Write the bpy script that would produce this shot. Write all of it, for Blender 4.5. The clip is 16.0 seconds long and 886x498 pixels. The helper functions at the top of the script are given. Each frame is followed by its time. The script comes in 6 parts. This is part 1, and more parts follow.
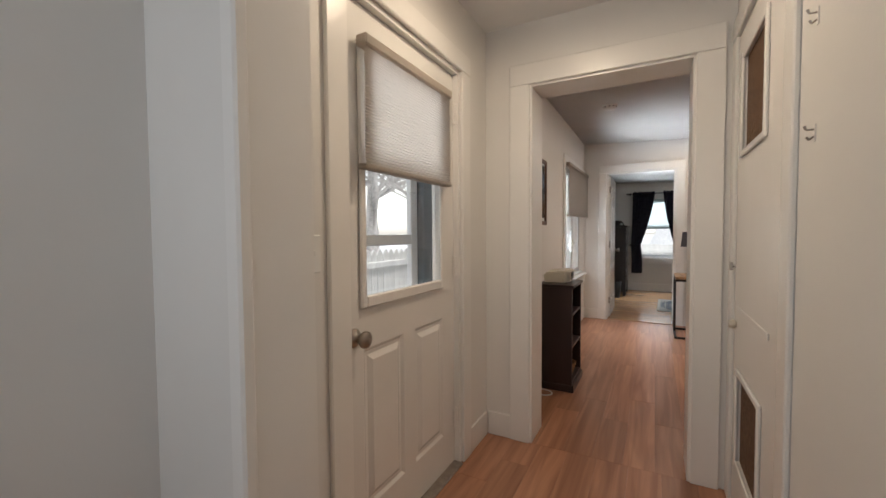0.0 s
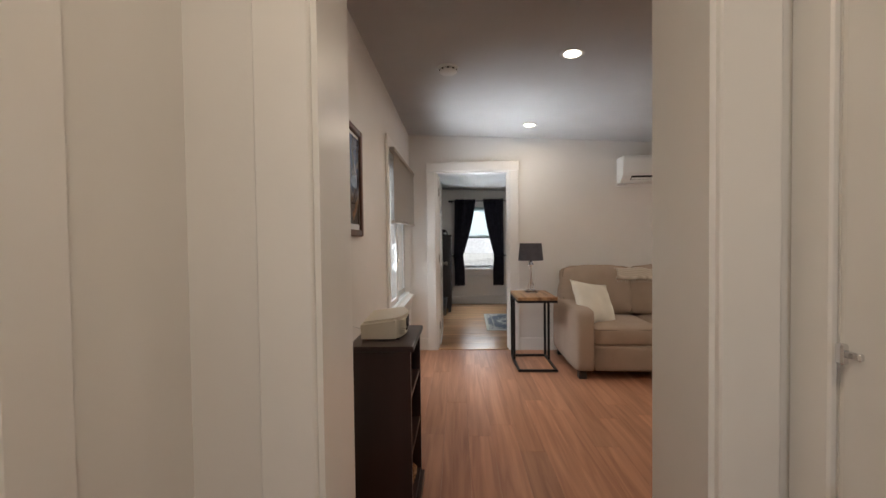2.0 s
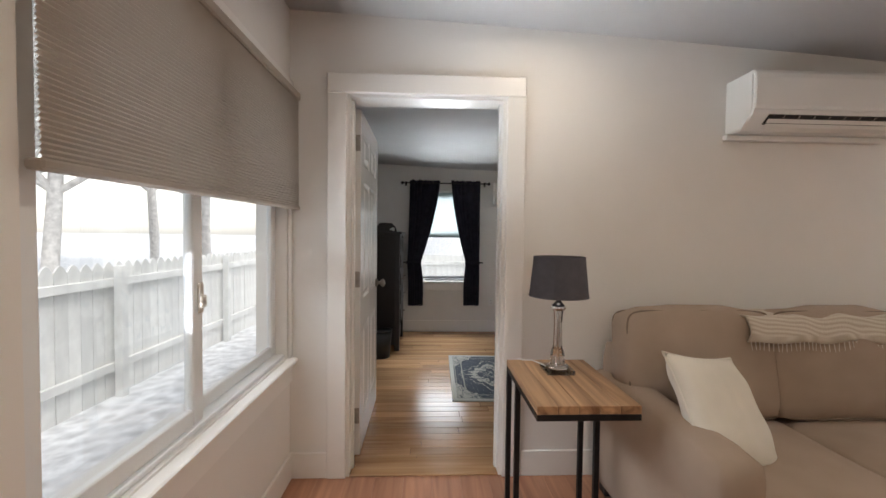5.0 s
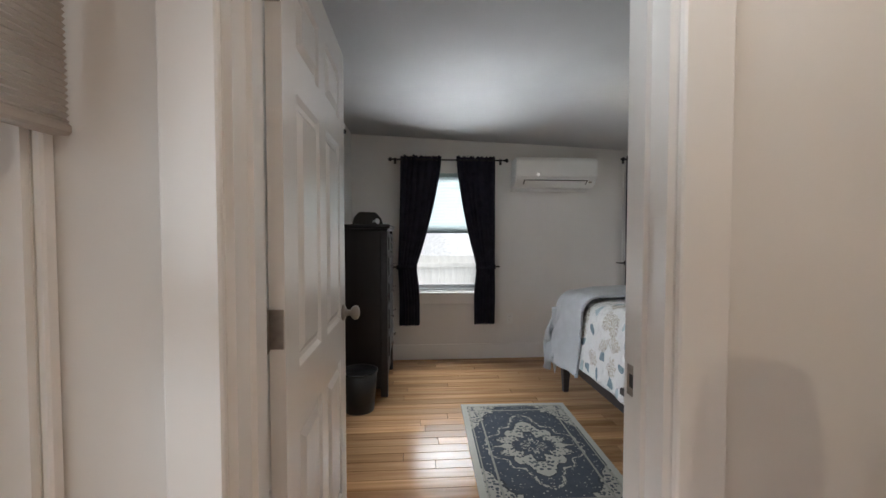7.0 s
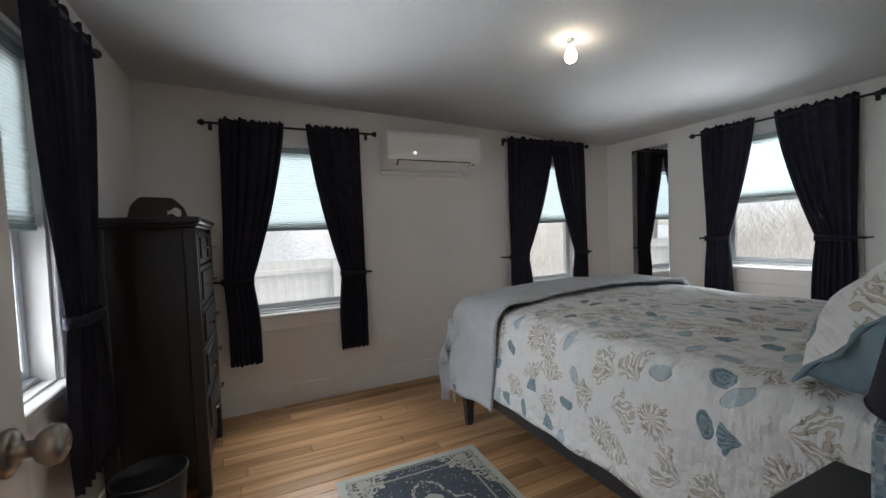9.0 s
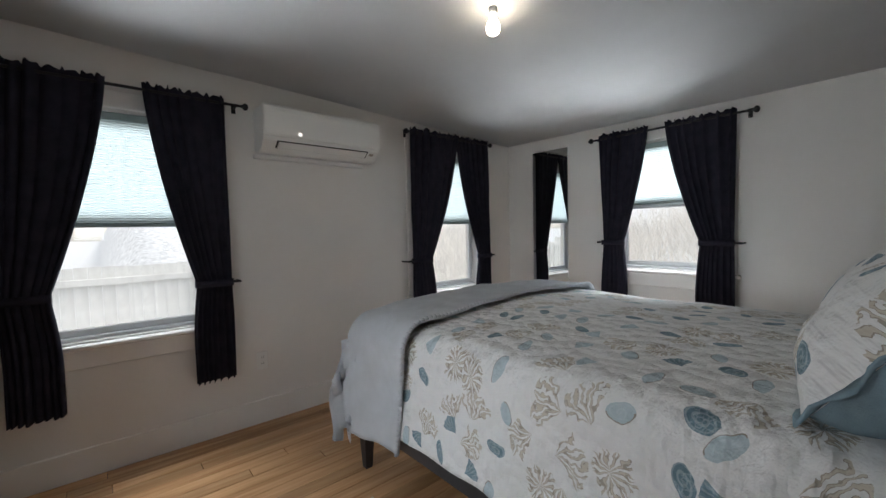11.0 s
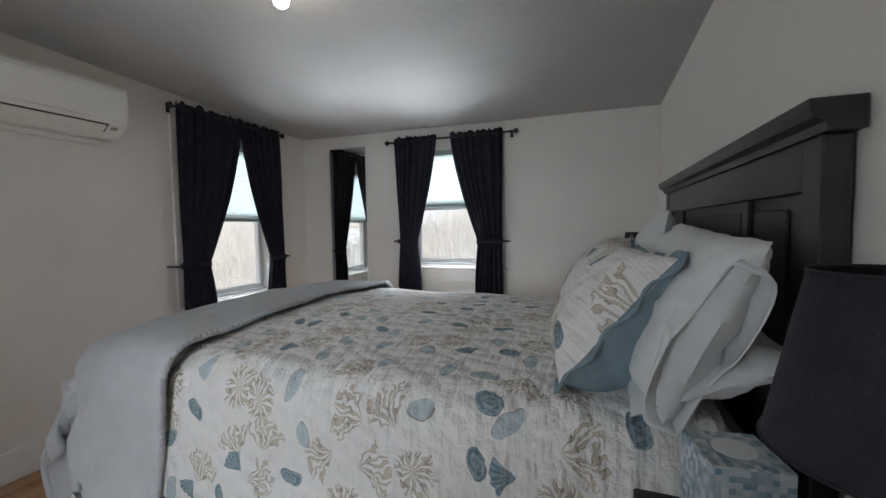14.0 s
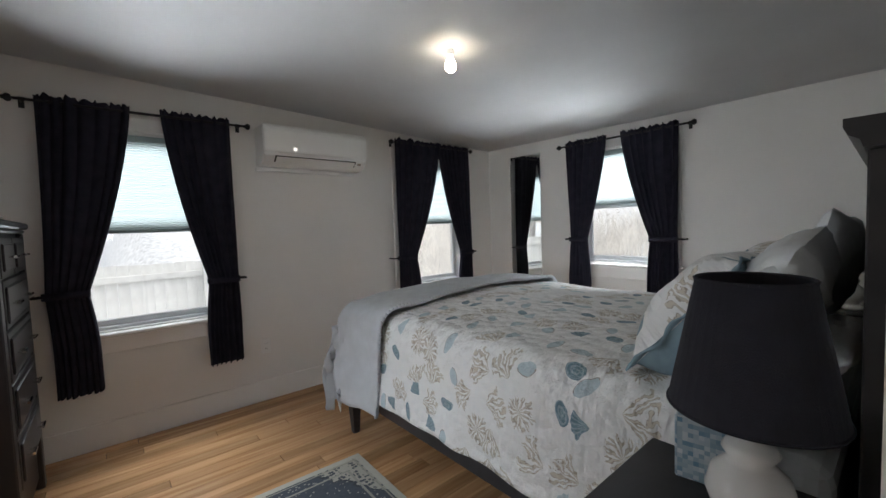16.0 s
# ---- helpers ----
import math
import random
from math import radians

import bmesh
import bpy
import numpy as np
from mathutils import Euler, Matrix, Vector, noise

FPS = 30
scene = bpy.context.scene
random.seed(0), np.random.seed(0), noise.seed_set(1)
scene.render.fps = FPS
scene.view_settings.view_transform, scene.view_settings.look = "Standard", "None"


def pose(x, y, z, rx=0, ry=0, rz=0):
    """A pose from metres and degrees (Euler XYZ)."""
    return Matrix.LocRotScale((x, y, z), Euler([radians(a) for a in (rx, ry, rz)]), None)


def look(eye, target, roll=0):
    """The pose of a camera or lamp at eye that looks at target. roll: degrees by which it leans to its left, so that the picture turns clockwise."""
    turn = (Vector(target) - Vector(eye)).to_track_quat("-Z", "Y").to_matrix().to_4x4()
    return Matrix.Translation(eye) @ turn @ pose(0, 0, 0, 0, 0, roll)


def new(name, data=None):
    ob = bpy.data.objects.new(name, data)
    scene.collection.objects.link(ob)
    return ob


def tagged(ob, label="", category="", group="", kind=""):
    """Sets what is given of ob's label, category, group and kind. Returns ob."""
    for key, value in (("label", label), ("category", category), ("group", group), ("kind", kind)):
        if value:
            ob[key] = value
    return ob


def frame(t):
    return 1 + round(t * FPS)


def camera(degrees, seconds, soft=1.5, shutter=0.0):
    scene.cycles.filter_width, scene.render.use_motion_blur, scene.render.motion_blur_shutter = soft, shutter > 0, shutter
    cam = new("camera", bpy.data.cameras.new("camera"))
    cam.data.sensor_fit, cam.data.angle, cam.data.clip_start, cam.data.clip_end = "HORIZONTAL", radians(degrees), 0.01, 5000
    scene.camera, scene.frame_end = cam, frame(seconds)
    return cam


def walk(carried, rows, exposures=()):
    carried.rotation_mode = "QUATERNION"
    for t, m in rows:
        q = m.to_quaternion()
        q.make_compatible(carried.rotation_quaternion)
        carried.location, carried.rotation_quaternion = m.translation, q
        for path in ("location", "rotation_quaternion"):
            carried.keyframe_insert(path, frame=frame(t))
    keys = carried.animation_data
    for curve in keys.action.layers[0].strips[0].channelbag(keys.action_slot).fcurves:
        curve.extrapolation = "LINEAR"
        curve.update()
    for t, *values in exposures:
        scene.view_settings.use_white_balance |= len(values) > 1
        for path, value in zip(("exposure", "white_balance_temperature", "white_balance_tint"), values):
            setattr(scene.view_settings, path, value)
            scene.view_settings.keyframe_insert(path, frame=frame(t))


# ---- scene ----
cam = camera(96.2, 16.0)
PATH = [
    (0, (0.152, -0.078, 1.218), (-0.788, 1.686, 1.141), -0.4),
    (0.5, (-0.073, 0.23, 1.197), (-0.783, 2.098, 1.102), -1.3),
    (1, (-0.158, 0.542, 1.216), (-0.548, 2.501, 1.124), -1.7),
    (1.5, (-0.176, 0.945, 1.247), (-0.373, 2.934, 1.179), -1.2),
    (2, (-0.185, 1.36, 1.265), (-0.265, 3.358, 1.219), -0.7),
    (2.5, (-0.202, 1.773, 1.275), (-0.181, 3.772, 1.23), -0.1),
    (3, (-0.166, 2.179, 1.286), (-0.06, 4.175, 1.231), 0.1),
    (3.2, (-0.145, 2.341, 1.294), (-0.03, 4.337, 1.238), 0.1),
    (5.3, (-0.022, 4.005, 1.301), (0.057, 6.002, 1.235), 0.7),
    (5.5, (-0.044, 4.152, 1.303), (0.038, 6.149, 1.233), 0.7),
    (6, (-0.09, 4.524, 1.29), (-0.02, 6.522, 1.227), 0.8),
    (6.5, (-0.108, 4.856, 1.277), (-0.022, 6.853, 1.215), 0.8),
    (7, (-0.107, 5.164, 1.26), (0.028, 7.159, 1.194), 0.0),
    (7.5, (-0.131, 5.438, 1.249), (0.112, 7.422, 1.186), -0.6),
    (8, (-0.145, 5.677, 1.249), (0.278, 7.63, 1.168), -1.0),
    (8.5, (-0.145, 5.892, 1.244), (0.54, 7.768, 1.156), -2.1),
    (9, (-0.076, 6.070, 1.229), (0.773, 7.878, 1.147), -2.2),
    (9.2, (-0.033, 6.119, 1.221), (0.853, 7.912, 1.148), -2.1),
    (11.5, (0.119, 6.51, 1.231), (1.574, 7.878, 1.125), -1.2),
    (12, (0.159, 6.551, 1.231), (1.771, 7.729, 1.118), -1.2),
    (12.5, (0.172, 6.61, 1.236), (1.909, 7.594, 1.116), -1.1),
    (13, (0.195, 6.604, 1.234), (2.005, 7.446, 1.119), -0.8),
    (13.5, (0.196, 6.585, 1.225), (2.049, 7.328, 1.114), -0.7),
    (14, (0.172, 6.511, 1.223), (2.036, 7.228, 1.111), -0.8),
    (14.5, (0.152, 6.333, 1.223), (1.949, 7.204, 1.111), -1.3),
    (15, (0.061, 6.248, 1.229), (1.664, 7.436, 1.104), -1.8),
    (15.5, (0.019, 6.149, 1.249), (1.41, 7.579, 1.113), -1.9),
    (16, (-0.017, 6.058, 1.265), (1.274, 7.581, 1.149), -2.0),
]
walk(cam, [(t, look(eye, target, roll)) for t, eye, target, roll in PATH], [(0, 0.25), (1.5, 0.12), (3, 0.3), (5.5, 0.3), (6.5, 0.3), (8, 0.0), (9, 0.0), (12.5, 0.12), (16, 0.14)])

# ---- world, sun, exposure ----
world = bpy.data.worlds.new("overcast_sky")
scene.world = world
world.use_nodes = True
wn = world.node_tree
sky = wn.nodes.new("ShaderNodeTexSky")
sky.sky_type, sky.sun_disc = "NISHITA", False
sky.sun_elevation, sky.sun_rotation = radians(60), radians(130)
sky.air_density, sky.dust_density = 1.6, 1.0
cloud = wn.nodes.new("ShaderNodeHueSaturation")
cloud.inputs["Saturation"].default_value, cloud.inputs["Value"].default_value = 0.22, 1.5
wn.links.new(sky.outputs[0], cloud.inputs["Color"])
wn.links.new(cloud.outputs[0], wn.nodes["Background"].inputs[0])
wn.nodes["Background"].inputs[1].default_value = 0.15
sun = new("sun", bpy.data.lights.new("sun", "SUN"))
sun.data.energy, sun.data.angle, sun.data.color = 1.5, radians(20), (1.0, 0.96, 0.9)
sun.matrix_world = look((4.5, -3, 12), (0, 0.5, 0))


def area(name, m, w, h, watts, colour):
    lamp = new(name, bpy.data.lights.new(name, "AREA"))
    lamp.data.shape, lamp.data.size, lamp.data.size_y = "RECTANGLE", w, h
    lamp.data.energy, lamp.data.color, lamp.data.spread = watts, colour, radians(125)
    lamp.matrix_world = m
    return lamp


DAY = (0.86, 0.93, 1.0)


# ---- materials ----
def mat(name, colour, rough=0.5, metal=0.0, vary=0.06, scale=6.0, bump=0.0, bump_scale=80.0, spec=0.5, island=0.0, stretch=(1, 1, 1)):
    """Painted or plain surface: colour with broad and fine variation, fine relief."""
    m = bpy.data.materials.new(name)
    m.use_nodes = True
    nt, b = m.node_tree, m.node_tree.nodes["Principled BSDF"]
    b.inputs["Roughness"].default_value, b.inputs["Metallic"].default_value = rough, metal
    b.inputs["Specular IOR Level"].default_value = spec
    co = nt.nodes.new("ShaderNodeTexCoord")
    mp = nt.nodes.new("ShaderNodeMapping")
    mp.inputs["Scale"].default_value = stretch
    nt.links.new(co.outputs["Object"], mp.inputs[0])
    n1 = nt.nodes.new("ShaderNodeTexNoise")
    n1.inputs["Scale"].default_value, n1.inputs["Detail"].default_value = scale, 6
    nt.links.new(mp.outputs[0], n1.inputs[0])
    hsv = nt.nodes.new("ShaderNodeHueSaturation")
    hsv.inputs["Color"].default_value = (*colour, 1)
    mr = nt.nodes.new("ShaderNodeMapRange")
    mr.inputs["To Min"].default_value, mr.inputs["To Max"].default_value = 1 - vary, 1 + vary
    mr.inputs["From Min"].default_value, mr.inputs["From Max"].default_value = 0.3, 0.7
    nt.links.new(n1.outputs[0], mr.inputs[0])
    value = mr.outputs[0]
    if island:
        info = nt.nodes.new("ShaderNodeObjectInfo")
        r2 = nt.nodes.new("ShaderNodeMapRange")
        r2.inputs["To Min"].default_value, r2.inputs["To Max"].default_value = 1 - island, 1 + island
        nt.links.new(info.outputs["Random"], r2.inputs[0])
        mul = nt.nodes.new("ShaderNodeMath")
        mul.operation = "MULTIPLY"
        nt.links.new(value, mul.inputs[0]), nt.links.new(r2.outputs[0], mul.inputs[1])
        value = mul.outputs[0]
    nt.links.new(value, hsv.inputs["Value"])
    nt.links.new(hsv.outputs[0], b.inputs["Base Color"])
    if bump:
        n2 = nt.nodes.new("ShaderNodeTexNoise")
        n2.inputs["Scale"].default_value, n2.inputs["Detail"].default_value = bump_scale, 4
        nt.links.new(mp.outputs[0], n2.inputs[0])
        bp = nt.nodes.new("ShaderNodeBump")
        bp.inputs["Strength"].default_value, bp.inputs["Distance"].default_value = bump, 0.004
        nt.links.new(n2.outputs[0], bp.inputs["Height"])
        nt.links.new(bp.outputs[0], b.inputs["Normal"])
    return m


def wood(name, dark, light, axis="Y", rough=0.4, grain=1.0, spread=0.25, bump=0.15):
    """Wood with grain along one axis, shifted per object."""
    m = bpy.data.materials.new(name)
    m.use_nodes = True
    nt, b = m.node_tree, m.node_tree.nodes["Principled BSDF"]
    b.inputs["Roughness"].default_value = rough
    co, info = nt.nodes.new("ShaderNodeTexCoord"), nt.nodes.new("ShaderNodeObjectInfo")
    shift = nt.nodes.new("ShaderNodeVectorMath")
    shift.operation = "ADD"
    mulv = nt.nodes.new("ShaderNodeVectorMath")
    mulv.operation = "SCALE"
    comb = nt.nodes.new("ShaderNodeCombineXYZ")
    for k in range(3):
        nt.links.new(info.outputs["Random"], comb.inputs[k])
    nt.links.new(comb.outputs[0], mulv.inputs[0])
    mulv.inputs["Scale"].default_value = 37.0
    nt.links.new(co.outputs["Object"], shift.inputs[0]), nt.links.new(mulv.outputs[0], shift.inputs[1])
    mp = nt.nodes.new("ShaderNodeMapping")
    mp.inputs["Scale"].default_value = {"X": (1.2, 22, 22), "Y": (22, 1.2, 22), "Z": (22, 22, 1.2)}[axis]
    nt.links.new(shift.outputs[0], mp.inputs[0])
    n1 = nt.nodes.new("ShaderNodeTexNoise")
    n1.inputs["Scale"].default_value, n1.inputs["Detail"].default_value, n1.inputs["Distortion"].default_value = grain, 7, 0.8
    nt.links.new(mp.outputs[0], n1.inputs[0])
    ramp = nt.nodes.new("ShaderNodeValToRGB")
    ramp.color_ramp.elements[0].position, ramp.color_ramp.elements[1].position = 0.32, 0.68
    ramp.color_ramp.elements[0].color, ramp.color_ramp.elements[1].color = (*dark, 1), (*light, 1)
    nt.links.new(n1.outputs[0], ramp.inputs[0])
    hsv = nt.nodes.new("ShaderNodeHueSaturation")
    mr = nt.nodes.new("ShaderNodeMapRange")
    mr.inputs["To Min"].default_value, mr.inputs["To Max"].default_value = 1 - spread, 1 + spread
    nt.links.new(info.outputs["Random"], mr.inputs[0]), nt.links.new(mr.outputs[0], hsv.inputs["Value"])
    nt.links.new(ramp.outputs[0], hsv.inputs["Color"]), nt.links.new(hsv.outputs[0], b.inputs["Base Color"])
    bp = nt.nodes.new("ShaderNodeBump")
    bp.inputs["Strength"].default_value, bp.inputs["Distance"].default_value = bump, 0.002
    nt.links.new(n1.outputs[0], bp.inputs["Height"]), nt.links.new(bp.outputs[0], b.inputs["Normal"])
    return m


def glow(name, colour, strength):
    m = bpy.data.materials.new(name)
    m.use_nodes = True
    b = m.node_tree.nodes["Principled BSDF"]
    b.inputs["Base Color"].default_value = (*colour, 1)
    b.inputs["Emission Color"].default_value, b.inputs["Emission Strength"].default_value = (*colour, 1), strength
    return m


def glass(name, tint=(1, 1, 1), rough=0.0, ior=1.45):
    m = bpy.data.materials.new(name)
    m.use_nodes = True
    b = m.node_tree.nodes["Principled BSDF"]
    b.inputs["Base Color"].default_value, b.inputs["Roughness"].default_value = (*tint, 1), rough
    b.inputs["Transmission Weight"].default_value, b.inputs["IOR"].default_value = 1.0, ior
    return m


def thin_cloth(name, colour, through_colour, share):
    """Cloth that lets a share of the daylight through."""
    m = mat(name, colour, 0.9, vary=0.03, scale=20)
    nt = m.node_tree
    tr, mx = nt.nodes.new("ShaderNodeBsdfTranslucent"), nt.nodes.new("ShaderNodeMixShader")
    tr.inputs[0].default_value = (*through_colour, 1)
    mx.inputs[0].default_value = share
    nt.links.new(nt.nodes["Principled BSDF"].outputs[0], mx.inputs[1]), nt.links.new(tr.outputs[0], mx.inputs[2])
    nt.links.new(mx.outputs[0], nt.nodes["Material Output"].inputs[0])
    return m


M_WALL = mat("white_wall_paint", (0.78, 0.76, 0.73), 0.55, vary=0.025, scale=2.5, bump=0.08, bump_scale=60)
M_CEIL = mat("white_ceiling_paint", (0.8, 0.79, 0.78), 0.7, vary=0.03, scale=3, bump=0.12, bump_scale=25)
M_TRIM = mat("gloss_white_trim", (0.82, 0.80, 0.77), 0.28, vary=0.02, scale=4, bump=0.04, bump_scale=40)
M_DOOR = mat("white_door_paint", (0.82, 0.80, 0.77), 0.25, vary=0.02, scale=4, bump=0.05, bump_scale=70)
M_VINYL = mat("white_vinyl", (0.8, 0.82, 0.83), 0.35, vary=0.02)
M_GLASS = glass("window_glass")
M_MIRROR = mat("mirror_silver", (0.9, 0.92, 0.92), 0.02, 1.0, vary=0.0)
M_NICKEL = mat("brushed_nickel", (0.36, 0.32, 0.28), 0.28, 1.0, vary=0.08, scale=30)
M_STEEL = mat("dark_hinge_metal", (0.42, 0.38, 0.34), 0.4, 1.0, vary=0.15, scale=40)
M_BLACK = mat("black_iron", (0.02, 0.02, 0.022), 0.45, 0.6, vary=0.15, scale=30)
M_PLASTIC = mat("white_plastic", (0.8, 0.8, 0.78), 0.3, vary=0.015)
# near-black: painted shade of slots and holes, and plain dark parts
M_DARKSLOT = mat("dark_slot", (0.015, 0.015, 0.016), 0.6, vary=0.1)
M_ESPRESSO = mat("espresso_wood", (0.022, 0.018, 0.019), 0.38, vary=0.25, scale=9, bump=0.1, bump_scale=30, stretch=(1, 1, 0.1))
M_BEDWOOD = mat("charcoal_stained_wood", (0.035, 0.031, 0.033), 0.4, vary=0.25, scale=9, bump=0.1, bump_scale=30, stretch=(0.1, 1, 1))
M_MAHOGANY = mat("dark_mahogany", (0.024, 0.011, 0.010), 0.3, vary=0.3, scale=8, bump=0.08, bump_scale=30, stretch=(1, 1, 0.1))
M_CURTAIN = mat("navy_black_cloth", (0.021, 0.02, 0.031), 0.9, spec=0.15, vary=0.25, scale=14, bump=0.4, bump_scale=400)
M_SOFA = mat("taupe_sofa_fabric", (0.375, 0.29, 0.228), 0.95, vary=0.07, scale=5, bump=0.5, bump_scale=500)
M_PIPING = mat("taupe_sofa_cord", (0.20, 0.15, 0.115), 0.95, vary=0.07, scale=5)
M_CREAM = mat("cream_cushion_cloth", (0.72, 0.68, 0.60), 0.9, vary=0.05, scale=6, bump=0.4, bump_scale=300)
M_SHADE_GREY = mat("charcoal_lamp_cloth", (0.085, 0.082, 0.098), 0.9, vary=0.1, scale=30, bump=0.4, bump_scale=500)
M_SHADE_NAVY = mat("dark_navy_lamp_cloth", (0.022, 0.022, 0.034), 0.9, vary=0.15, scale=30, bump=0.4, bump_scale=500)
M_THROW = mat("pale_blue_grey_fleece", (0.52, 0.535, 0.56), 1.0, vary=0.06, scale=12, bump=0.7, bump_scale=250)
M_PILLOW = mat("white_pillow_cotton", (0.72, 0.74, 0.75), 0.9, vary=0.04, scale=6, bump=0.3, bump_scale=60)
M_BLUECLOTH = mat("chambray_blue_cloth", (0.225, 0.315, 0.37), 0.9, vary=0.2, scale=14, bump=0.4, bump_scale=250)
M_BLIND_W = thin_cloth("taupe_cellular_cloth", (0.50, 0.45, 0.40), (0.62, 0.56, 0.50), 0.4)
M_BLIND_N = thin_cloth("white_cellular_cloth", (0.60, 0.66, 0.655), (0.47, 0.53, 0.525), 0.8)
M_FENCE = mat("weathered_white_fence", (0.78, 0.78, 0.76), 0.8, vary=0.12, scale=5, bump=0.4, bump_scale=30, island=0.06)
M_SNOW = mat("pale_gravel_and_snow", (0.70, 0.71, 0.72), 0.9, vary=0.3, scale=7, bump=1.0, bump_scale=14)
M_BARK = mat("grey_bark", (0.58, 0.56, 0.54), 0.9, vary=0.25, scale=12, bump=0.6, bump_scale=30)
M_BRUSH = mat("dry_straw_brush", (0.84, 0.81, 0.76), 0.9, vary=0.3, scale=3, bump=0.6, bump_scale=20)
M_SIDING = mat("slate_blue_siding", (0.16, 0.2, 0.23), 0.6, vary=0.08, scale=6)
M_BIN = mat("black_bin_plastic", (0.015, 0.015, 0.016), 0.4, vary=0.1)
M_CHROME = mat("chrome", (0.75, 0.75, 0.76), 0.12, 1.0, vary=0.02)
M_SMOKE_GLASS = glass("lamp_glass", (0.9, 0.88, 0.86), 0.02)
M_VENT = mat("brown_woven_cane", (0.16, 0.09, 0.05), 0.7, vary=0.3, scale=60, bump=0.6, bump_scale=200)
M_OLD_GREY = wood("weathered_grey_wood", (0.13, 0.11, 0.09), (0.28, 0.25, 0.21), "X", 0.6)
M_ACACIA = wood("acacia_planks", (0.16, 0.08, 0.04), (0.46, 0.28, 0.15), "Y", 0.4, spread=0.3)
M_FLOOR = wood("cherry_vinyl_plank", (0.29, 0.125, 0.07), (0.48, 0.24, 0.14), "Y", 0.34, spread=0.15, bump=0.05)
M_PINE = wood("honey_pine_board", (0.34, 0.175, 0.078), (0.54, 0.32, 0.165), "X", 0.22, spread=0.27, bump=0.08)
M_FRAME = wood("walnut_frame", (0.07, 0.03, 0.018), (0.15, 0.07, 0.04), "Z", 0.4, spread=0.1)
M_RADIO = mat("ivory_radio_plastic", (0.62, 0.57, 0.48), 0.35, vary=0.02)


# ---- builders ----
def thing(name, m, label="", category="", group="", kind=""):
    ob = new(name)
    ob.empty_display_size = 0.1
    ob.matrix_world = m
    return tagged(ob, label, category, group, kind)


def mesh_of(bm, name, smooth=False):
    me = bpy.data.meshes.new(name)
    bmesh.ops.recalc_face_normals(bm, faces=bm.faces)
    bm.to_mesh(me)
    bm.free()
    if smooth:
        for p in me.polygons:
            p.use_smooth = True
    return me


def part(name, bm, material, parent, label="", smooth=False):
    """One mesh under a thing or a part, in its parent's own axes."""
    me = mesh_of(bm, name, smooth)
    me.materials.append(material)
    ob = new(name, me)
    ob.parent = parent
    return tagged(ob, label)


def block(name, bm, material, label="", category="", kind="structure", smooth=False, group=""):
    """A top-level mesh in world axes."""
    me = mesh_of(bm, name, smooth)
    me.materials.append(material)
    return tagged(new(name, me), label, category, group, kind)


def bx(x0, x1, y0, y1, z0, z1, bevel=0.0, bm=None, seg=1):
    own = bmesh.new()
    bmesh.ops.create_cube(own, size=1.0)
    for v in own.verts:
        v.co = Vector(((x0 + x1) / 2 + v.co.x * (x1 - x0), (y0 + y1) / 2 + v.co.y * (y1 - y0), (z0 + z1) / 2 + v.co.z * (z1 - z0)))
    if bevel:
        bmesh.ops.bevel(own, geom=own.edges[:], offset=bevel, segments=seg, affect="EDGES", profile=0.5)
    if bm is None:
        return own
    join(bm, own)
    return bm


def join(bm, other, m=None):
    if m is not None:
        bmesh.ops.transform(other, matrix=m, verts=other.verts)
    me = bpy.data.meshes.new("tmp")
    other.to_mesh(me)
    other.free()
    bm.from_mesh(me)
    bpy.data.meshes.remove(me)
    return bm


def tube(a, b, r0, r1=None, n=10, bm=None):
    """A round bar from a to b."""
    own = bmesh.new()
    a, b = Vector(a), Vector(b)
    bmesh.ops.create_cone(own, cap_ends=True, segments=n, radius1=r0, radius2=r0 if r1 is None else r1, depth=(b - a).length)
    m = Matrix.Translation((a + b) / 2) @ (b - a).to_track_quat("Z", "Y").to_matrix().to_4x4()
    bmesh.ops.transform(own, matrix=m, verts=own.verts)
    return own if bm is None else join(bm, own)


def lathe(profile, n=24, axis="Z", at=(0, 0, 0)):
    """A turned body from (radius, height) pairs."""
    bm = bmesh.new()
    rings = []
    for r, z in profile:
        rings.append([bm.verts.new((r * math.cos(k * math.tau / n), r * math.sin(k * math.tau / n), z)) for k in range(n)])
    for p, q in zip(rings, rings[1:]):
        for k in range(n):
            bm.faces.new((p[k], p[(k + 1) % n], q[(k + 1) % n], q[k]))
    closed = profile[0] == profile[-1]
    if profile[0][0] > 1e-4 and not closed:
        bm.faces.new(rings[0][::-1])
    if profile[-1][0] > 1e-4 and not closed:
        bm.faces.new(rings[-1])
    bmesh.ops.remove_doubles(bm, verts=bm.verts, dist=1e-5)
    turn = {"Z": pose(0, 0, 0), "X": pose(0, 0, 0, 0, 90, 0), "Y": pose(0, 0, 0, -90, 0, 0)}[axis]
    bmesh.ops.transform(bm, matrix=Matrix.Translation(at) @ turn, verts=bm.verts)
    return bm


def ball(at, r, scale=(1, 1, 1), u=16, v=10):
    bm = bmesh.new()
    bmesh.ops.create_uvsphere(bm, u_segments=u, v_segments=v, radius=r)
    for w in bm.verts:
        w.co = Vector((w.co.x * scale[0] + at[0], w.co.y * scale[1] + at[1], w.co.z * scale[2] + at[2]))
    return bm


def sheet(nx, ny, f):
    """A grid surface: f(u, v) gives the place, u and v from 0 to 1."""
    bm = bmesh.new()
    vs = [[bm.verts.new(f(i / nx, j / ny)) for i in range(nx + 1)] for j in range(ny + 1)]
    for j in range(ny):
        for i in range(nx):
            bm.faces.new((vs[j][i], vs[j][i + 1], vs[j + 1][i + 1], vs[j + 1][i]))
    return bm


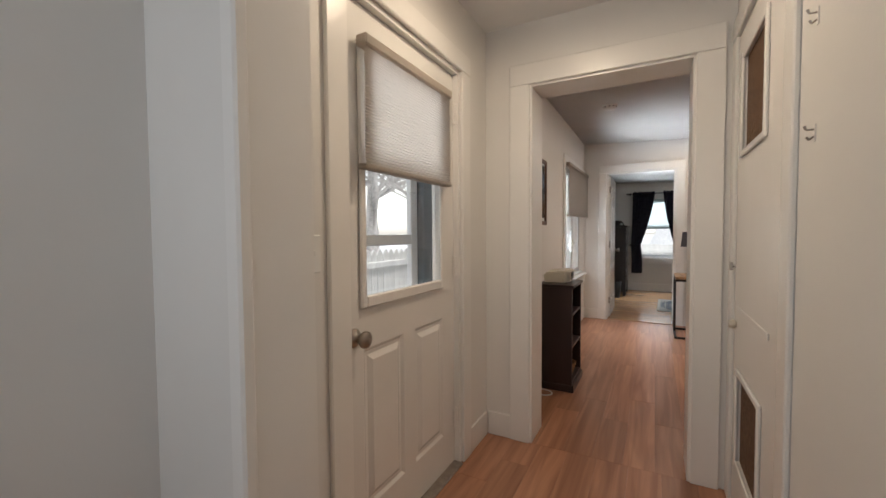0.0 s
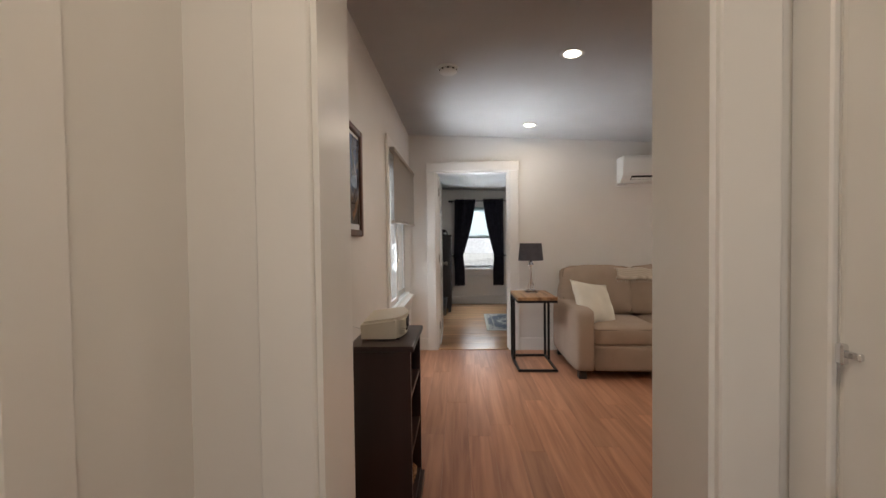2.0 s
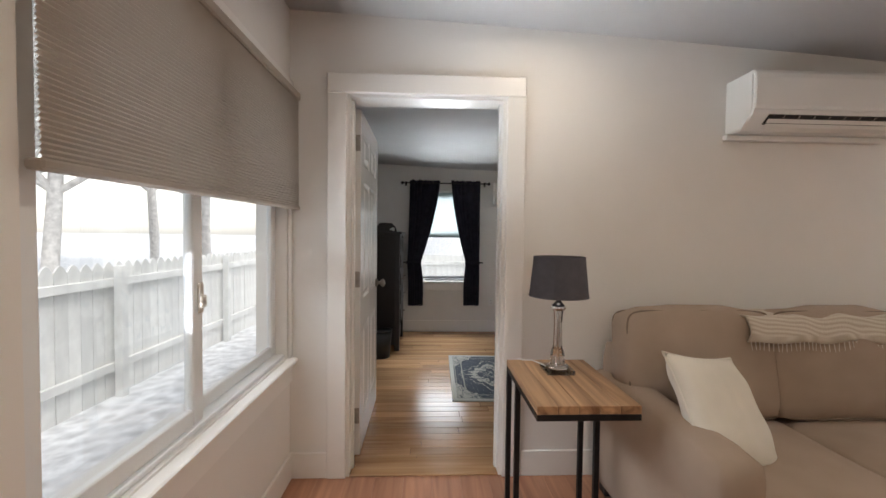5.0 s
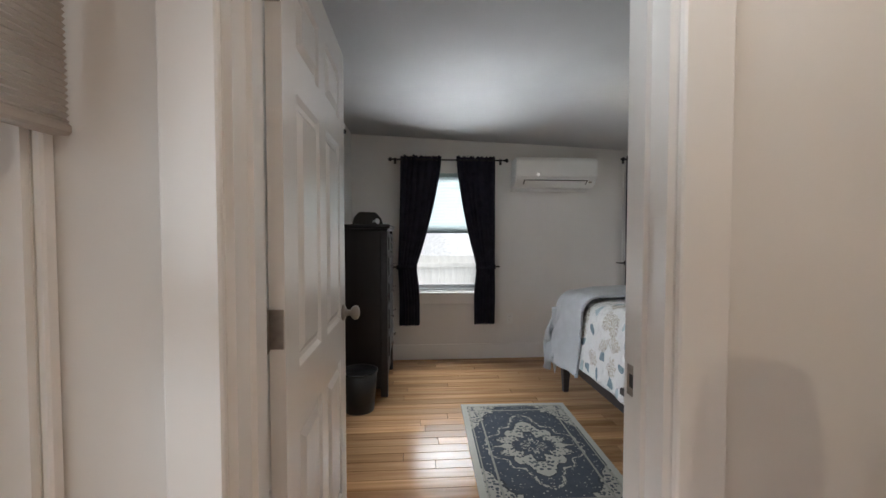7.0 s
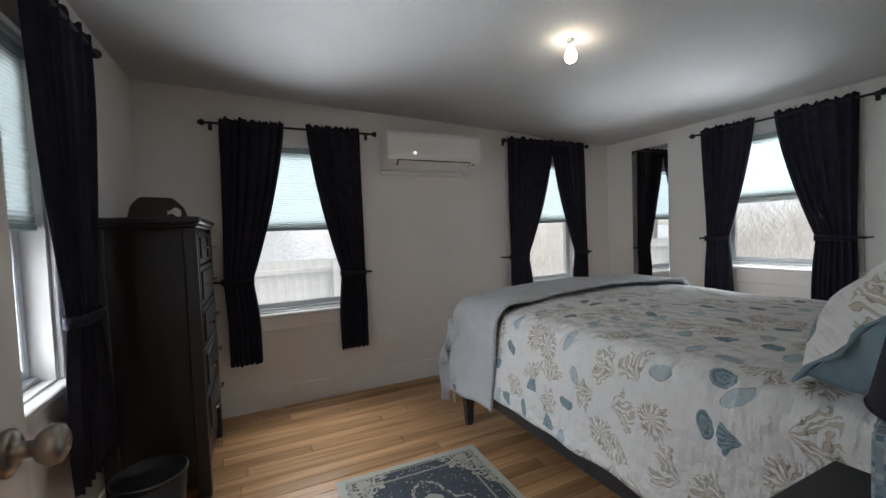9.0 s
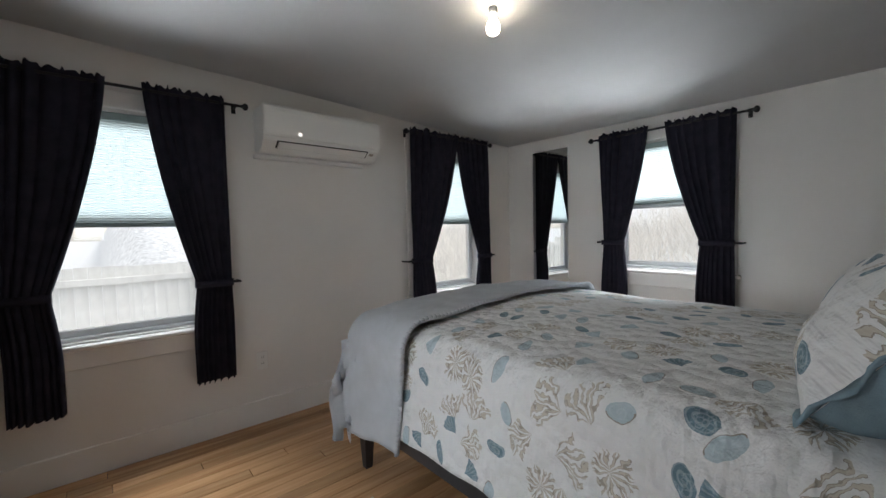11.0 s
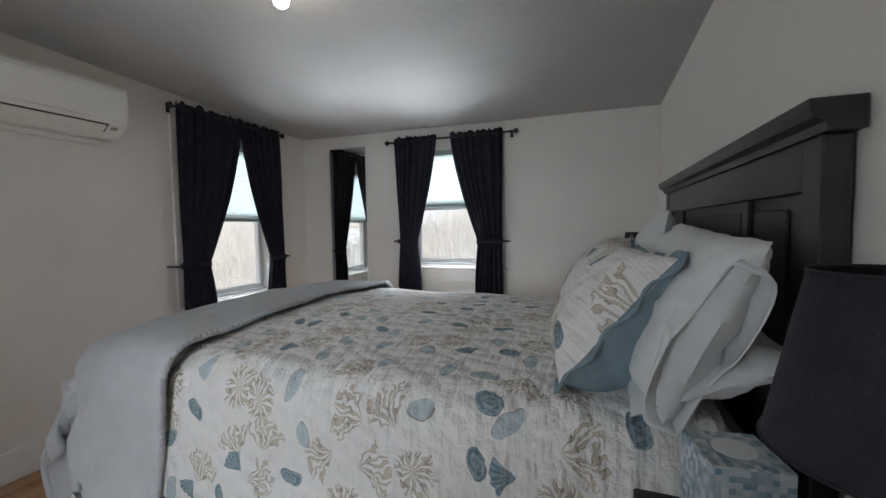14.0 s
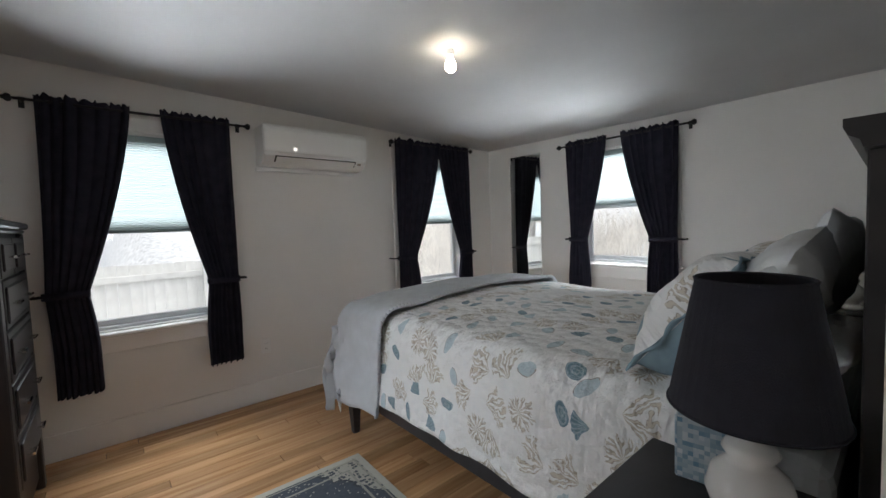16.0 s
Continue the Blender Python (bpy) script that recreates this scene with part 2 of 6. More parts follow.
def wall(name, run, face0, face1, a0, a1, z0, z1, holes=(), material=None, label="white painted plaster wall"):
    """A wall along x or y between two faces, with openings (a, b, low, high) through it."""
    bm = bmesh.new()
    cuts = sorted({a0, a1, *[h[0] for h in holes], *[h[1] for h in holes]})
    for p, q in zip(cuts, cuts[1:]):
        low = z0
        for h in sorted((h for h in holes if h[0] <= p + 1e-6 and h[1] >= q - 1e-6), key=lambda h: h[2]):
            if h[2] > low + 1e-4:
                bx(*((p, q, face0, face1) if run == "x" else (face0, face1, p, q)), low, h[2], bm=bm)
            low = h[3]
        if z1 > low + 1e-4:
            bx(*((p, q, face0, face1) if run == "x" else (face0, face1, p, q)), low, z1, bm=bm)
    return block(name, bm, material or M_WALL, label, "wall")


# ---- plan ----
XW, XE = -0.745, 3.37          # west and east faces of the bedroom; the west face is common to all rooms
YA0, YA1 = 2.16, 2.38          # wall with the cased opening
YD0, YD1 = 5.90, 6.05          # wall with the bedroom door
YN = 9.19                      # north wall of the bedroom
XL = 4.95                      # east face of the living room
ZH = 2.40                      # ceiling of the hall
ZT = 2.75                      # top of all walls


def bed_ceiling(x, y):
    """The old bedroom ceiling sags towards the east."""
    return 2.27 - 0.045 * (x + 0.745) - 0.010 * (9.19 - y) + 0.03 * math.exp(-((x - 1.2) ** 2 + (y - 7.6) ** 2) / 1.5)


def living_ceiling(x, y):
    """The living room ceiling falls towards the east."""
    return 2.43 - 0.047 * x - 0.0037 * min(x, 3.6) ** 2


# Walls
W1 = (4.50, 5.872, 0.66, 2.00)
W5 = (7.22, 7.95, 0.76, 1.93)
ENT = (0.93, 1.80, 0.0, 2.05)
wall("wall_west", "y", XW - 0.16, XW, 0.58, YN + 0.16, -0.3, ZT, [ENT, W1, W5])
W2, W3, W4 = (-0.16, 0.58, 0.70, 1.91), (2.13, 2.89, 0.70, 1.91), (7.29, 8.03, 0.89, 1.89)
wall("wall_north", "x", YN, YN + 0.16, XW, XE, -0.3, ZT, [W2, W3])
wall("wall_east", "y", XE, XE + 0.16, YD1, YN + 0.16, -0.3, ZT, [W4])
BD = (-0.448, 0.392, 0.0, 2.04)
SL = (3.735, 4.46, 0.0, 2.06)
wall("wall_bedroom_door", "x", YD0, YD1, XW, XL, 0, ZT, [BD, SL])
AR = (-0.477, 0.315, 0.0, 2.05)
CL = (1.32, 2.07, 0.0, 2.06)
bm = bmesh.new()
wedge = [[bm.verts.new((x, y, z)) for x, y in ((BD[1] + 0.1, YD1 + 0.0005), (XE, YD1 + 0.0005), (XE, YD1 + 0.042))] for z in (0.0, ZT - 0.3)]
for k in range(3):
    bm.faces.new((wedge[0][k], wedge[0][(k + 1) % 3], wedge[1][(k + 1) % 3], wedge[1][k]))
bm.faces.new(wedge[0]), bm.faces.new(wedge[1][::-1])
block("wall_bedroom_south", bm, M_WALL, "white plaster skin, slightly out of square", "wall")
wall("wall_cased_opening", "x", YA0, YA1, XW, XL, 0, ZT, [AR])
wall("wall_hall_east", "y", 0.47, 0.59, -1.3, YA0, 0, ZT, [CL])
wall("wall_closet_back", "x", 1.1, 1.2, 0.59, 1.5, 0, ZT)
wall("wall_closet_side", "y", 1.5, 1.6, 1.1, YA0, 0, ZT)
wall("wall_living_east", "y", XL, XL + 0.12, YA0, YD1, 0, ZT)
wall("wall_jog", "x", 0.41, 0.58, -1.02, -0.535, 0, ZT)
wall("wall_entry_west", "y", -1.02, -0.86, -1.3, 0.41, 0, ZT)
wall("wall_south", "x", -1.42, -1.3, -1.02, 0.59, 0, ZT)

# Ceilings
block("ceiling_hall", bx(-1.02, 0.59, -1.3, YA0, ZH, ZH + 0.1), M_CEIL, "white painted ceiling", "ceiling")
block("ceiling_closet", bx(0.59, 1.6, 1.2, YA0, ZH, ZH + 0.1), M_CEIL, "white painted ceiling", "ceiling")
bm = sheet(60, 30, lambda u, v: (XW + u * (XL - XW), YA1 + v * (YD0 - YA1), living_ceiling(XW + u * (XL - XW), 0) + 0.004 * noise.noise(Vector((u * 7, v * 4, 3)))))
bmesh.ops.solidify(bm, geom=bm.faces[:], thickness=-0.06)
block("ceiling_living", bm, M_CEIL, "sloping white painted ceiling", "ceiling", smooth=True)
bm = sheet(40, 32, lambda u, v: (XW + u * (XE - XW), YD1 + v * (YN - YD1), bed_ceiling(XW + u * (XE - XW), YD1 + v * (YN - YD1)) + 0.006 * noise.noise(Vector((u * 5, v * 4, 0)))))
bmesh.ops.solidify(bm, geom=bm.faces[:], thickness=-0.06)
block("ceiling_bedroom", bm, M_CEIL, "uneven sagging white plaster ceiling", "ceiling", smooth=True)

# Unseen slab added above all rooms to block sky and sun
block("roof_light_block", bx(-1.6, XL + 0.6, -1.9, YN + 0.5, ZT, ZT + 0.15), M_SIDING, "unseen flat roof slab added to keep sky and sun out", "roof")

# ---- added lamps for daylight at the openings, and the rooms' lamps ----
POWER = 1.0
# added lamps behind the lowered shades stand in for daylight
area("daylight_fill", look((0.21, YN + 0.058, 1.585), (0.21, 5, 1.585)), 0.62, 0.48, 2.3 * POWER, DAY)
area("daylight_fill", look((2.51, YN + 0.058, 1.585), (2.51, 5, 1.585)), 0.62, 0.48, 2.3 * POWER, DAY)
area("daylight_fill", look((XE + 0.058, 7.66, 1.63), (0, 7.66, 1.63)), 0.62, 0.38, 2.4 * POWER, DAY)
area("daylight_fill", look((XW - 0.058, 7.585, 1.59), (2, 7.585, 1.59)), 0.6, 0.5, 1.5 * POWER, DAY)
# outside the clear west pane, added to brighten the bed's near side
area("daylight_fill", look((XW - 0.13, 7.585, 1.0), (2, 7.585, 0.95)), 0.6, 0.42, 7.0 * POWER, DAY)
area("daylight_fill", look((XW - 0.045, 1.305, 1.68), (1.0, 1.305, 1.68)), 0.5, 0.36, 1.2 * POWER, DAY)
# added lamps at the clear panes: upwards for snow light, downwards for sky light
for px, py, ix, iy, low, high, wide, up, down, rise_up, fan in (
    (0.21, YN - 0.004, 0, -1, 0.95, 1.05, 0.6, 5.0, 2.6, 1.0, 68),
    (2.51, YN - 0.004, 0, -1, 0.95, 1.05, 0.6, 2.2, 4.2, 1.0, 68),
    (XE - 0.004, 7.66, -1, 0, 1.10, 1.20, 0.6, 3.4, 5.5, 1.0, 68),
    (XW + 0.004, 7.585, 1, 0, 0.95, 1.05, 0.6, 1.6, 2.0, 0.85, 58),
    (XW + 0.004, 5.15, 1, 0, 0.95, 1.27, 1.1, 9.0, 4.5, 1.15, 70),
    # glass door: added fill, strong upwards to brighten the ceiling
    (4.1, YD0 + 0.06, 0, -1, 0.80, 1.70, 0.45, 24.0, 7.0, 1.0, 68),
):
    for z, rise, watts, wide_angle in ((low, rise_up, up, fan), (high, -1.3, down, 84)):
        lamp = area("daylight_fill", look((px, py, z), (px + ix, py + iy, z + rise)), wide, 0.25, watts * POWER, DAY)
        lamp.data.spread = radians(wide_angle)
# unseen fill in front of the solid south wall, for light from behind
area("daylight_fill", look((-0.3, -1.28, 1.4), (-0.3, 2, 1.1)), 0.9, 1.1, 5.5 * POWER, DAY)

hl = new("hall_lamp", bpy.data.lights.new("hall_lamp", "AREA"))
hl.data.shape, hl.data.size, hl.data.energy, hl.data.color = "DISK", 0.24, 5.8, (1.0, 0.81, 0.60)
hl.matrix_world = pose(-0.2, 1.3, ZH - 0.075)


# ---- windows, doors and trim ----
def shade(m, w, ztop, zbot, material, label, cell=0.012, depth=0.03):
    """A pleated cellular shade that hangs in front of local y = 0."""
    t = thing("cellular_shade", m, label, "window shade", "cellular shades")
    part("headrail", bx(-w / 2, w / 2, -depth - 0.008, 0.0, ztop - 0.04, ztop, 0.006), material, t)
    n = int((ztop - 0.04 - zbot - 0.02) / cell)
    bm = bmesh.new()
    rows = []
    for k in range(2 * n + 1):
        z = ztop - 0.04 - (ztop - 0.04 - zbot - 0.018) * k / (2 * n)
        y = -depth if k % 2 else -depth * 0.82
        rows.append([bm.verts.new((x, y, z)) for x in (-w / 2 + 0.004, w / 2 - 0.004)])
    for p, q in zip(rows, rows[1:]):
        bm.faces.new((p[0], p[1], q[1], q[0]))
    part("pleated_cloth", bm, material, t)
    part("bottom_rail", bx(-w / 2, w / 2, -depth - 0.004, -0.002, zbot, zbot + 0.02, 0.005), material, t)
    return t


def casing(w, z0, z1, parent, cw=0.09, th=0.018, right=None):
    """Two legs and a head of flat trim round an opening of width w, on the room side (local -y)."""
    right = right or cw
    part("side_casing", bx(-w / 2 - cw, -w / 2, -th, 0, z0, z1, 0.004), M_TRIM, parent)
    part("side_casing", bx(w / 2, w / 2 + right, -th, 0, z0, z1, 0.004), M_TRIM, parent)
    part("head_casing", bx(-w / 2 - cw, w / 2 + right, -th - 0.003, 0, z1, z1 + cw, 0.004), M_TRIM, parent)


def window(name, m, w, z0, z1, label, slider=False, deep=0.16, glass_y=0.08):
    """A window in an opening of width w; local x along the wall, y outwards, origin on the wall face at floor level."""
    t = thing(name, m, label, "window", kind="structure")
    casing(w, z0 - 0.01, z1, t, right=0.026 if slider else None)
    part("sill", bx(-w / 2 - 0.11, w / 2 + (0.026 if slider else 0.11), -0.045, 0.05, z0 - 0.035, z0 - 0.008, 0.006), M_TRIM, t)
    part("apron", bx(-w / 2 - 0.09, w / 2 + (0.026 if slider else 0.09), -0.016, 0, z0 - 0.135, z0 - 0.037, 0.004), M_TRIM, t)
    f = 0.035
    part("side_jamb", bx(-w / 2, -w / 2 + 0.015, 0.002, deep, z0, z1), M_TRIM, t)
    part("side_jamb", bx(w / 2 - 0.015, w / 2, 0.002, deep, z0, z1), M_TRIM, t)
    part("head_jamb", bx(-w / 2 + 0.016, w / 2 - 0.016, 0.002, deep, z1 - 0.015, z1), M_TRIM, t)
    part("bottom_track", bx(-w / 2 + 0.016, w / 2 - 0.016, 0.012 if slider else 0.045, deep, z0, z0 + 0.02, 0.004), M_VINYL, t)

    def sash(x0, x1, s0, s1, y, fw=f):
        bm = bmesh.new()
        bx(x0, x0 + fw, y, y + 0.03, s0, s1, 0.004, bm)
        bx(x1 - fw, x1, y, y + 0.03, s0, s1, 0.004, bm)
        bx(x0 + fw, x1 - fw, y + 0.001, y + 0.029, s0, s0 + fw, 0.004, bm)
        bx(x0 + fw, x1 - fw, y + 0.001, y + 0.029, s1 - fw, s1, 0.004, bm)
        s = part("sash", bm, M_VINYL, t)
        p = part("pane", bx(x0 + fw - 0.004, x1 - fw + 0.004, y + 0.012, y + 0.016, s0 + fw - 0.004, s1 - fw + 0.004), M_GLASS, s)
        p.visible_shadow = False

    x0, x1, b, e = -w / 2 + 0.017, w / 2 - 0.017, z0 + 0.021, z1 - 0.017
    if slider:
        sash(x0, -0.06, b, e, glass_y - 0.02, 0.055)
        sash(-0.064, x1, b, e, glass_y + 0.015, 0.05)
        lk = bx(-0.096, -0.076, glass_y - 0.034, glass_y - 0.021, b + 0.36, b + 0.46, 0.004)
        bx(-0.11, -0.08, glass_y - 0.046, glass_y - 0.035, b + 0.38, b + 0.42, 0.004, lk)
        part("latch", lk, M_RADIO, t, "ivory sash latch")
    else:
        mid = (b + e) / 2
        sash(x0, x1, b, mid + 0.02, glass_y - 0.01)
        sash(x0, x1, mid - 0.02, e, glass_y + 0.025)
    return t


w = W1[1] - W1[0]
window("window_1", pose(XW, (W1[0] + W1[1]) / 2, 0, 0, 0, 90), w, W1[2], W1[3], "white vinyl sliding window beside the bedroom doorway", True, 0.16, 0.042)
shade(pose(XW, (W1[0] + W1[1]) / 2, 1.7, 0, 0, 90) @ pose(0, -0.0215, 0, 0, -0.9, 0) @ pose(0, 0, -1.7), w + 0.02, 2.015, 1.418, M_BLIND_W, "taupe cellular shade half lowered over the sliding window", 0.0105, 0.034)
for name, m, op in (
    ("window_2", pose((W2[0] + W2[1]) / 2, YN, 0), W2),
    ("window_3", pose((W3[0] + W3[1]) / 2, YN, 0), W3),
    ("window_4", pose(XE, (W4[0] + W4[1]) / 2, 0, 0, 0, -90), W4),
    ("window_5", pose(XW, (W5[0] + W5[1]) / 2, 0, 0, 0, 90), W5),
):
    window(name, m, op[1] - op[0], op[2], op[3], "white double-hung bedroom window with a wide apron")
    shade(m @ pose(0, 0.05, 0), op[1] - op[0] - 0.04, op[3] - 0.016, 1.40 if name == "window_4" else 1.29, M_BLIND_N, "white cellular shade half lowered, lit from outside", 0.0145)


def raised_panel(x0, x1, z0, z1, y, side):
    """A moulded panel: sunk groove round a raised field; side is -1 towards local -y."""
    bm = bmesh.new()
    rings = []
    for inset, d in ((0.0, 0.0), (0.014, -0.009), (0.028, -0.009), (0.05, 0.002)):
        yy = y + side * d
        rings.append([bm.verts.new(c) for c in ((x0 + inset, yy, z0 + inset), (x1 - inset, yy, z0 + inset), (x1 - inset, yy, z1 - inset), (x0 + inset, yy, z1 - inset))])
    for p, q in zip(rings, rings[1:]):
        for k in range(4):
            bm.faces.new((p[k], p[(k + 1) % 4], q[(k + 1) % 4], q[k]))
    bm.faces.new(rings[-1])
    return bm


def slab_with_holes(x0, x1, z0, z1, y0, y1, holes):
    """A door slab, cut right through at each hole (x0, x1, z0, z1)."""
    bm = bmesh.new()
    xs = sorted({x0, x1, *[h[0] for h in holes], *[h[1] for h in holes]})
    for p, q in zip(xs, xs[1:]):
        low = z0
        for h in sorted((h for h in holes if h[0] <= p + 1e-6 and h[1] >= q - 1e-6), key=lambda h: h[2]):
            bx(p, q, y0, y1, low, h[2], bm=bm)
            low = h[3]
        bx(p, q, y0, y1, low, z1, bm=bm)
    bmesh.ops.remove_doubles(bm, verts=bm.verts, dist=1e-5)
    return bm


def knob(parent, x, y, z, side=-1, material=None):
    """Round door knob on a rose, standing out along local y."""
    k = part("knob", lathe([(0.0, 0.0), (0.033, 0.0), (0.034, 0.006), (0.026, 0.012), (0.013, 0.015), (0.012, 0.032), (0.022, 0.038), (0.03, 0.05), (0.028, 0.062), (0.016, 0.069), (0.0, 0.07)], 24), material or M_NICKEL, parent, "brushed nickel door knob", True)
    k.matrix_local = pose(x, y, z, 90 if side < 0 else -90, 0, 0)
    part("keyhole", lathe([(0.0, 0.0), (0.007, 0.0), (0.007, 0.002), (0.0, 0.002)], 12, at=(0, 0, 0.0695)), M_STEEL, k)
    return k


def hinge(parent, x, y, z, dx=0.03):
    bm = tube((x, y, z - 0.05), (x, y, z + 0.05), 0.007, n=10)
    for kk in (-0.03, 0.0, 0.03):
        tube((x, y, z + kk - 0.001), (x, y, z + kk + 0.001), 0.0082, n=10, bm=bm)
    h = part("hinge", bm, M_TRIM, parent, "paint-covered hinge")
    part("hinge_leaf", bx(*sorted((x, x + dx)), y + 0.003, y + 0.006, z - 0.05, z + 0.05, 0.001), M_TRIM, h)
    return h


# Entry door in the west wall, closed; local x runs towards the bedroom
ent = thing("door_1", pose(XW, (ENT[0] + ENT[1]) / 2, 0, 0, 0, 90), "closed white entry door with a half-height glass light", "door", kind="structure")
ew = ENT[1] - ENT[0]
casing(ew, 0, 2.05, ent, 0.095)
part("jamb", bx(-ew / 2, -ew / 2 + 0.02, 0.002, 0.16, 0, 2.05), M_TRIM, ent)
part("jamb", bx(ew / 2 - 0.02, ew / 2, 0.002, 0.16, 0, 2.05), M_TRIM, ent)
part("head_jamb", bx(-ew / 2 + 0.021, ew / 2 - 0.021, 0.002, 0.16, 2.03, 2.05), M_TRIM, ent)
part("threshold", bx(-ew / 2 + 0.021, ew / 2 - 0.021, -0.02, 0.2, 0.001, 0.014, 0.004), M_STEEL, ent, "dull metal threshold")
lx0, lx1, lz0, lz1 = -0.32, 0.262, 0.985, 1.87
pan = [(-0.32, -0.06, 0.20, 0.80), (0.03, 0.29, 0.20, 0.80)]
leaf = part("door_leaf", slab_with_holes(-ew / 2 + 0.022, ew / 2 - 0.022, 0.016, 2.027, 0.03, 0.074, [(lx0, lx1, lz0, lz1), *pan]), M_DOOR, ent)
for p in pan:
    part("panel", raised_panel(*p, 0.03, -1), M_DOOR, leaf)
    part("panel_back", bx(p[0], p[1], 0.045, 0.07, p[2], p[3]), M_DOOR, leaf)
lf = bmesh.new()
for q in ((lx0 - 0.022, lx0 + 0.01, lz0 - 0.035, lz1 + 0.035), (lx1 - 0.01, lx1 + 0.022, lz0 - 0.035, lz1 + 0.035)):
    bx(q[0], q[1], 0.014, 0.0295, q[2], q[3], 0.006, lf)
for q in ((lx0 + 0.0102, lx1 - 0.0102, lz0 - 0.035, lz0 + 0.01), (lx0 + 0.0102, lx1 - 0.0102, lz1 - 0.01, lz1 + 0.035)):
    bx(q[0], q[1], 0.015, 0.0295, q[2], q[3], 0.006, lf)
part("glazing_bead", lf, M_DOOR, leaf)
gp = part("pane", bx(lx0, lx1, 0.05, 0.055, lz0, lz1), M_GLASS, leaf)
gp.visible_shadow = False
knob(leaf, -ew / 2 + 0.06, 0.03, 0.855)
for z in (0.25, 1.05, 1.83):
    hinge(ent, ew / 2 - 0.021, 0.018, z, -0.02)
shade(ent.matrix_world @ pose(-0.04, 0.0135, 0), 0.645, 1.90, 1.443, M_BLIND_W, "taupe cellular shade half lowered on the entry door", 0.0105, 0.04)
# Storm door outside
storm = thing("storm_door", ent.matrix_world @ pose(0, 0.2, 0), "white storm door with a slate grey jamb outside the entry", "storm door")
part("stile", bx(-0.42, -0.36, 0, 0.03, 0.0, 2.05, 0.004), M_VINYL, storm)
part("stile", bx(0.27, 0.33, 0, 0.03, 0.0, 2.05, 0.004), M_VINYL, storm)
part("mid_rail", bx(-0.3595, 0.2695, 0, 0.03, 1.165, 1.215, 0.004), M_VINYL, storm)
part("bottom_rail", bx(-0.3595, 0.2695, 0, 0.03, 0.0, 0.28, 0.004), M_VINYL, storm)
part("top_rail", bx(-0.3595, 0.2695, 0, 0.03, 1.99, 2.05, 0.004), M_VINYL, storm)
part("jamb", bx(0.335, 0.435, -0.035, 0.06, 0.0, 2.1, 0.004), M_SIDING, storm, "slate grey jamb board")
block("doorstep", bx(-1.75, XW - 0.165, 0.7, 2.0, -0.5, -0.06, 0.02), M_OLD_GREY, "grey timber doorstep outside the entry", "doorstep")

# Cased opening between hall and living room
for nm, mm in (("cased_opening", pose((AR[0] + AR[1]) / 2, YA0, 0)), ("cased_opening", pose((AR[0] + AR[1]) / 2, YA1, 0, 0, 0, 180))):
    t = thing(nm, mm, "white flat trim round the opening to the living room", "door casing", kind="structure")
    casing(AR[1] - AR[0], 0, 2.05, t, 0.115, 0.02)
lin = thing("opening_lining", pose((AR[0] + AR[1]) / 2, YA0, 0), "white lining boards of the opening", "door lining", kind="structure")
hw = (AR[1] - AR[0]) / 2
part("side_board", bx(-hw, -hw + 0.012, -0.004, YA1 - YA0 + 0.004, 0, 2.037), M_TRIM, lin)
part("side_board", bx(hw - 0.012, hw, -0.004, YA1 - YA0 + 0.004, 0, 2.037), M_TRIM, lin)
part("head_board", bx(-hw, hw, -0.004, YA1 - YA0 + 0.004, 2.038, 2.05), M_TRIM, lin)

# Trim on the jog wall by the hall's start
t = thing("jog_casing", pose(-0.535, 0.41, 0), "white corner trim at the start of the hall", "trim", kind="structure")
part("edge_trim", bx(-0.03, 0.012, -0.02, 0.012, 0, 2.3, 0.006), M_TRIM, t)
part("face_board", bx(0.0005, 0.006, 0.0121, 0.1695, 0, 2.3), M_TRIM, t)

# Closet door in the hall's east wall
clo = thing("door_2", pose(0.47, (CL[0] + CL[1]) / 2, 0, 0, 0, -90), "closed white closet door with brown cane vents", "door", kind="structure")
cw = CL[1] - CL[0]
casing(cw, 0, 2.06, clo, 0.085, 0.016)
part("jamb", bx(-cw / 2, -cw / 2 + 0.012, 0.002, 0.12, 0, 2.06), M_TRIM, clo)
part("jamb", bx(cw / 2 - 0.012, cw / 2, 0.002, 0.12, 0, 2.06), M_TRIM, clo)
part("head_jamb", bx(-cw / 2 + 0.013, cw / 2 - 0.013, 0.002, 0.12, 2.048, 2.06), M_TRIM, clo)
yc = (CL[0] + CL[1]) / 2


def cx(y):
    return yc - y


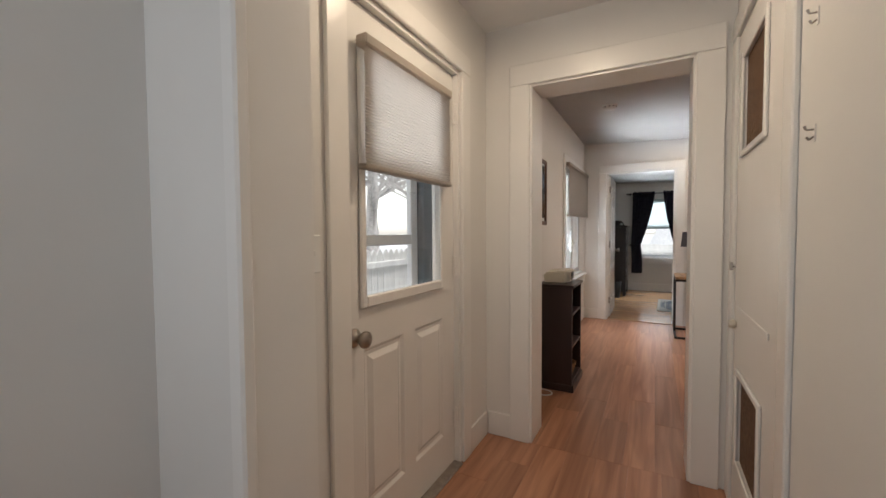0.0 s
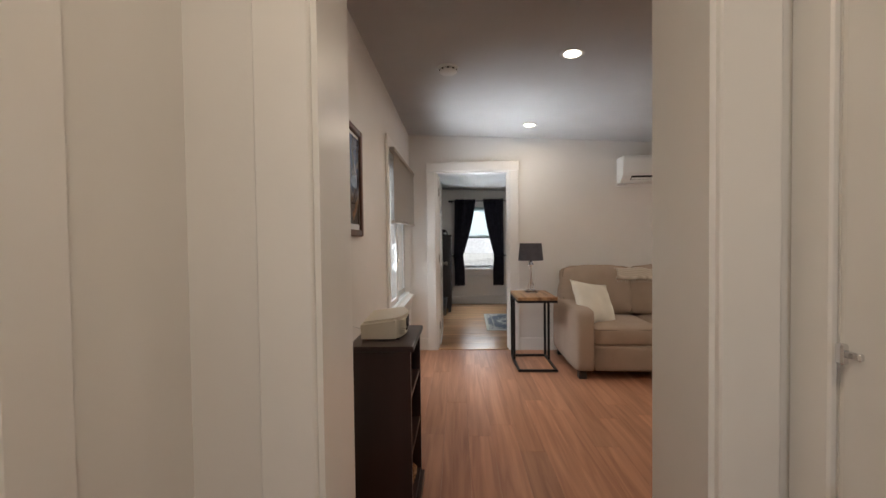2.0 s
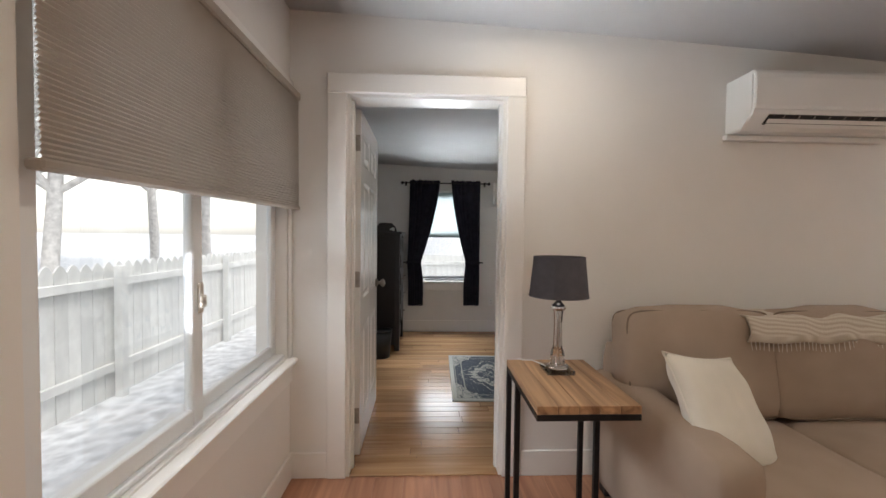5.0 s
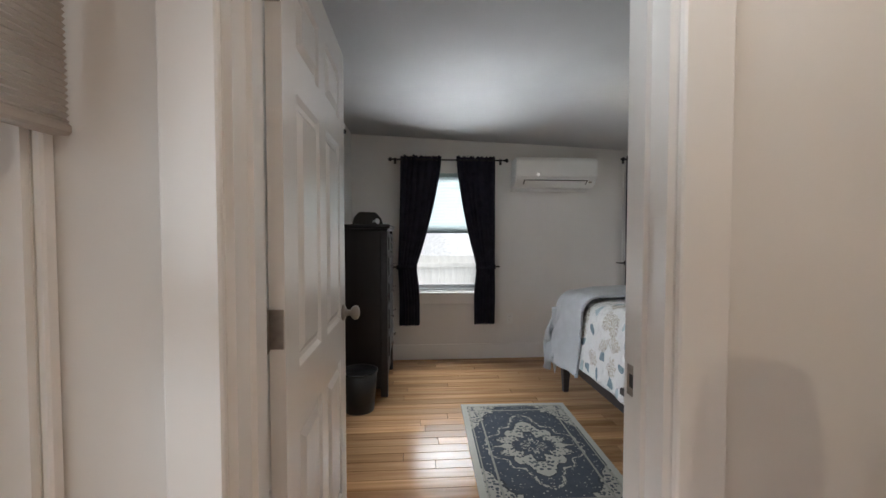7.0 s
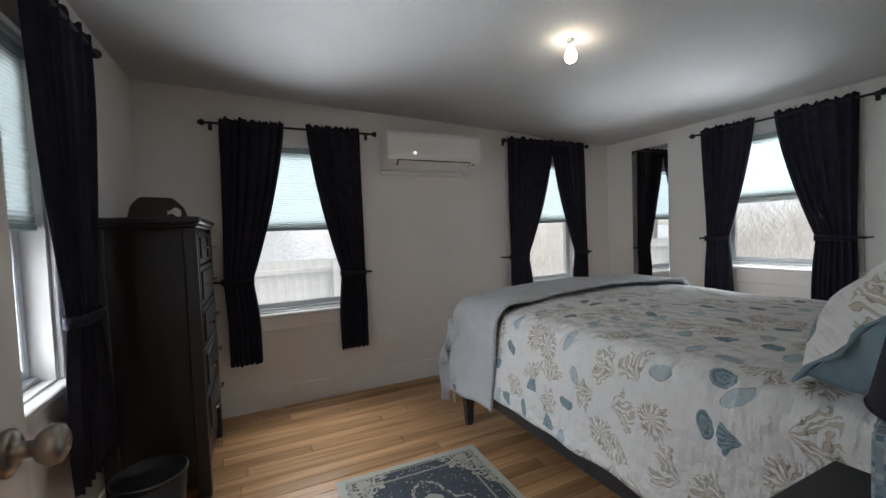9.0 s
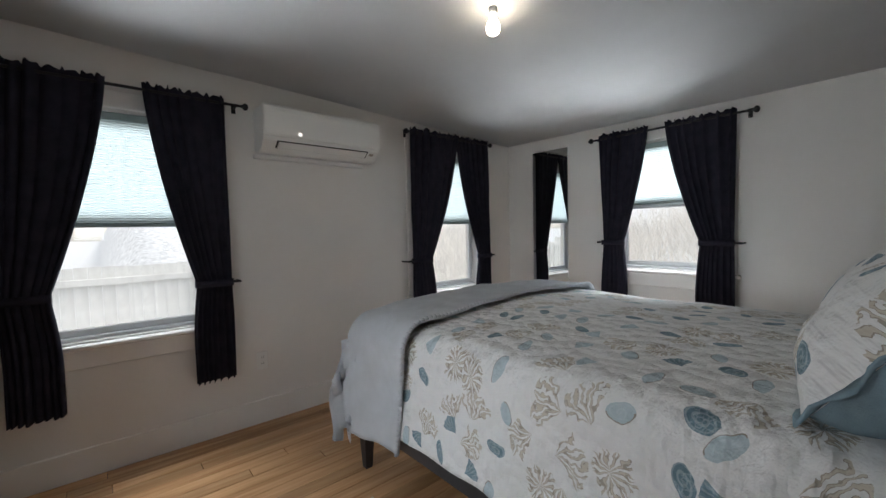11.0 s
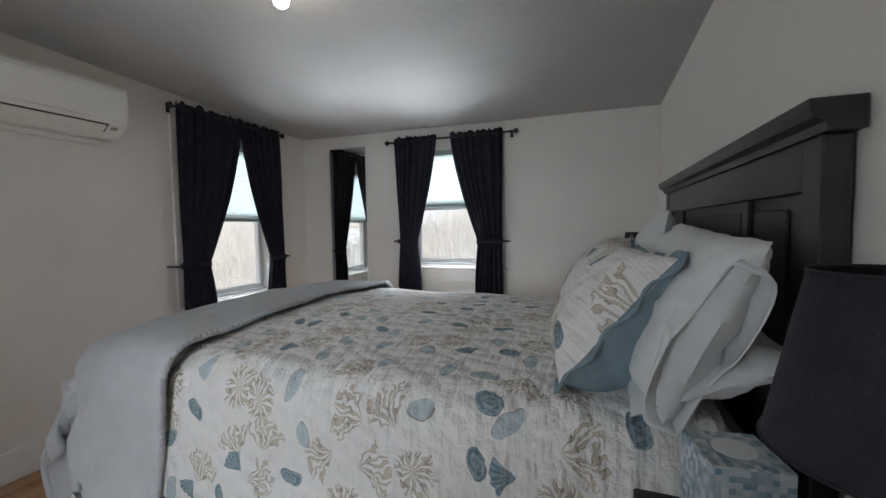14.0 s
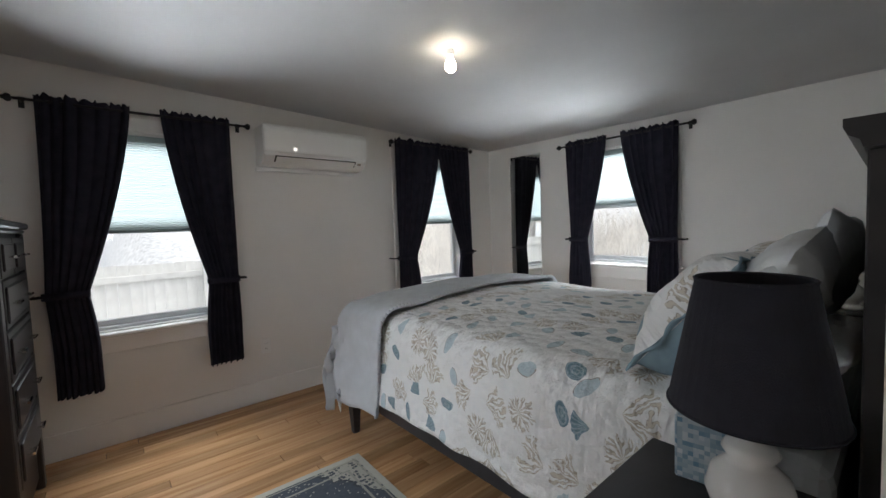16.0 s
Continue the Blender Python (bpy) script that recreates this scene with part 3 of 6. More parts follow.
va, vb, vm = (cx(1.93), cx(1.55), 1.54, 1.92), (cx(1.93), cx(1.55), 0.26, 0.63), (cx(1.95), cx(1.46), 0.90, 1.515)
cl = part("door_leaf", slab_with_holes(-cw / 2 + 0.014, cw / 2 - 0.014, 0.012, 2.045, -0.004, 0.03, [va, vb]), M_DOOR, clo)
for v in (va, vb):
    fr = bmesh.new()
    bx(v[0] - 0.02, v[0] + 0.006, -0.016, -0.0045, v[2] - 0.02, v[3] + 0.02, 0.004, fr)
    bx(v[1] - 0.006, v[1] + 0.02, -0.016, -0.0045, v[2] - 0.02, v[3] + 0.02, 0.004, fr)
    bx(v[0] + 0.0062, v[1] - 0.0062, -0.015, -0.0045, v[2] - 0.02, v[2] + 0.006, 0.004, fr)
    bx(v[0] + 0.0062, v[1] - 0.0062, -0.015, -0.0045, v[3] - 0.006, v[3] + 0.02, 0.004, fr)
    part("vent_frame", fr, M_DOOR, cl)
    cane = bmesh.new()
    n = int((v[1] - v[0]) / 0.011)
    for k in range(n):
        x = v[0] + (k + 0.5) * (v[1] - v[0]) / n
        bx(x - 0.0035, x + 0.0035, 0.004, 0.007, v[2], v[3], bm=cane)
    n = int((v[3] - v[2]) / 0.011)
    for k in range(n):
        z = v[2] + (k + 0.5) * (v[3] - v[2]) / n
        bx(v[0], v[1], 0.0072, 0.010, z - 0.0035, z + 0.0035, bm=cane)
    part("cane_mesh", cane, M_VENT, cl, "brown woven cane")
    part("vent_backing", bx(v[0], v[1], 0.02, 0.026, v[2], v[3]), M_VENT, cl)
bev = bmesh.new()
bx(vm[0] - 0.004, vm[1] + 0.004, -0.010, -0.0045, vm[2] - 0.02, vm[2] + 0.006, 0.003, bev)
part("panel_ledge", bev, M_DOOR, cl)
part("pull", lathe([(0, 0), (0.016, 0), (0.018, 0.01), (0.02, 0.02), (0.014, 0.027), (0, 0.028)], 18, "Y", (cx(2.01), -0.032, 0.82)), M_RADIO, cl, "worn ivory round pull", True)
lt = bx(cx(2.062), cx(2.02), -0.014, -0.0045, 1.06, 1.072, 0.002)
bx(cx(2.05), cx(2.035), -0.028, -0.014, 1.05, 1.085, 0.003, lt)
part("latch", lt, M_CHROME, cl, "small chrome latch")


def coat_hook(y, z):
    t = thing("coat_hook", pose(0.47, y, z, 0, 0, -90), "dull metal coat hook on the hall wall", "coat hook", "coat hooks")
    part("plate", bx(-0.006, 0.006, -0.003, 0, -0.02, 0.02, 0.001), M_TRIM, t)
    bm = tube((0, -0.003, 0.008), (0, -0.017, 0.008), 0.002, n=8)
    tube((0, -0.017, 0.008), (0, -0.02, 0.017), 0.002, 0.0035, 8, bm)
    tube((0, -0.003, -0.008), (0, -0.012, -0.015), 0.002, n=8, bm=bm)
    tube((0, -0.012, -0.015), (0, -0.016, -0.008), 0.002, 0.003, 8, bm)
    part("prong", bm, M_STEEL, t)


coat_hook(1.12, 1.70), coat_hook(1.12, 1.44)


def plate(name, m, label, category, toggle=True):
    """A wall plate with a toggle switch or two sockets; local y outwards."""
    t = thing(name, m, label, category)
    part("cover_plate", bx(-0.035, 0.035, -0.006, 0, -0.057, 0.057, 0.003), M_PLASTIC, t)
    if toggle:
        part("toggle", bx(-0.005, 0.005, -0.018, -0.0062, -0.004, 0.012, 0.002), M_PLASTIC, t)
    else:
        for z in (-0.02, 0.02):
            s = part("socket", bx(-0.016, 0.016, -0.008, -0.0062, z - 0.013, z + 0.013, 0.001), M_PLASTIC, t)
            for x in (-0.006, 0.006):
                part("slot", bx(x - 0.0012, x + 0.0012, -0.0087, -0.0081, z - 0.004, z + 0.005), M_DARKSLOT, s)
    return t


plate("light_switch", pose(XW, 0.775, 1.16, 0, 0, 90), "ivory toggle light switch beside the entry door", "light switch")
plate("light_switch", pose(3.38, YD0, 1.22), "white light switch above the end table", "light switch")
plate("wall_outlet", pose(0.855, YN, 0.41), "white double wall outlet under the air conditioner", "outlet", toggle=False)
plate("wall_outlet", pose(XW, 4.75, 0.36, 0, 0, 90), "white double wall outlet under the sliding window", "outlet", toggle=False)

# Bedroom door: frame and the open six-panel leaf
bd = thing("door_3_frame", pose((BD[0] + BD[1]) / 2, YD0, 0), "white casing and jambs of the bedroom doorway", "door frame", kind="structure")
bw, dp = BD[1] - BD[0], YD1 - YD0
casing(bw, 0, 2.04, bd, 0.10, 0.02)
for s in (-1, 1):
    part("jamb", bx(*sorted((s * bw / 2, s * (bw / 2 - 0.016))), 0.002, dp - 0.002, 0, 2.04), M_TRIM, bd)
    part("door_stop", bx(*sorted((s * (bw / 2 - 0.016), s * (bw / 2 - 0.028))), 0.06, 0.09, 0, 2.024), M_TRIM, bd)
part("head_jamb", bx(-bw / 2 + 0.017, bw / 2 - 0.017, 0.002, dp - 0.002, 2.024, 2.04), M_TRIM, bd)
sp = part("strike_plate", bx(bw / 2 - 0.019, bw / 2 - 0.0165, 0.092, 0.132, 0.90, 0.97, 0.001), M_STEEL, bd, "dark strike plate")
part("latch_hole", bx(bw / 2 - 0.0195, bw / 2 - 0.0191, 0.103, 0.121, 0.92, 0.95), M_DARKSLOT, sp)
part("saddle", bx(-bw / 2 + 0.017, bw / 2 - 0.017, -0.005, dp + 0.01, 0.0005, 0.009, 0.003), M_PINE, bd, "honey wood saddle")
t = thing("door_casing", pose((BD[0] + BD[1]) / 2, YD1, 0, 0, 0, 180), "white door casing on the bedroom side", "door casing", kind="structure")
casing(bw, 0, 2.04, t, 0.09, 0.018)

dl = thing("door_3", pose(BD[0] + 0.004, YD1 + 0.045, 0, 0, 0, 90.4), "white six-panel bedroom door standing open", "door", kind="structure")
lw = bw - 0.038
c0, c1, c2, c3 = 0.11, lw / 2 - 0.045, lw / 2 + 0.045, lw - 0.11
pans = [(a, b, z0, z1) for a, b in ((c0, c1), (c2, c3)) for z0, z1 in ((0.20, 0.76), (0.92, 1.62), (1.72, 1.91))]
leaf = part("door_leaf", slab_with_holes(0, lw, 0.012, 2.02, -0.036, 0.0, pans), M_DOOR, dl)
for p in pans:
    part("panel", raised_panel(*p, -0.036, -1), M_DOOR, leaf)
    part("panel", raised_panel(*p, 0.0, 1), M_DOOR, leaf)
knob(leaf, lw - 0.06, -0.036, 0.94)
knob(leaf, lw - 0.06, 0.0, 0.94, 1)
for z in (0.245, 1.045, 1.83):
    bm = tube((-0.018, 0.003, z - 0.052), (-0.018, 0.003, z + 0.052), 0.0065, n=12)
    for kk in (-0.022, 0.0, 0.022):
        tube((-0.018, 0.003, z + kk - 0.001), (-0.018, 0.003, z + kk + 0.001), 0.0075, n=12, bm=bm)
    h = part("hinge", bm, M_STEEL, dl, "worn steel butt hinge")
    part("hinge_leaf", bx(-0.0045, -0.0005, -0.034, 0.001, z - 0.046, z + 0.046, 0.0015), M_STEEL, h)
    part("hinge_web", bx(-0.018, -0.002, -0.0005, 0.0025, z - 0.044, z + 0.044), M_STEEL, h)
    part("hinge_leaf", bx(-0.084, -0.02, -0.0085, -0.0053, z - 0.046, z + 0.046, 0.0012), M_STEEL, h)


# Baseboards
def baseboard(x0, x1, y0, y1, h=0.14):
    block("baseboard", bx(x0, x1, y0, y1, 0, h, 0.004), M_TRIM, "white painted baseboard", "baseboard")


TB = 0.014
baseboard(XW, XW + TB, 1.90, YA0 - 0.021)
baseboard(XW + TB + 0.001, AR[0] - 0.116, YA0 - TB, YA0)
baseboard(XW, XW + TB, YA1 + 0.021, YD0 - TB - 0.001)
baseboard(XW, BD[0] - 0.101, YD0 - TB, YD0)
baseboard(BD[1] + 0.101, SL[0] - 0.1, YD0 - TB, YD0)
baseboard(XW, XE, YN - TB, YN, 0.155)
baseboard(XE - TB, XE, YD1 + 0.02, YN - TB - 0.001, 0.155)
baseboard(XW, XW + TB, YD1 + 0.02, YN - TB - 0.001, 0.155)
bm = bx(0.0, XE - TB - BD[1] - 0.11, 0.001, TB, 0, 0.155, 0.004)
bmesh.ops.transform(bm, matrix=pose(BD[1] + 0.1, YD1, 0, 0, 0, 0.83), verts=bm.verts)
block("baseboard", bm, M_TRIM, "white painted baseboard", "baseboard")
baseboard(AR[1] + 0.12, XL, YA1, YA1 + TB)

# Glass door to the yard in the living room's end wall, set back in its reveal
sl = thing("door_4", pose((SL[0] + SL[1]) / 2, YD0, 0), "white framed glass door to the bright yard", "glass door", kind="structure")
sw = SL[1] - SL[0]
casing(sw, 0, 2.06, sl, 0.085, 0.018)
for q in (-1, 1):
    part("jamb", bx(*sorted((q * sw / 2, q * (sw / 2 - 0.018))), 0.002, 0.148, 0, 2.06), M_TRIM, sl)
    part("door_stop", bx(*sorted((q * (sw / 2 - 0.018), q * (sw / 2 - 0.032))), 0.07, 0.098, 0, 2.041), M_TRIM, sl)
part("head_jamb", bx(-sw / 2 + 0.019, sw / 2 - 0.019, 0.002, 0.148, 2.042, 2.06), M_TRIM, sl)
for k in range(3):
    part("head_stop", bx(-sw / 2 + 0.033, sw / 2 - 0.033, 0.02 + 0.027 * k, 0.045 + 0.027 * k, 2.03 - 0.012 * k, 2.0415, 0.003), M_TRIM, sl)
part("threshold", bx(-sw / 2 + 0.019, sw / 2 - 0.019, -0.01, 0.148, 0.001, 0.03, 0.005), M_STEEL, sl, "dull metal threshold")
dx0, dx1 = -sw / 2 + 0.034, sw / 2 - 0.034
bm = bmesh.new()
bx(dx0, dx0 + 0.085, 0.1, 0.14, 0.035, 2.0, 0.004, bm), bx(dx1 - 0.085, dx1, 0.1, 0.14, 0.035, 2.0, 0.004, bm)
bx(dx0 + 0.085, dx1 - 0.085, 0.101, 0.139, 1.90, 2.0, 0.003, bm), bx(dx0 + 0.085, dx1 - 0.085, 0.101, 0.139, 0.50, 0.60, 0.003, bm)
bx(dx0 + 0.085, dx1 - 0.085, 0.101, 0.139, 0.035, 0.14, 0.003, bm), bx(dx0 + 0.085, dx1 - 0.085, 0.115, 0.135, 0.14, 0.50, 0.0, bm)
bx(dx0 + 0.085, dx1 - 0.085, 0.106, 0.134, 1.245, 1.268, 0.003, bm)
lf = part("door_leaf", bm, mat("pale_grey_door_paint", (0.62, 0.65, 0.67), 0.35, vary=0.03, scale=4), sl, "pale grey painted leaf")
for z0, z1 in ((0.598, 1.247), (1.266, 1.902)):
    p = part("pane", bx(dx0 + 0.083, dx1 - 0.083, 0.118, 0.122, z0, z1), M_GLASS, lf)
    p.visible_shadow = False
cb = tube((dx0 + 0.12, 0.075, 0.525), (dx1 - 0.16, 0.075, 0.53), 0.013, n=14)
tube((dx1 - 0.16, 0.075, 0.53), (dx1 - 0.01, 0.075, 0.533), 0.006, n=10, bm=cb)
bx(dx0 + 0.11, dx0 + 0.14, 0.062, 0.1, 0.512, 0.538, 0.003, cb)
part("door_closer", cb, M_BLACK, lf, "black pneumatic door closer")


# ---- living room ----
def recessed_light(x, y, watts=8.0):
    t = thing("recessed_light", pose(x, y, living_ceiling(x, y) - 0.003, 0, 3, 0), "round white recessed ceiling light, lit", "ceiling light", "recessed lights")
    part("trim_ring", lathe([(0.052, -0.002), (0.07, -0.005), (0.074, 0.0), (0.05, 0.0), (0.052, -0.002)], 28), M_PLASTIC, t, "", True)
    part("lens", lathe([(0.0, -0.004), (0.05, -0.003), (0.051, -0.001), (0.0, -0.001)], 24), glow("warm_lens", (1.0, 0.9, 0.76), 9.0), t, "glowing lens")
    lamp = new("recessed_lamp", bpy.data.lights.new("recessed_lamp", "AREA"))
    lamp.data.shape, lamp.data.size, lamp.data.energy, lamp.data.color = "DISK", 0.1, watts, (1.0, 0.82, 0.62)
    lamp.matrix_world = pose(x, y, living_ceiling(x, y) - 0.018)


# unseen fixture, inferred from the hall's warm light and glare on the trim
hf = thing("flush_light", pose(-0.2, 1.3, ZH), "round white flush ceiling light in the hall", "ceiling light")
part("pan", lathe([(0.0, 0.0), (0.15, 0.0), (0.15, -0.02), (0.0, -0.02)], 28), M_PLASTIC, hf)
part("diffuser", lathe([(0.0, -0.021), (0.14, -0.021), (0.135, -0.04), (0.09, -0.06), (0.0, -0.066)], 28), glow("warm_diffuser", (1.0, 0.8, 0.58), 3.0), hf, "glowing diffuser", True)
# the fourth is unseen, added so its floor bounce brightens the ceiling
for x, y, watts in ((0.534, 5.39, 2.4), (0.526, 3.865, 8.0), (3.9, 5.5, 3.5), (3.2, 3.6, 11.0)):
    recessed_light(x, y, watts)


def smoke_alarm(x, y, z):
    t = thing("smoke_alarm", pose(x, y, z), "round white smoke alarm on the ceiling", "smoke alarm", "smoke alarms")
    part("base_ring", lathe([(0.0, 0.0), (0.072, 0.0), (0.068, -0.012), (0.0, -0.012)], 28), M_PLASTIC, t, "", True)
    part("cover", lathe([(0.062, -0.0125), (0.060, -0.03), (0.045, -0.042), (0.0, -0.044)], 28), M_PLASTIC, t, "", True)
    for k in range(10):
        s = part("slot", bx(-0.007, 0.007, 0.0600, 0.0618, -0.027, -0.018), M_DARKSLOT, t)
        s.matrix_local = pose(0, 0, 0, 0, 0, 36 * k)


smoke_alarm(-0.245, 4.11, living_ceiling(-0.245, 4.11) + 0.003)
smoke_alarm(0.175, 6.49, bed_ceiling(0.175, 6.49) + 0.004)


def air_conditioner(m, w, h, d, label, slot_open):
    """A wall-mounted split unit; local x along the wall, y outwards, origin at the lower left on the wall."""
    t = thing("air_conditioner", m, label, "air conditioner", "air conditioners")

    def extrude(prof, x0, x1, bevel):
        bm = bmesh.new()
        ends = [[bm.verts.new((x, y, z)) for y, z in prof] for x in (x0, x1)]
        k = len(prof)
        for i in range(k):
            bm.faces.new((ends[0][i], ends[0][(i + 1) % k], ends[1][(i + 1) % k], ends[1][i]))
        bm.faces.new(ends[0]), bm.faces.new(ends[1][::-1])
        if bevel:
            bmesh.ops.bevel(bm, geom=[e for e in bm.edges if abs(e.verts[0].co.x - e.verts[1].co.x) < 1e-6], offset=bevel, segments=2, affect="EDGES")
        return bm

    # chassis: an upright back and a sloping underside that holds the outlet
    part("body", extrude([(0, 0.03), (0, h), (-d * 0.86, h), (-d * 0.93, h - 0.01), (-d * 0.93, h * 0.36), (-d * 0.9, h * 0.3), (-d * 0.62, 0.045), (-d * 0.5, 0.03)], 0, w, 0.007), M_PLASTIC, t)
    # front: a smooth panel that wraps over the upper edge
    part("front_panel", extrude([(-d * 0.935, h * 0.37), (-d * 0.985, h * 0.38), (-d, h * 0.43), (-d, h - 0.04), (-d * 0.975, h - 0.016), (-d * 0.9, h + 0.002), (-d * 0.8, h + 0.002), (-d * 0.8, h - 0.004), (-d * 0.935, h - 0.02)], 0.002, w - 0.002, 0.004), M_PLASTIC, t)
    a, b = Vector((0, -d * 0.905, h * 0.31)), Vector((0, -d * 0.64, 0.052))
    run, ang = (b - a).length, math.degrees(math.atan2(b.z - a.z, b.y - a.y))
    face = Matrix.Translation(a) @ pose(0, 0, 0, ang, 0, 0)

    def on_slope(x0, x1, u0, u1, lift, thick, bevel=0.001, tilt=0.0):
        bm = bx(x0, x1, 0, (u1 - u0) * run, 0, thick, bevel)
        bmesh.ops.transform(bm, matrix=face @ pose(0, u0 * run, lift, tilt, 0, 0), verts=bm.verts)
        return bm

    low = -0.001 - 0.004
    # near-black sheet on the casing for the shade inside the outlet
    part("air_slot", on_slope(w * 0.10, w * 0.885, 0.02, 0.86, low, 0.004, 0.0), M_DARKSLOT, t, "air outlet, its shade a near-black sheet")
    if slot_open:
        part("louver", on_slope(w * 0.105, w * 0.88, 0.30, 0.62, low - 0.008, 0.004, 0.001, -8), M_PLASTIC, t)
        part("louver", on_slope(w * 0.105, w * 0.88, 0.66, 0.95, low - 0.012, 0.004, 0.001, -8), M_PLASTIC, t)
        for k in range(1, 9):
            part("vane", on_slope(w * (0.1 + 0.087 * k), w * (0.1 + 0.087 * k) + 0.003, 0.04, 0.28, low - 0.003, 0.003, 0.0), M_STEEL, t)
    else:
        part("louver", on_slope(w * 0.112, w * 0.873, 0.09, 0.80, low - 0.006, 0.005, 0.0015), M_PLASTIC, t, "closed louver")
    part("badge", on_slope(w * 0.91, w * 0.95, 0.25, 0.55, low, 0.004), M_STEEL, t, "small grey sensor window")
    part("status_lamp", bx(w * 0.80, w * 0.84, -d - 0.0015, -d + 0.001, h * 0.44, h * 0.46, 0.0005) if slot_open else lathe([(0, 0), (0.012, 0), (0.010, 0.002), (0, 0.002)], 16, "Y", (w * 0.27, -d - 0.002, h * 0.46)), glow("status_light", (1.0, 0.96, 0.88), 1.6), t, "lit indicator")
    part("mounting_plate", bx(-0.012, w - 0.05, -0.035, -0.001, 0.0, 0.029, 0.003), M_PLASTIC, t)


air_conditioner(pose(1.585, YD0, 1.835), 0.915, 0.31, 0.2, "white wall-mounted air conditioner above the sofa", True)
air_conditioner(pose(0.865, YN, 1.715), 0.81, 0.31, 0.21, "white wall-mounted air conditioner between the windows", False)


def soft_block(w, d, h, r, puff=0.0, nx=10, ny=8, nz=4, wob=0.004, seed=0.0):
    """A rounded upholstered block centred at its base, puffed on its faces."""
    bm = bmesh.new()
    bmesh.ops.create_cube(bm, size=1.0)
    bmesh.ops.subdivide_edges(bm, edges=bm.edges[:], cuts=7, use_grid_fill=True)
    for v in bm.verts:
        p = v.co * 2
        q = Vector((p.x * w / 2, p.y * d / 2, p.z * h / 2))
        core = Vector((max(-w / 2 + r, min(w / 2 - r, q.x)), max(-d / 2 + r, min(d / 2 - r, q.y)), max(-h / 2 + r, min(h / 2 - r, q.z))))
        off = q - core
        if off.length > 1e-9:
            q = core + off.normalized() * r
        e = (1 - p.x ** 2), (1 - p.y ** 2), (1 - p.z ** 2)
        q += Vector((p.x * puff * e[1] * e[2], p.y * puff * e[0] * e[2], p.z * puff * e[0] * e[1]))
        q += Vector((1, 1, 1)) * wob * noise.noise(q * 6 + Vector((seed, seed, 0)))
        v.co = q + Vector((0, 0, h / 2))
    return bm


def cushion(w, h, t, seed=0.0, pinch=0.16, crease=0.0):
    """A square scatter cushion or pillow standing in the local xz plane, centred, thickness along y."""
    bm = bmesh.new()
    n = 36 if crease else 16
    for side in (-1, 1):
        g = []
        for j in range(n + 1):
            row = []
            for i in range(n + 1):
                u, v = 2 * i / n - 1, 2 * j / n - 1
                k = 1 - pinch * 0.5 * ((1 - u * u) * abs(v) ** 3)
                l = 1 - pinch * 0.5 * ((1 - v * v) * abs(u) ** 3)
                th = t / 2 * max(0.0, (1 - abs(u) ** 2.6)) ** 0.55 * max(0.0, (1 - abs(v) ** 2.6)) ** 0.55
                x, z = u * w / 2 * l, v * h / 2 * k
                wr = 0.012 * noise.noise(Vector((u * 2.2 + seed, v * 2.2, side + seed)))
                if crease:
                    r = noise.noise(Vector((u * 1.7 + seed, v * 1.3 + 0.6 * u, seed)))
                    wr += crease * (0.5 - abs(math.sin(5.2 * (u * 0.7 + v) + 4 * r))) * (0.35 + 0.65 * abs(r) * 2) + 0.4 * crease * noise.noise(Vector((u * 7, v * 7, seed + side)))
                    x += 0.012 * noise.noise(Vector((v * 3, seed, side * 0.2)))
                    z += 0.016 * noise.noise(Vector((u * 3, seed + 5, 0)))
                row.append(bm.verts.new((x, side * (th + (wr if th > 0.005 else 0.0)), z)))
            g.append(row)
        for j in range(n):
            for i in range(n):
                bm.faces.new((g[j][i], g[j][i + 1], g[j + 1][i + 1], g[j + 1][i]))
    bmesh.ops.remove_doubles(bm, verts=bm.verts, dist=0.0015)
    return bm


def edge_cord(w, h, pinch=0.16, r=0.004):
    """A cord round the edge of such a cushion."""
    bm = bmesh.new()
    pts = []
    for k in range(64):
        a = k / 16
        s, f = int(a), a - int(a)
        u, v = [(-1 + 2 * f, -1), (1, -1 + 2 * f), (1 - 2 * f, 1), (-1, 1 - 2 * f)][s]
        pts.append(Vector((u * w / 2 * (1 - pinch * 0.5 * (1 - v * v) * abs(u) ** 3), 0, v * h / 2 * (1 - pinch * 0.5 * (1 - u * u) * abs(v) ** 3))))
    for a, b in zip(pts, pts[1:] + pts[:1]):
        tube(a, b, r, n=6, bm=bm)
    return bm


def piping(w, d, z, r, bm=None):
    """A seam cord round a cushion's upper edge."""
    bm = bm or bmesh.new()
    pts = [(-w / 2 + r, -d / 2), (w / 2 - r, -d / 2), (w / 2, -d / 2 + r), (w / 2, d / 2 - r), (w / 2 - r, d / 2), (-w / 2 + r, d / 2), (-w / 2, d / 2 - r), (-w / 2, -d / 2 + r)]
    for a, b in zip(pts, pts[1:] + pts[:1]):
        tube((*a, z), (*b, z), 0.004, n=6, bm=bm)
    return bm


# Sofa against the end wall, facing the cased opening
sofa = thing("sofa", pose(1.925, 5.355, 0), "taupe three-seat fabric sofa with rounded arms", "sofa")
SW, SD = 2.16, 0.90
part("base", soft_block(SW - 0.345, SD - 0.03, 0.24, 0.02), M_SOFA, sofa, smooth=True).location = (0, 0, 0.07)
for s in (-1, 1):
    a = part("arm", soft_block(0.18, SD, 0.56, 0.042, 0.012, seed=s), M_SOFA, sofa, smooth=True)
    a.location = (s * (SW / 2 - 0.085), 0, 0.07)
b = part("back_frame", soft_block(SW - 0.1, 0.2, 0.71, 0.05, 0.01), M_SOFA, sofa, smooth=True)
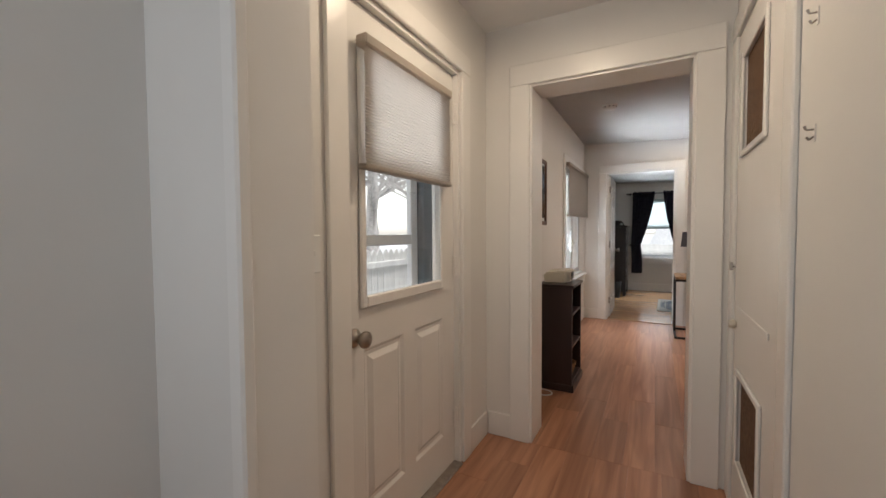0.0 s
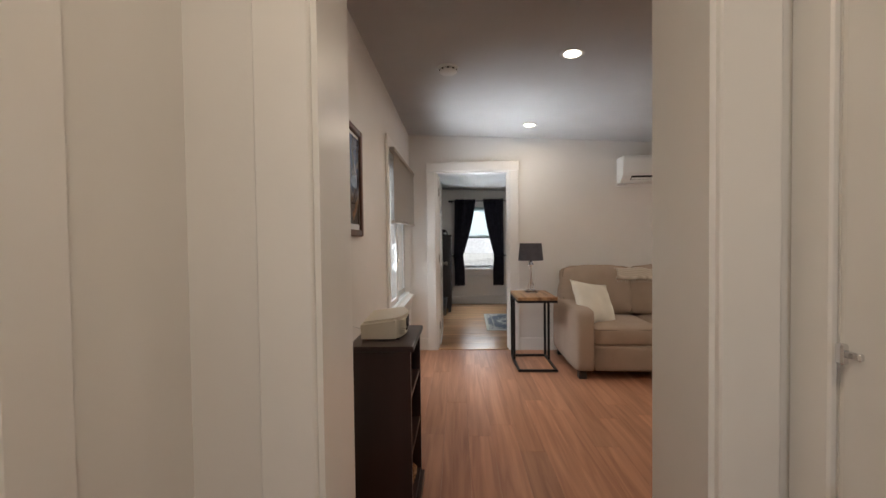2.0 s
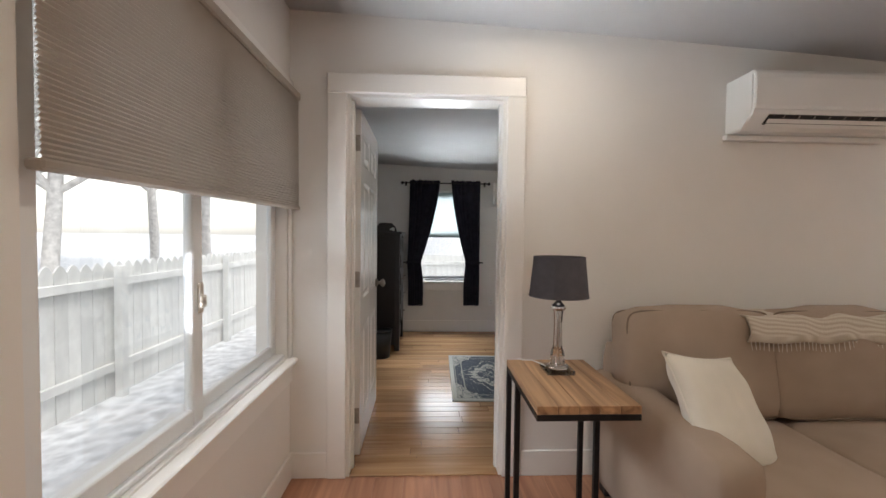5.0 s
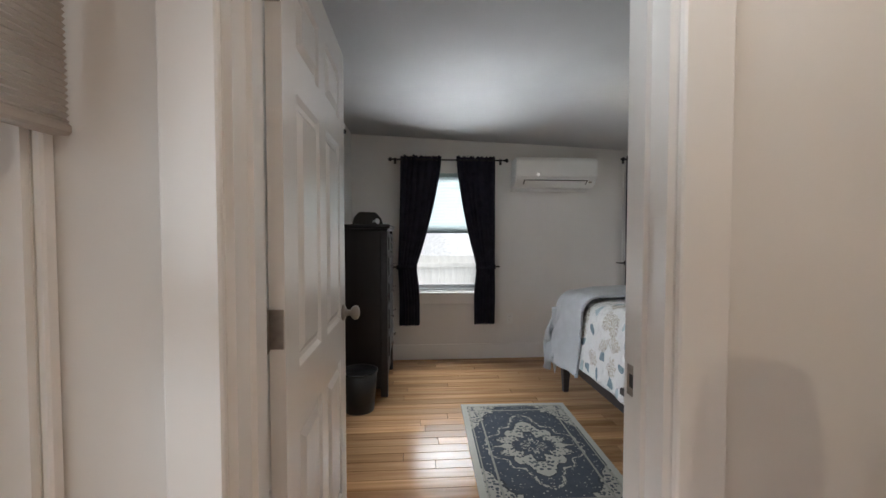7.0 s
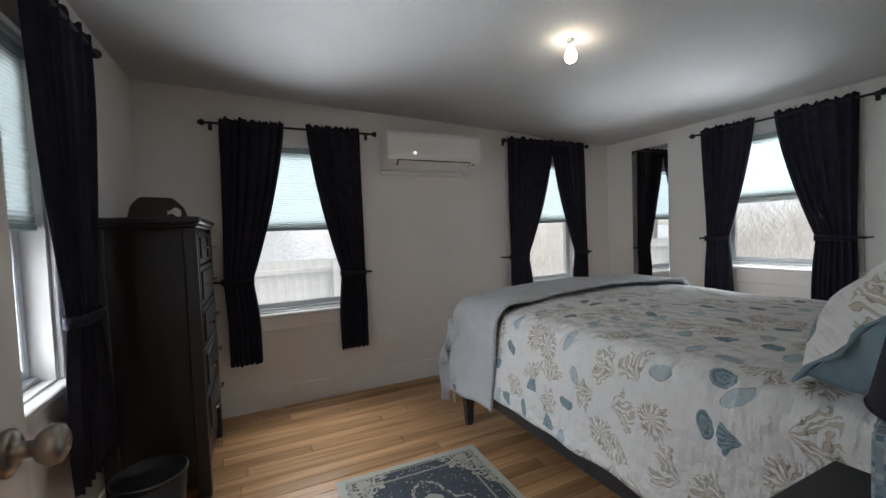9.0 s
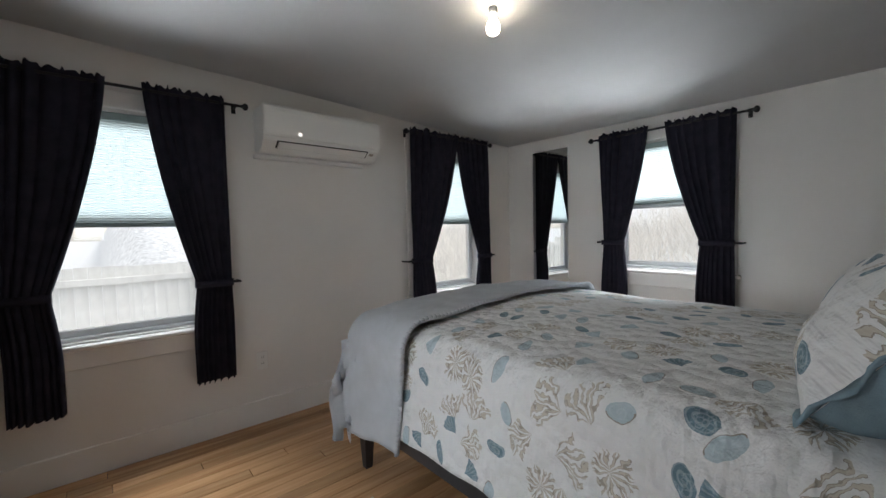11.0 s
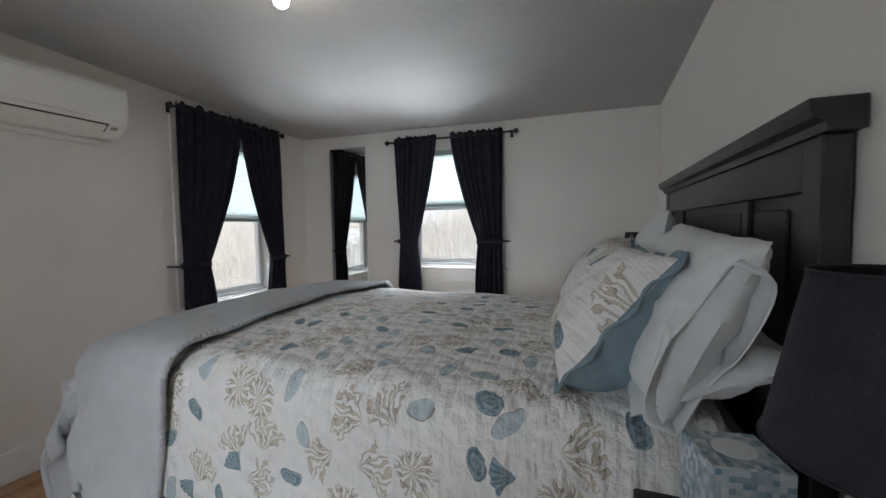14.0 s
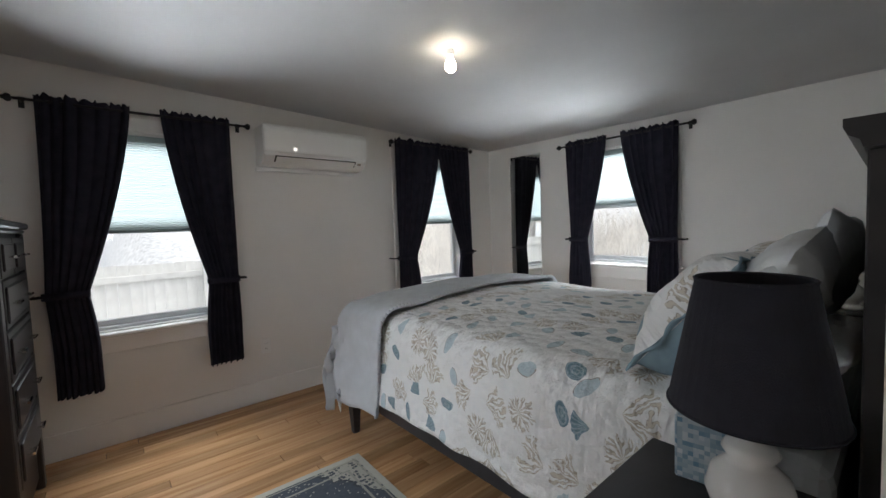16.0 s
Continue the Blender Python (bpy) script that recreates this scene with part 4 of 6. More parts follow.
b.location = (0, SD / 2 - 0.08, 0.07)
cwid = (SW - 0.34) / 3
for k in (-1, 0, 1):
    c = part("seat_cushion", soft_block(cwid - 0.008, 0.66, 0.175, 0.032, 0.016, seed=k * 3.1), M_SOFA, sofa, smooth=True)
    c.location = (k * cwid, -0.10, 0.295)
    part("piping", piping(cwid - 0.006, 0.664, 0.150, 0.03), M_PIPING, c, "darker seam cord")
    part("piping", piping(cwid - 0.006, 0.664, 0.024, 0.03), M_PIPING, c, "darker seam cord")
    c = part("back_cushion", soft_block(0.685, 0.21, 0.48, 0.045, 0.032, wob=0.018, seed=k * 5.3), M_SOFA, sofa, smooth=True)
    c.matrix_local = pose(k * 0.682, 0.215, 0.478, -9, 0, 0)
    for yy in (-0.075, 0.07):
        cord_bm = bmesh.new()
        pts = []
        for i in range(40):
            a = i * math.tau / 40
            ca, sa = math.cos(a), math.sin(a)
            pts.append((math.copysign(abs(ca) ** 0.2, ca) * 0.345, yy, 0.24 + math.copysign(abs(sa) ** 0.2, sa) * 0.243))
        for p, q in zip(pts, pts[1:] + pts[:1]):
            tube(p, q, 0.0045, n=6, bm=cord_bm)
        part("front_cord", cord_bm, M_PIPING, c, "darker seam cord")
for x in (-1, 1):
    for y in (-1, 1):
        part("foot", bx(x * (SW / 2 - 0.07) - 0.035, x * (SW / 2 - 0.07) + 0.035, y * (SD / 2 - 0.07) - 0.035, y * (SD / 2 - 0.07) + 0.035, 0, 0.072, 0.006), M_ESPRESSO, sofa, "dark wooden foot")


def scatter(m, label, group, w=0.44, material=None, name="scatter_cushion", t=0.15, seed=0.0, h=None):
    c = thing(name, m, label, "cushion", group)
    part("cover", cushion(w, h or w, t, seed), material or M_CREAM, c, smooth=True)
    part("edge_cord", edge_cord(w, h or w), material or M_CREAM, c)
    return c


scatter(pose(1.11, 5.24, 0.64, -32, 10, 22), "cream linen scatter cushion leaning on the sofa arm", "sofa cushions", seed=1.0)
scatter(pose(2.63, 5.26, 0.645, -30, -6, -14), "cream linen scatter cushion leaning on the sofa arm", "sofa cushions", 0.41, seed=4.0)

# Striped throw over the sofa's back
def throw_mat():
    m = mat("striped_woven_throw", (0.62, 0.55, 0.46), 0.95, vary=0.06, scale=20, bump=0.8, bump_scale=180)
    nt = m.node_tree
    b = nt.nodes["Principled BSDF"]
    co, wv, mx = nt.nodes.new("ShaderNodeTexCoord"), nt.nodes.new("ShaderNodeTexWave"), nt.nodes.new("ShaderNodeMix")
    wv.inputs["Scale"].default_value, wv.inputs["Distortion"].default_value = 32.0, 0.4
    wv.bands_direction = "Y"
    mp = nt.nodes.new("ShaderNodeMapping")
    mp.inputs["Rotation"].default_value = (0, 0, radians(3))
    nt.links.new(co.outputs["Object"], mp.inputs[0]), nt.links.new(mp.outputs[0], wv.inputs[0])
    mx.data_type = "RGBA"
    mx.inputs["A"].default_value, mx.inputs["B"].default_value = (0.62, 0.56, 0.48, 1), (0.47, 0.40, 0.32, 1)
    nt.links.new(wv.outputs[0], mx.inputs["Factor"]), nt.links.new(mx.outputs["Result"], b.inputs["Base Color"])
    return m


th = thing("sofa_throw", pose(1.83, 5.69, 0.04), "beige striped woven throw over the sofa back", "throw")


def throw_at(u, v):
    x = (u - 0.5) * 0.82 + 0.02 * math.sin(v * 9)
    s = (v - 0.5) * 0.42
    r = 0.1
    y, z = (s, 0.912) if abs(s) < 0.09 else (math.copysign(0.09 + 0.04 * min(1, (abs(s) - 0.09) * 12), s), 0.912 - (abs(s) - 0.09) * 0.95)
    y += -0.07
    return (x, y + 0.01 * noise.noise(Vector((x * 9, s * 9, 0))), z + 0.016 * noise.noise(Vector((x * 7, s * 5, 3))) + 0.004 * math.sin(x * 26 + s * 5))


ob = part("cloth", sheet(48, 24, throw_at), throw_mat(), th, smooth=True)
ob.modifiers.new("thick", "SOLIDIFY").thickness = 0.01
bm = bmesh.new()
for k in range(40):
    u = (k + 0.5) / 40
    p = Vector(throw_at(u, 0.0))
    tube(p, p + Vector((random.uniform(-0.006, 0.006), -0.004, -0.035)), 0.0018, 0.001, 5, bm)
part("fringe", bm, M_CREAM, th)


# End tables of steel and planks
def end_table(m, label, w=0.375, d=0.53, h=0.71, wood_top=None):
    """A C-shaped side table: plank top on a black steel frame; local origin under the top's near left corner."""
    t = thing("end_table", m, label, "end table", "end tables")
    n = 5
    for k in range(n):
        part("top_plank", bx(k * w / n + 0.0006, (k + 1) * w / n - 0.0006, 0, d, h - 0.03, h, 0.0015), wood_top or M_ACACIA, t)
    s = 0.022
    bm = bmesh.new()
    bx(0.0, w, 0.0, s, h - 0.054, h - 0.0305, 0.002, bm), bx(0.0, w, d - s, d, h - 0.054, h - 0.0305, 0.002, bm)
    bx(0.0, s, s, d - s, h - 0.053, h - 0.0305, 0.002, bm), bx(w - s, w, s, d - s, h - 0.053, h - 0.0305, 0.002, bm)
    part("top_frame", bm, M_BLACK, t)
    bm = bmesh.new()
    bx(0.0, w, 0.0, s, 0, s, 0.002, bm), bx(0.0, w, d - s, d, 0, s, 0.002, bm)
    bx(0.0, s, s, d - s, 0.0005, s, 0.002, bm), bx(w - s, w, s, d - s, 0.0005, s, 0.002, bm)
    part("base_frame", bm, M_BLACK, t)
    for x, y in ((0, d - s), (w - s, d - s), (0.0, d * 0.62), (w - s, d * 0.62)):
        part("leg", bx(x, x + s, y, y + s, s, h - 0.054, 0.001), M_BLACK, t)
    return t


end_table(pose(0.365, 5.135, 0), "acacia plank end table on a black steel frame")
end_table(pose(3.06, 5.22, 0), "dark plank end table on a black steel frame beside the sofa", 0.40, 0.50, 0.705, M_OLD_GREY)


def cone_shade(r0, r1, h, material, parent, z, inner=True):
    s = part("shade", lathe([(r0, 0.0), (r1, h), (r1 - 0.004, h), (r0 - 0.004, 0.0), (r0, 0.0)], 40), material, parent, smooth=False)
    s.location = (0, 0, z)
    for rr, zz in ((r0, 0.0), (r1, h)):
        ring = bmesh.new()
        for k in range(40):
            a, b = k * math.tau / 40, (k + 1) * math.tau / 40
            tube((rr * math.cos(a), rr * math.sin(a), zz), (rr * math.cos(b), rr * math.sin(b), zz), 0.0028, n=5, bm=ring)
        part("shade_rim", ring, material, s)
    sp = bmesh.new()
    for k in range(3):
        a = k * math.tau / 3
        tube((0, 0, h - 0.03), ((r1 - 0.003) * math.cos(a), (r1 - 0.003) * math.sin(a), h - 0.012), 0.0015, n=5, bm=sp)
    part("spider", sp, M_CHROME, s)
    return s


def glass_lamp(m, label):
    """Table lamp: square chrome foot, glass column, charcoal drum shade."""
    t = thing("table_lamp", m, label, "table lamp", "living room lamps")
    part("foot", bx(-0.062, 0.062, -0.062, 0.062, 0, 0.02, 0.007, seg=2), M_SMOKE_GLASS, t, "clear glass foot")
    part("foot_step", lathe([(0, 0.0202), (0.048, 0.0202), (0.044, 0.028), (0.03, 0.034), (0, 0.034)], 24), M_SMOKE_GLASS, t, "moulded glass step", True)
    part("column", lathe([(0.0, 0.0342), (0.03, 0.0342), (0.034, 0.06), (0.03, 0.085), (0.021, 0.11), (0.0185, 0.22), (0.021, 0.27), (0.0, 0.27)], 10), M_SMOKE_GLASS, t, "clear glass column")
    part("inner_rod", tube((0, 0, 0.035), (0, 0, 0.29), 0.006, n=10), M_CHROME, t)
    part("collar", lathe([(0.0, 0.271), (0.026, 0.271), (0.034, 0.283), (0.028, 0.295), (0.02, 0.302), (0.012, 0.312), (0.01, 0.40), (0.0, 0.40)], 24), M_CHROME, t, "", True)
    cone_shade(0.127, 0.11, 0.17, M_SHADE_GREY, t, 0.335)
    return t


glass_lamp(pose(0.556, 5.50, 0.71), "table lamp with a glass column and charcoal drum shade")
glass_lamp(pose(3.13, 5.50, 0.705), "glass-column table lamp with a charcoal shade beyond the sofa")
cord = bmesh.new()
pts = [Vector((0.525, 5.50, 0.722)), Vector((0.49, 5.53, 0.735)), Vector((0.46, 5.57, 0.738)), Vector((0.435, 5.62, 0.722)), Vector((0.42, 5.668, 0.714)), Vector((0.415, 5.70, 0.68)), Vector((0.41, 5.80, 0.4)), Vector((0.5, 5.88, 0.3))]
for a, b in zip(pts, pts[1:]):
    tube(a, b, 0.0028, n=6, bm=cord)
block("lamp_cord", cord, M_PLASTIC, "white lamp cord trailing behind the table", "cord", kind="")

# Bookcase, radio, basket and cables by the west wall
bk = thing("bookcase", pose(-0.66, 3.0, 0), "small dark mahogany bookcase against the wall", "bookcase")
D, Wd, H = 0.275, 0.43, 0.82
part("side_panel", bx(0, D - 0.008, 0.008, 0.028, 0, H - 0.024), M_MAHOGANY, bk)
part("side_panel", bx(0, D - 0.008, Wd - 0.028, Wd - 0.008, 0, H - 0.024), M_MAHOGANY, bk)
part("top_board", bx(-0.002, D + 0.006, 0, Wd, H - 0.0235, H, 0.004), M_MAHOGANY, bk)
part("back_panel", bx(0.002, 0.01, 0.0285, Wd - 0.0285, 0.05, H - 0.026), M_MAHOGANY, bk)
for z in (0.06, 0.33, 0.58):
    part("shelf", bx(0.011, D - 0.012, 0.0285, Wd - 0.0285, z, z + 0.018), M_MAHOGANY, bk)
part("plinth", bx(0.02, D + 0.006, 0.002, Wd - 0.002, 0, 0.055, 0.004), M_MAHOGANY, bk)
rd = thing("radio", pose(-0.535, 3.262, H, 0, 0, 93), "ivory bowed-front table radio on the bookcase", "radio")
bm = bmesh.new()
n, w2, d2, h2 = 14, 0.315, 0.20, 0.10
low, top = [], []
outline = [(-w2 / 2, d2 / 2), *[(-w2 / 2 + w2 * k / n, -d2 / 2 + 0.045 * (2 * k / n - 1) ** 2) for k in range(n + 1)], (w2 / 2, d2 / 2)]
for x, y in outline:
    low.append(bm.verts.new((x * 0.97, y * 0.97, 0.006)))
    top.append(bm.verts.new((x, y, h2 - (0.018 if y > 0.05 else 0.0))))
k = len(outline)
for i in range(k):
    bm.faces.new((low[i], low[(i + 1) % k], top[(i + 1) % k], top[i]))
bm.faces.new(top), bm.faces.new(low[::-1])
bmesh.ops.bevel(bm, geom=[e for e in bm.edges if e.verts[0].co.z > 0.05 and e.verts[1].co.z > 0.05], offset=0.012, segments=3, affect="EDGES")
part("case", bm, M_RADIO, rd)
part("display", bx(-0.055, 0.055, -0.1015, -0.0965, 0.04, 0.08, 0.002), M_DARKSLOT, rd, "dark display window")
part("disc_slot", bx(-0.06, 0.06, -0.1, -0.094, 0.026, 0.032), M_DARKSLOT, rd)
for s in (-1, 1):
    for k in range(9):
        z = 0.022 + k * 0.0075
        part("grille_slat", bx(*sorted((s * 0.072, s * 0.13)), -0.0955, -0.075, z, z + 0.003), M_RADIO, rd)
part("rubber_foot", bx(-0.14, 0.14, -0.07, 0.08, 0, 0.0065), M_DARKSLOT, rd)
bk_basket = thing("wicker_basket", pose(-0.49, 3.22, 0.078), "small woven wicker basket with a handle", "basket")
M_WICKER = mat("honey_wicker", (0.32, 0.17, 0.08), 0.6, vary=0.3, scale=60, bump=0.8, bump_scale=150)
bm = bmesh.new()
for k in range(9):
    z, r = 0.004 + k * 0.011, 0.062 + k * 0.0035
    for a in range(18):
        p, q = a * math.tau / 18, (a + 1) * math.tau / 18
        rr = lambda j: r + (0.003 if (j + k) % 2 else -0.003)
        tube((rr(a) * math.cos(p), rr(a) * math.sin(p), z), (rr(a + 1) * math.cos(q), rr(a + 1) * math.sin(q), z), 0.0055, n=5, bm=bm)
part("weave", bm, M_WICKER, bk_basket)
part("bottom", lathe([(0, 0), (0.062, 0), (0.062, 0.005), (0, 0.005)], 18), M_WICKER, bk_basket)
bm = bmesh.new()
for k in range(12):
    a, b = k * math.pi / 12, (k + 1) * math.pi / 12
    tube((0, 0.092 * math.cos(a), 0.1 + 0.1 * math.sin(a)), (0, 0.092 * math.cos(b), 0.1 + 0.1 * math.sin(b)), 0.006, n=6, bm=bm)
part("handle", bm, M_WICKER, bk_basket)


def cable(name, pts, r, material, label):
    bm = bmesh.new()
    fine = []
    P = [Vector(p) for p in pts]
    for i in range(len(P) - 1):
        p0, p1, p2, p3 = P[max(i - 1, 0)], P[i], P[i + 1], P[min(i + 2, len(P) - 1)]
        for k in range(6):
            t = k / 6
            fine.append(0.5 * ((2 * p1) + (p2 - p0) * t + (2 * p0 - 5 * p1 + 4 * p2 - p3) * t * t + (3 * p1 - p0 - 3 * p2 + p3) * t ** 3))
    fine.append(P[-1])
    for a, b in zip(fine, fine[1:]):
        tube(a, b, r, n=6, bm=bm)
    return block(name, bm, material, label, "cable", kind="")


cable("radio_cable", [(-0.63, 3.16, 0.86), (-0.69, 3.12, 0.88), (-0.725, 3.08, 0.83), (-0.715, 3.05, 0.5), (-0.70, 3.05, 0.2), (-0.70, 3.05, 0.03)], 0.003, M_PLASTIC, "thin pale radio cable behind the bookcase")
cable("floor_cable", [(-0.70, 3.05, 0.006), (-0.66, 2.93, 0.006), (-0.58, 2.86, 0.006), (-0.52, 2.90, 0.006), (-0.55, 2.96, 0.006), (-0.66, 2.98, 0.006)], 0.005, M_PLASTIC, "white cable looped on the floor")

# Framed picture on the west wall
def print_mat():
    m = bpy.data.materials.new("landscape_print")
    m.use_nodes = True
    nt, b = m.node_tree, m.node_tree.nodes["Principled BSDF"]
    b.inputs["Roughness"].default_value = 0.06
    co, sep = nt.nodes.new("ShaderNodeTexCoord"), nt.nodes.new("ShaderNodeSeparateXYZ")
    nt.links.new(co.outputs["Object"], sep.inputs[0])
    n1 = nt.nodes.new("ShaderNodeTexNoise")
    n1.inputs["Scale"].default_value, n1.inputs["Detail"].default_value, n1.inputs["Distortion"].default_value = 5.0, 7, 0.7
    nt.links.new(co.outputs["Object"], n1.inputs[0])
    sky_ramp, land_ramp = nt.nodes.new("ShaderNodeValToRGB"), nt.nodes.new("ShaderNodeValToRGB")
    for r, cols in ((sky_ramp, ((0.42, (0.045, 0.075, 0.15)), (0.54, (0.12, 0.16, 0.24)), (0.64, (0.60, 0.57, 0.52)))), (land_ramp, ((0.4, (0.04, 0.045, 0.05)), (0.52, (0.14, 0.085, 0.05)), (0.64, (0.42, 0.27, 0.16))))):
        r.color_ramp.elements[0].position, r.color_ramp.elements[0].color = cols[0][0], (*cols[0][1], 1)
        r.color_ramp.elements[1].position, r.color_ramp.elements[1].color = cols[2][0], (*cols[2][1], 1)
        e = r.color_ramp.elements.new(cols[1][0])
        e.color = (*cols[1][1], 1)
        nt.links.new(n1.outputs[0], r.inputs[0])
    add = nt.nodes.new("ShaderNodeMath")
    add.operation = "MULTIPLY_ADD"
    nt.links.new(n1.outputs[0], add.inputs[0])
    add.inputs[1].default_value = 0.5
    nt.links.new(sep.outputs["Z"], add.inputs[2])
    mr = nt.nodes.new("ShaderNodeMapRange")
    mr.inputs["From Min"].default_value, mr.inputs["From Max"].default_value = 0.17, 0.23
    nt.links.new(add.outputs[0], mr.inputs[0])
    mx = nt.nodes.new("ShaderNodeMix")
    mx.data_type = "RGBA"
    nt.links.new(mr.outputs[0], mx.inputs["Factor"])
    nt.links.new(land_ramp.outputs[0], mx.inputs["A"]), nt.links.new(sky_ramp.outputs[0], mx.inputs["B"])
    nt.links.new(mx.outputs["Result"], b.inputs["Base Color"])
    return m


pc = thing("framed_picture", pose(XW, 3.32, 1.578, 0, 0, 90), "framed landscape print with a white mat in a walnut frame", "picture")
PW, PH, FB = 0.51, 0.578, 0.035
bm = bmesh.new()
for s in (-1, 1):
    bx(*sorted((s * PW / 2, s * (PW / 2 - FB))), -0.028, -0.001, -PH / 2, PH / 2, 0.005, bm)
    bx(-PW / 2 + FB, PW / 2 - FB, -0.027, -0.001, *sorted((s * PH / 2, s * (PH / 2 - FB))), 0.005, bm)
part("frame", bm, M_FRAME, pc)
part("mat_board", bx(-PW / 2 + FB, PW / 2 - FB, -0.012, -0.004, -PH / 2 + FB, PH / 2 - FB), M_PILLOW, pc, "white mat")
part("print", bx(-PW / 2 + FB + 0.014, PW / 2 - FB - 0.014, -0.0145, -0.0125, -PH / 2 + FB + 0.03, PH / 2 - FB - 0.018), print_mat(), pc, "blue sky and brown land print")

# Weathered sideboard by the cased opening
sb = thing("sideboard", pose(0.70, 2.47, 0), "weathered grey wooden sideboard with plank drawers", "sideboard")
part("top_board", bx(-0.012, 1.25, 0, 0.69, 0.745, 0.77, 0.006), M_OLD_GREY, sb)
part("side_panel", bx(0.012, 0.03, 0.04, 0.645, 0.03, 0.744), M_OLD_GREY, sb)
part("side_panel", bx(1.2, 1.22, 0.04, 0.645, 0.03, 0.744), M_OLD_GREY, sb)
for y in (0.02, 0.63):
    for x in (0.0, 1.18):
        part("post", bx(x, x + 0.045, y, y + 0.045, 0, 0.7445, 0.004), M_OLD_GREY, sb)
for k in range(4):
    part("side_plank", bx(0.002, 0.0118, 0.066, 0.629, 0.06 + k * 0.17, 0.06 + k * 0.17 + 0.155, 0.003), M_OLD_GREY, sb)
part("bottom_board", bx(0.031, 1.199, 0.05, 0.64, 0.05, 0.07), M_OLD_GREY, sb)
for k in range(3):
    dr = part("drawer_front", bx(0.06, 1.17, 0.646, 0.664, 0.08 + k * 0.22, 0.08 + k * 0.22 + 0.205, 0.004), M_OLD_GREY, sb)
    for x in (0.35, 0.88):
        part("pull", tube((x, 0.664, 0.18 + k * 0.22), (x, 0.69, 0.18 + k * 0.22), 0.014, 0.018, 12), M_BLACK, dr)

# Mat by the glass door
block("door_mat", bx(3.75, 4.6, 5.0, 5.7, 0.0005, 0.012, 0.004), mat("grey_woven_mat", (0.4, 0.4, 0.39), 0.95, vary=0.25, scale=40, bump=0.8, bump_scale=120), "grey woven mat before the glass door", "mat", kind="")


# ---- bedroom ----
def curtain_panel(parent, outer, inner, tie_outer, tie_inner, ztop, ztie, zbot, seed):
    """A gathered cloth panel on a rod, drawn to one side by a tie; local y towards the wall."""
    folds = 7

    def at(u, v):
        z = ztop - v * (ztop - zbot)
        if z > ztie:
            t = (ztop - z) / (ztop - ztie)
            t = t ** 1.5 * 0.85 + t * 0.15
            a, b = outer + (tie_outer - outer) * t, inner + (tie_inner - inner) * t
            deep = 0.026 * (1 - 0.35 * t)
        else:
            t = (ztie - z) / (ztie - zbot)
            s = math.sin(min(1.0, t * 1.6) * math.pi / 2)
            a, b = tie_outer + (outer - tie_outer) * 0.6 * s, tie_inner + (inner - tie_inner) * 0.13 * s
            deep = 0.02 + 0.01 * s
        ph = u * folds * math.tau + 1.6 * math.sin(u * 7 + seed) + 0.5 * math.sin(v * 5 + seed + 4 * u)
        x = a + (b - a) * u + 0.006 * math.sin(ph * 1.0 + 1.3)
        soft = 0.45 + 0.5 * noise.noise(Vector((u * 3.1, v * 1.6, seed + 2)))
        y = deep * max(0.15, soft) * math.sin(ph) + 0.010 * noise.noise(Vector((u * 5, v * 4, seed)))
        if v < 0.03:
            z += 0.008 * math.sin(ph * 1.7 + seed) + 0.014 * noise.noise(Vector((u * 26, seed, 0)))
        if v > 0.985:
            z += 0.005 * math.sin(ph + 1.0) + 0.008 * noise.noise(Vector((u * 9, seed, 4)))
        return (x, y, z)

    ob = part("curtain_panel", sheet(84, 60, at), M_CURTAIN, parent, "dark navy curtain panel tied back", True)
    ob.modifiers.new("thick", "SOLIDIFY").thickness = 0.003
    lo, hi = sorted((tie_outer, tie_inner))
    band = sheet(24, 2, lambda u, v: ((lo + hi) / 2 + ((hi - lo) / 2 + 0.012) * math.cos(u * math.tau), 0.036 * math.sin(u * math.tau), ztie - 0.02 + 0.04 * v))
    tb = part("tieback", band, M_CURTAIN, parent, "narrow cloth tieback", True)
    tb.modifiers.new("thick", "SOLIDIFY").thickness = 0.003
    return ob


def curtains(m, rod0, rod1, zrod, left, right, ztie, zbot, label, proud=0.085):
    """A rod with finials and two tied panels; left and right: (outer, inner, tie_outer, tie_inner) along local x."""
    t = thing("curtain_set", m @ pose(0, -proud, 0), label, "curtains", "bedroom curtains")
    part("rod", tube((rod0 + 0.02, 0, zrod), (rod1 - 0.02, 0, zrod), 0.008, n=12), M_BLACK, t, "black iron rod")
    for x, s in ((rod0, -1), (rod1, 1)):
        part("finial", lathe([(0, -0.022), (0.010, -0.02), (0.012, -0.012), (0.02, -0.004), (0.022, 0.004), (0.017, 0.015), (0.0, 0.021)], 16, "X", (x, 0, zrod)), M_BLACK, t, "black ball finial", True)
        bx0 = x - s * 0.045
        br = tube((bx0, 0, zrod), (bx0, proud - 0.004, zrod), 0.005, n=8)
        bx(bx0 - 0.012, bx0 + 0.012, proud - 0.006, proud - 0.001, zrod - 0.03, zrod + 0.03, 0.001, br)
        part("bracket", br, M_BLACK, t)
    for k, q in enumerate((left, right)):
        curtain_panel(t, *q, zrod + 0.035, ztie, zbot, 1.7 * k + rod0)
        s = -1 if k == 0 else 1
        hx = q[2] + s * 0.05
        hk = tube((hx, 0.0, ztie), (hx, proud - 0.002, ztie), 0.006, n=8)
        tube((hx, 0.0, ztie), (q[2] - s * 0.01, -0.005, ztie + 0.004), 0.008, n=8, bm=hk)
        part("holdback", hk, M_BLACK, t, "black holdback hook")


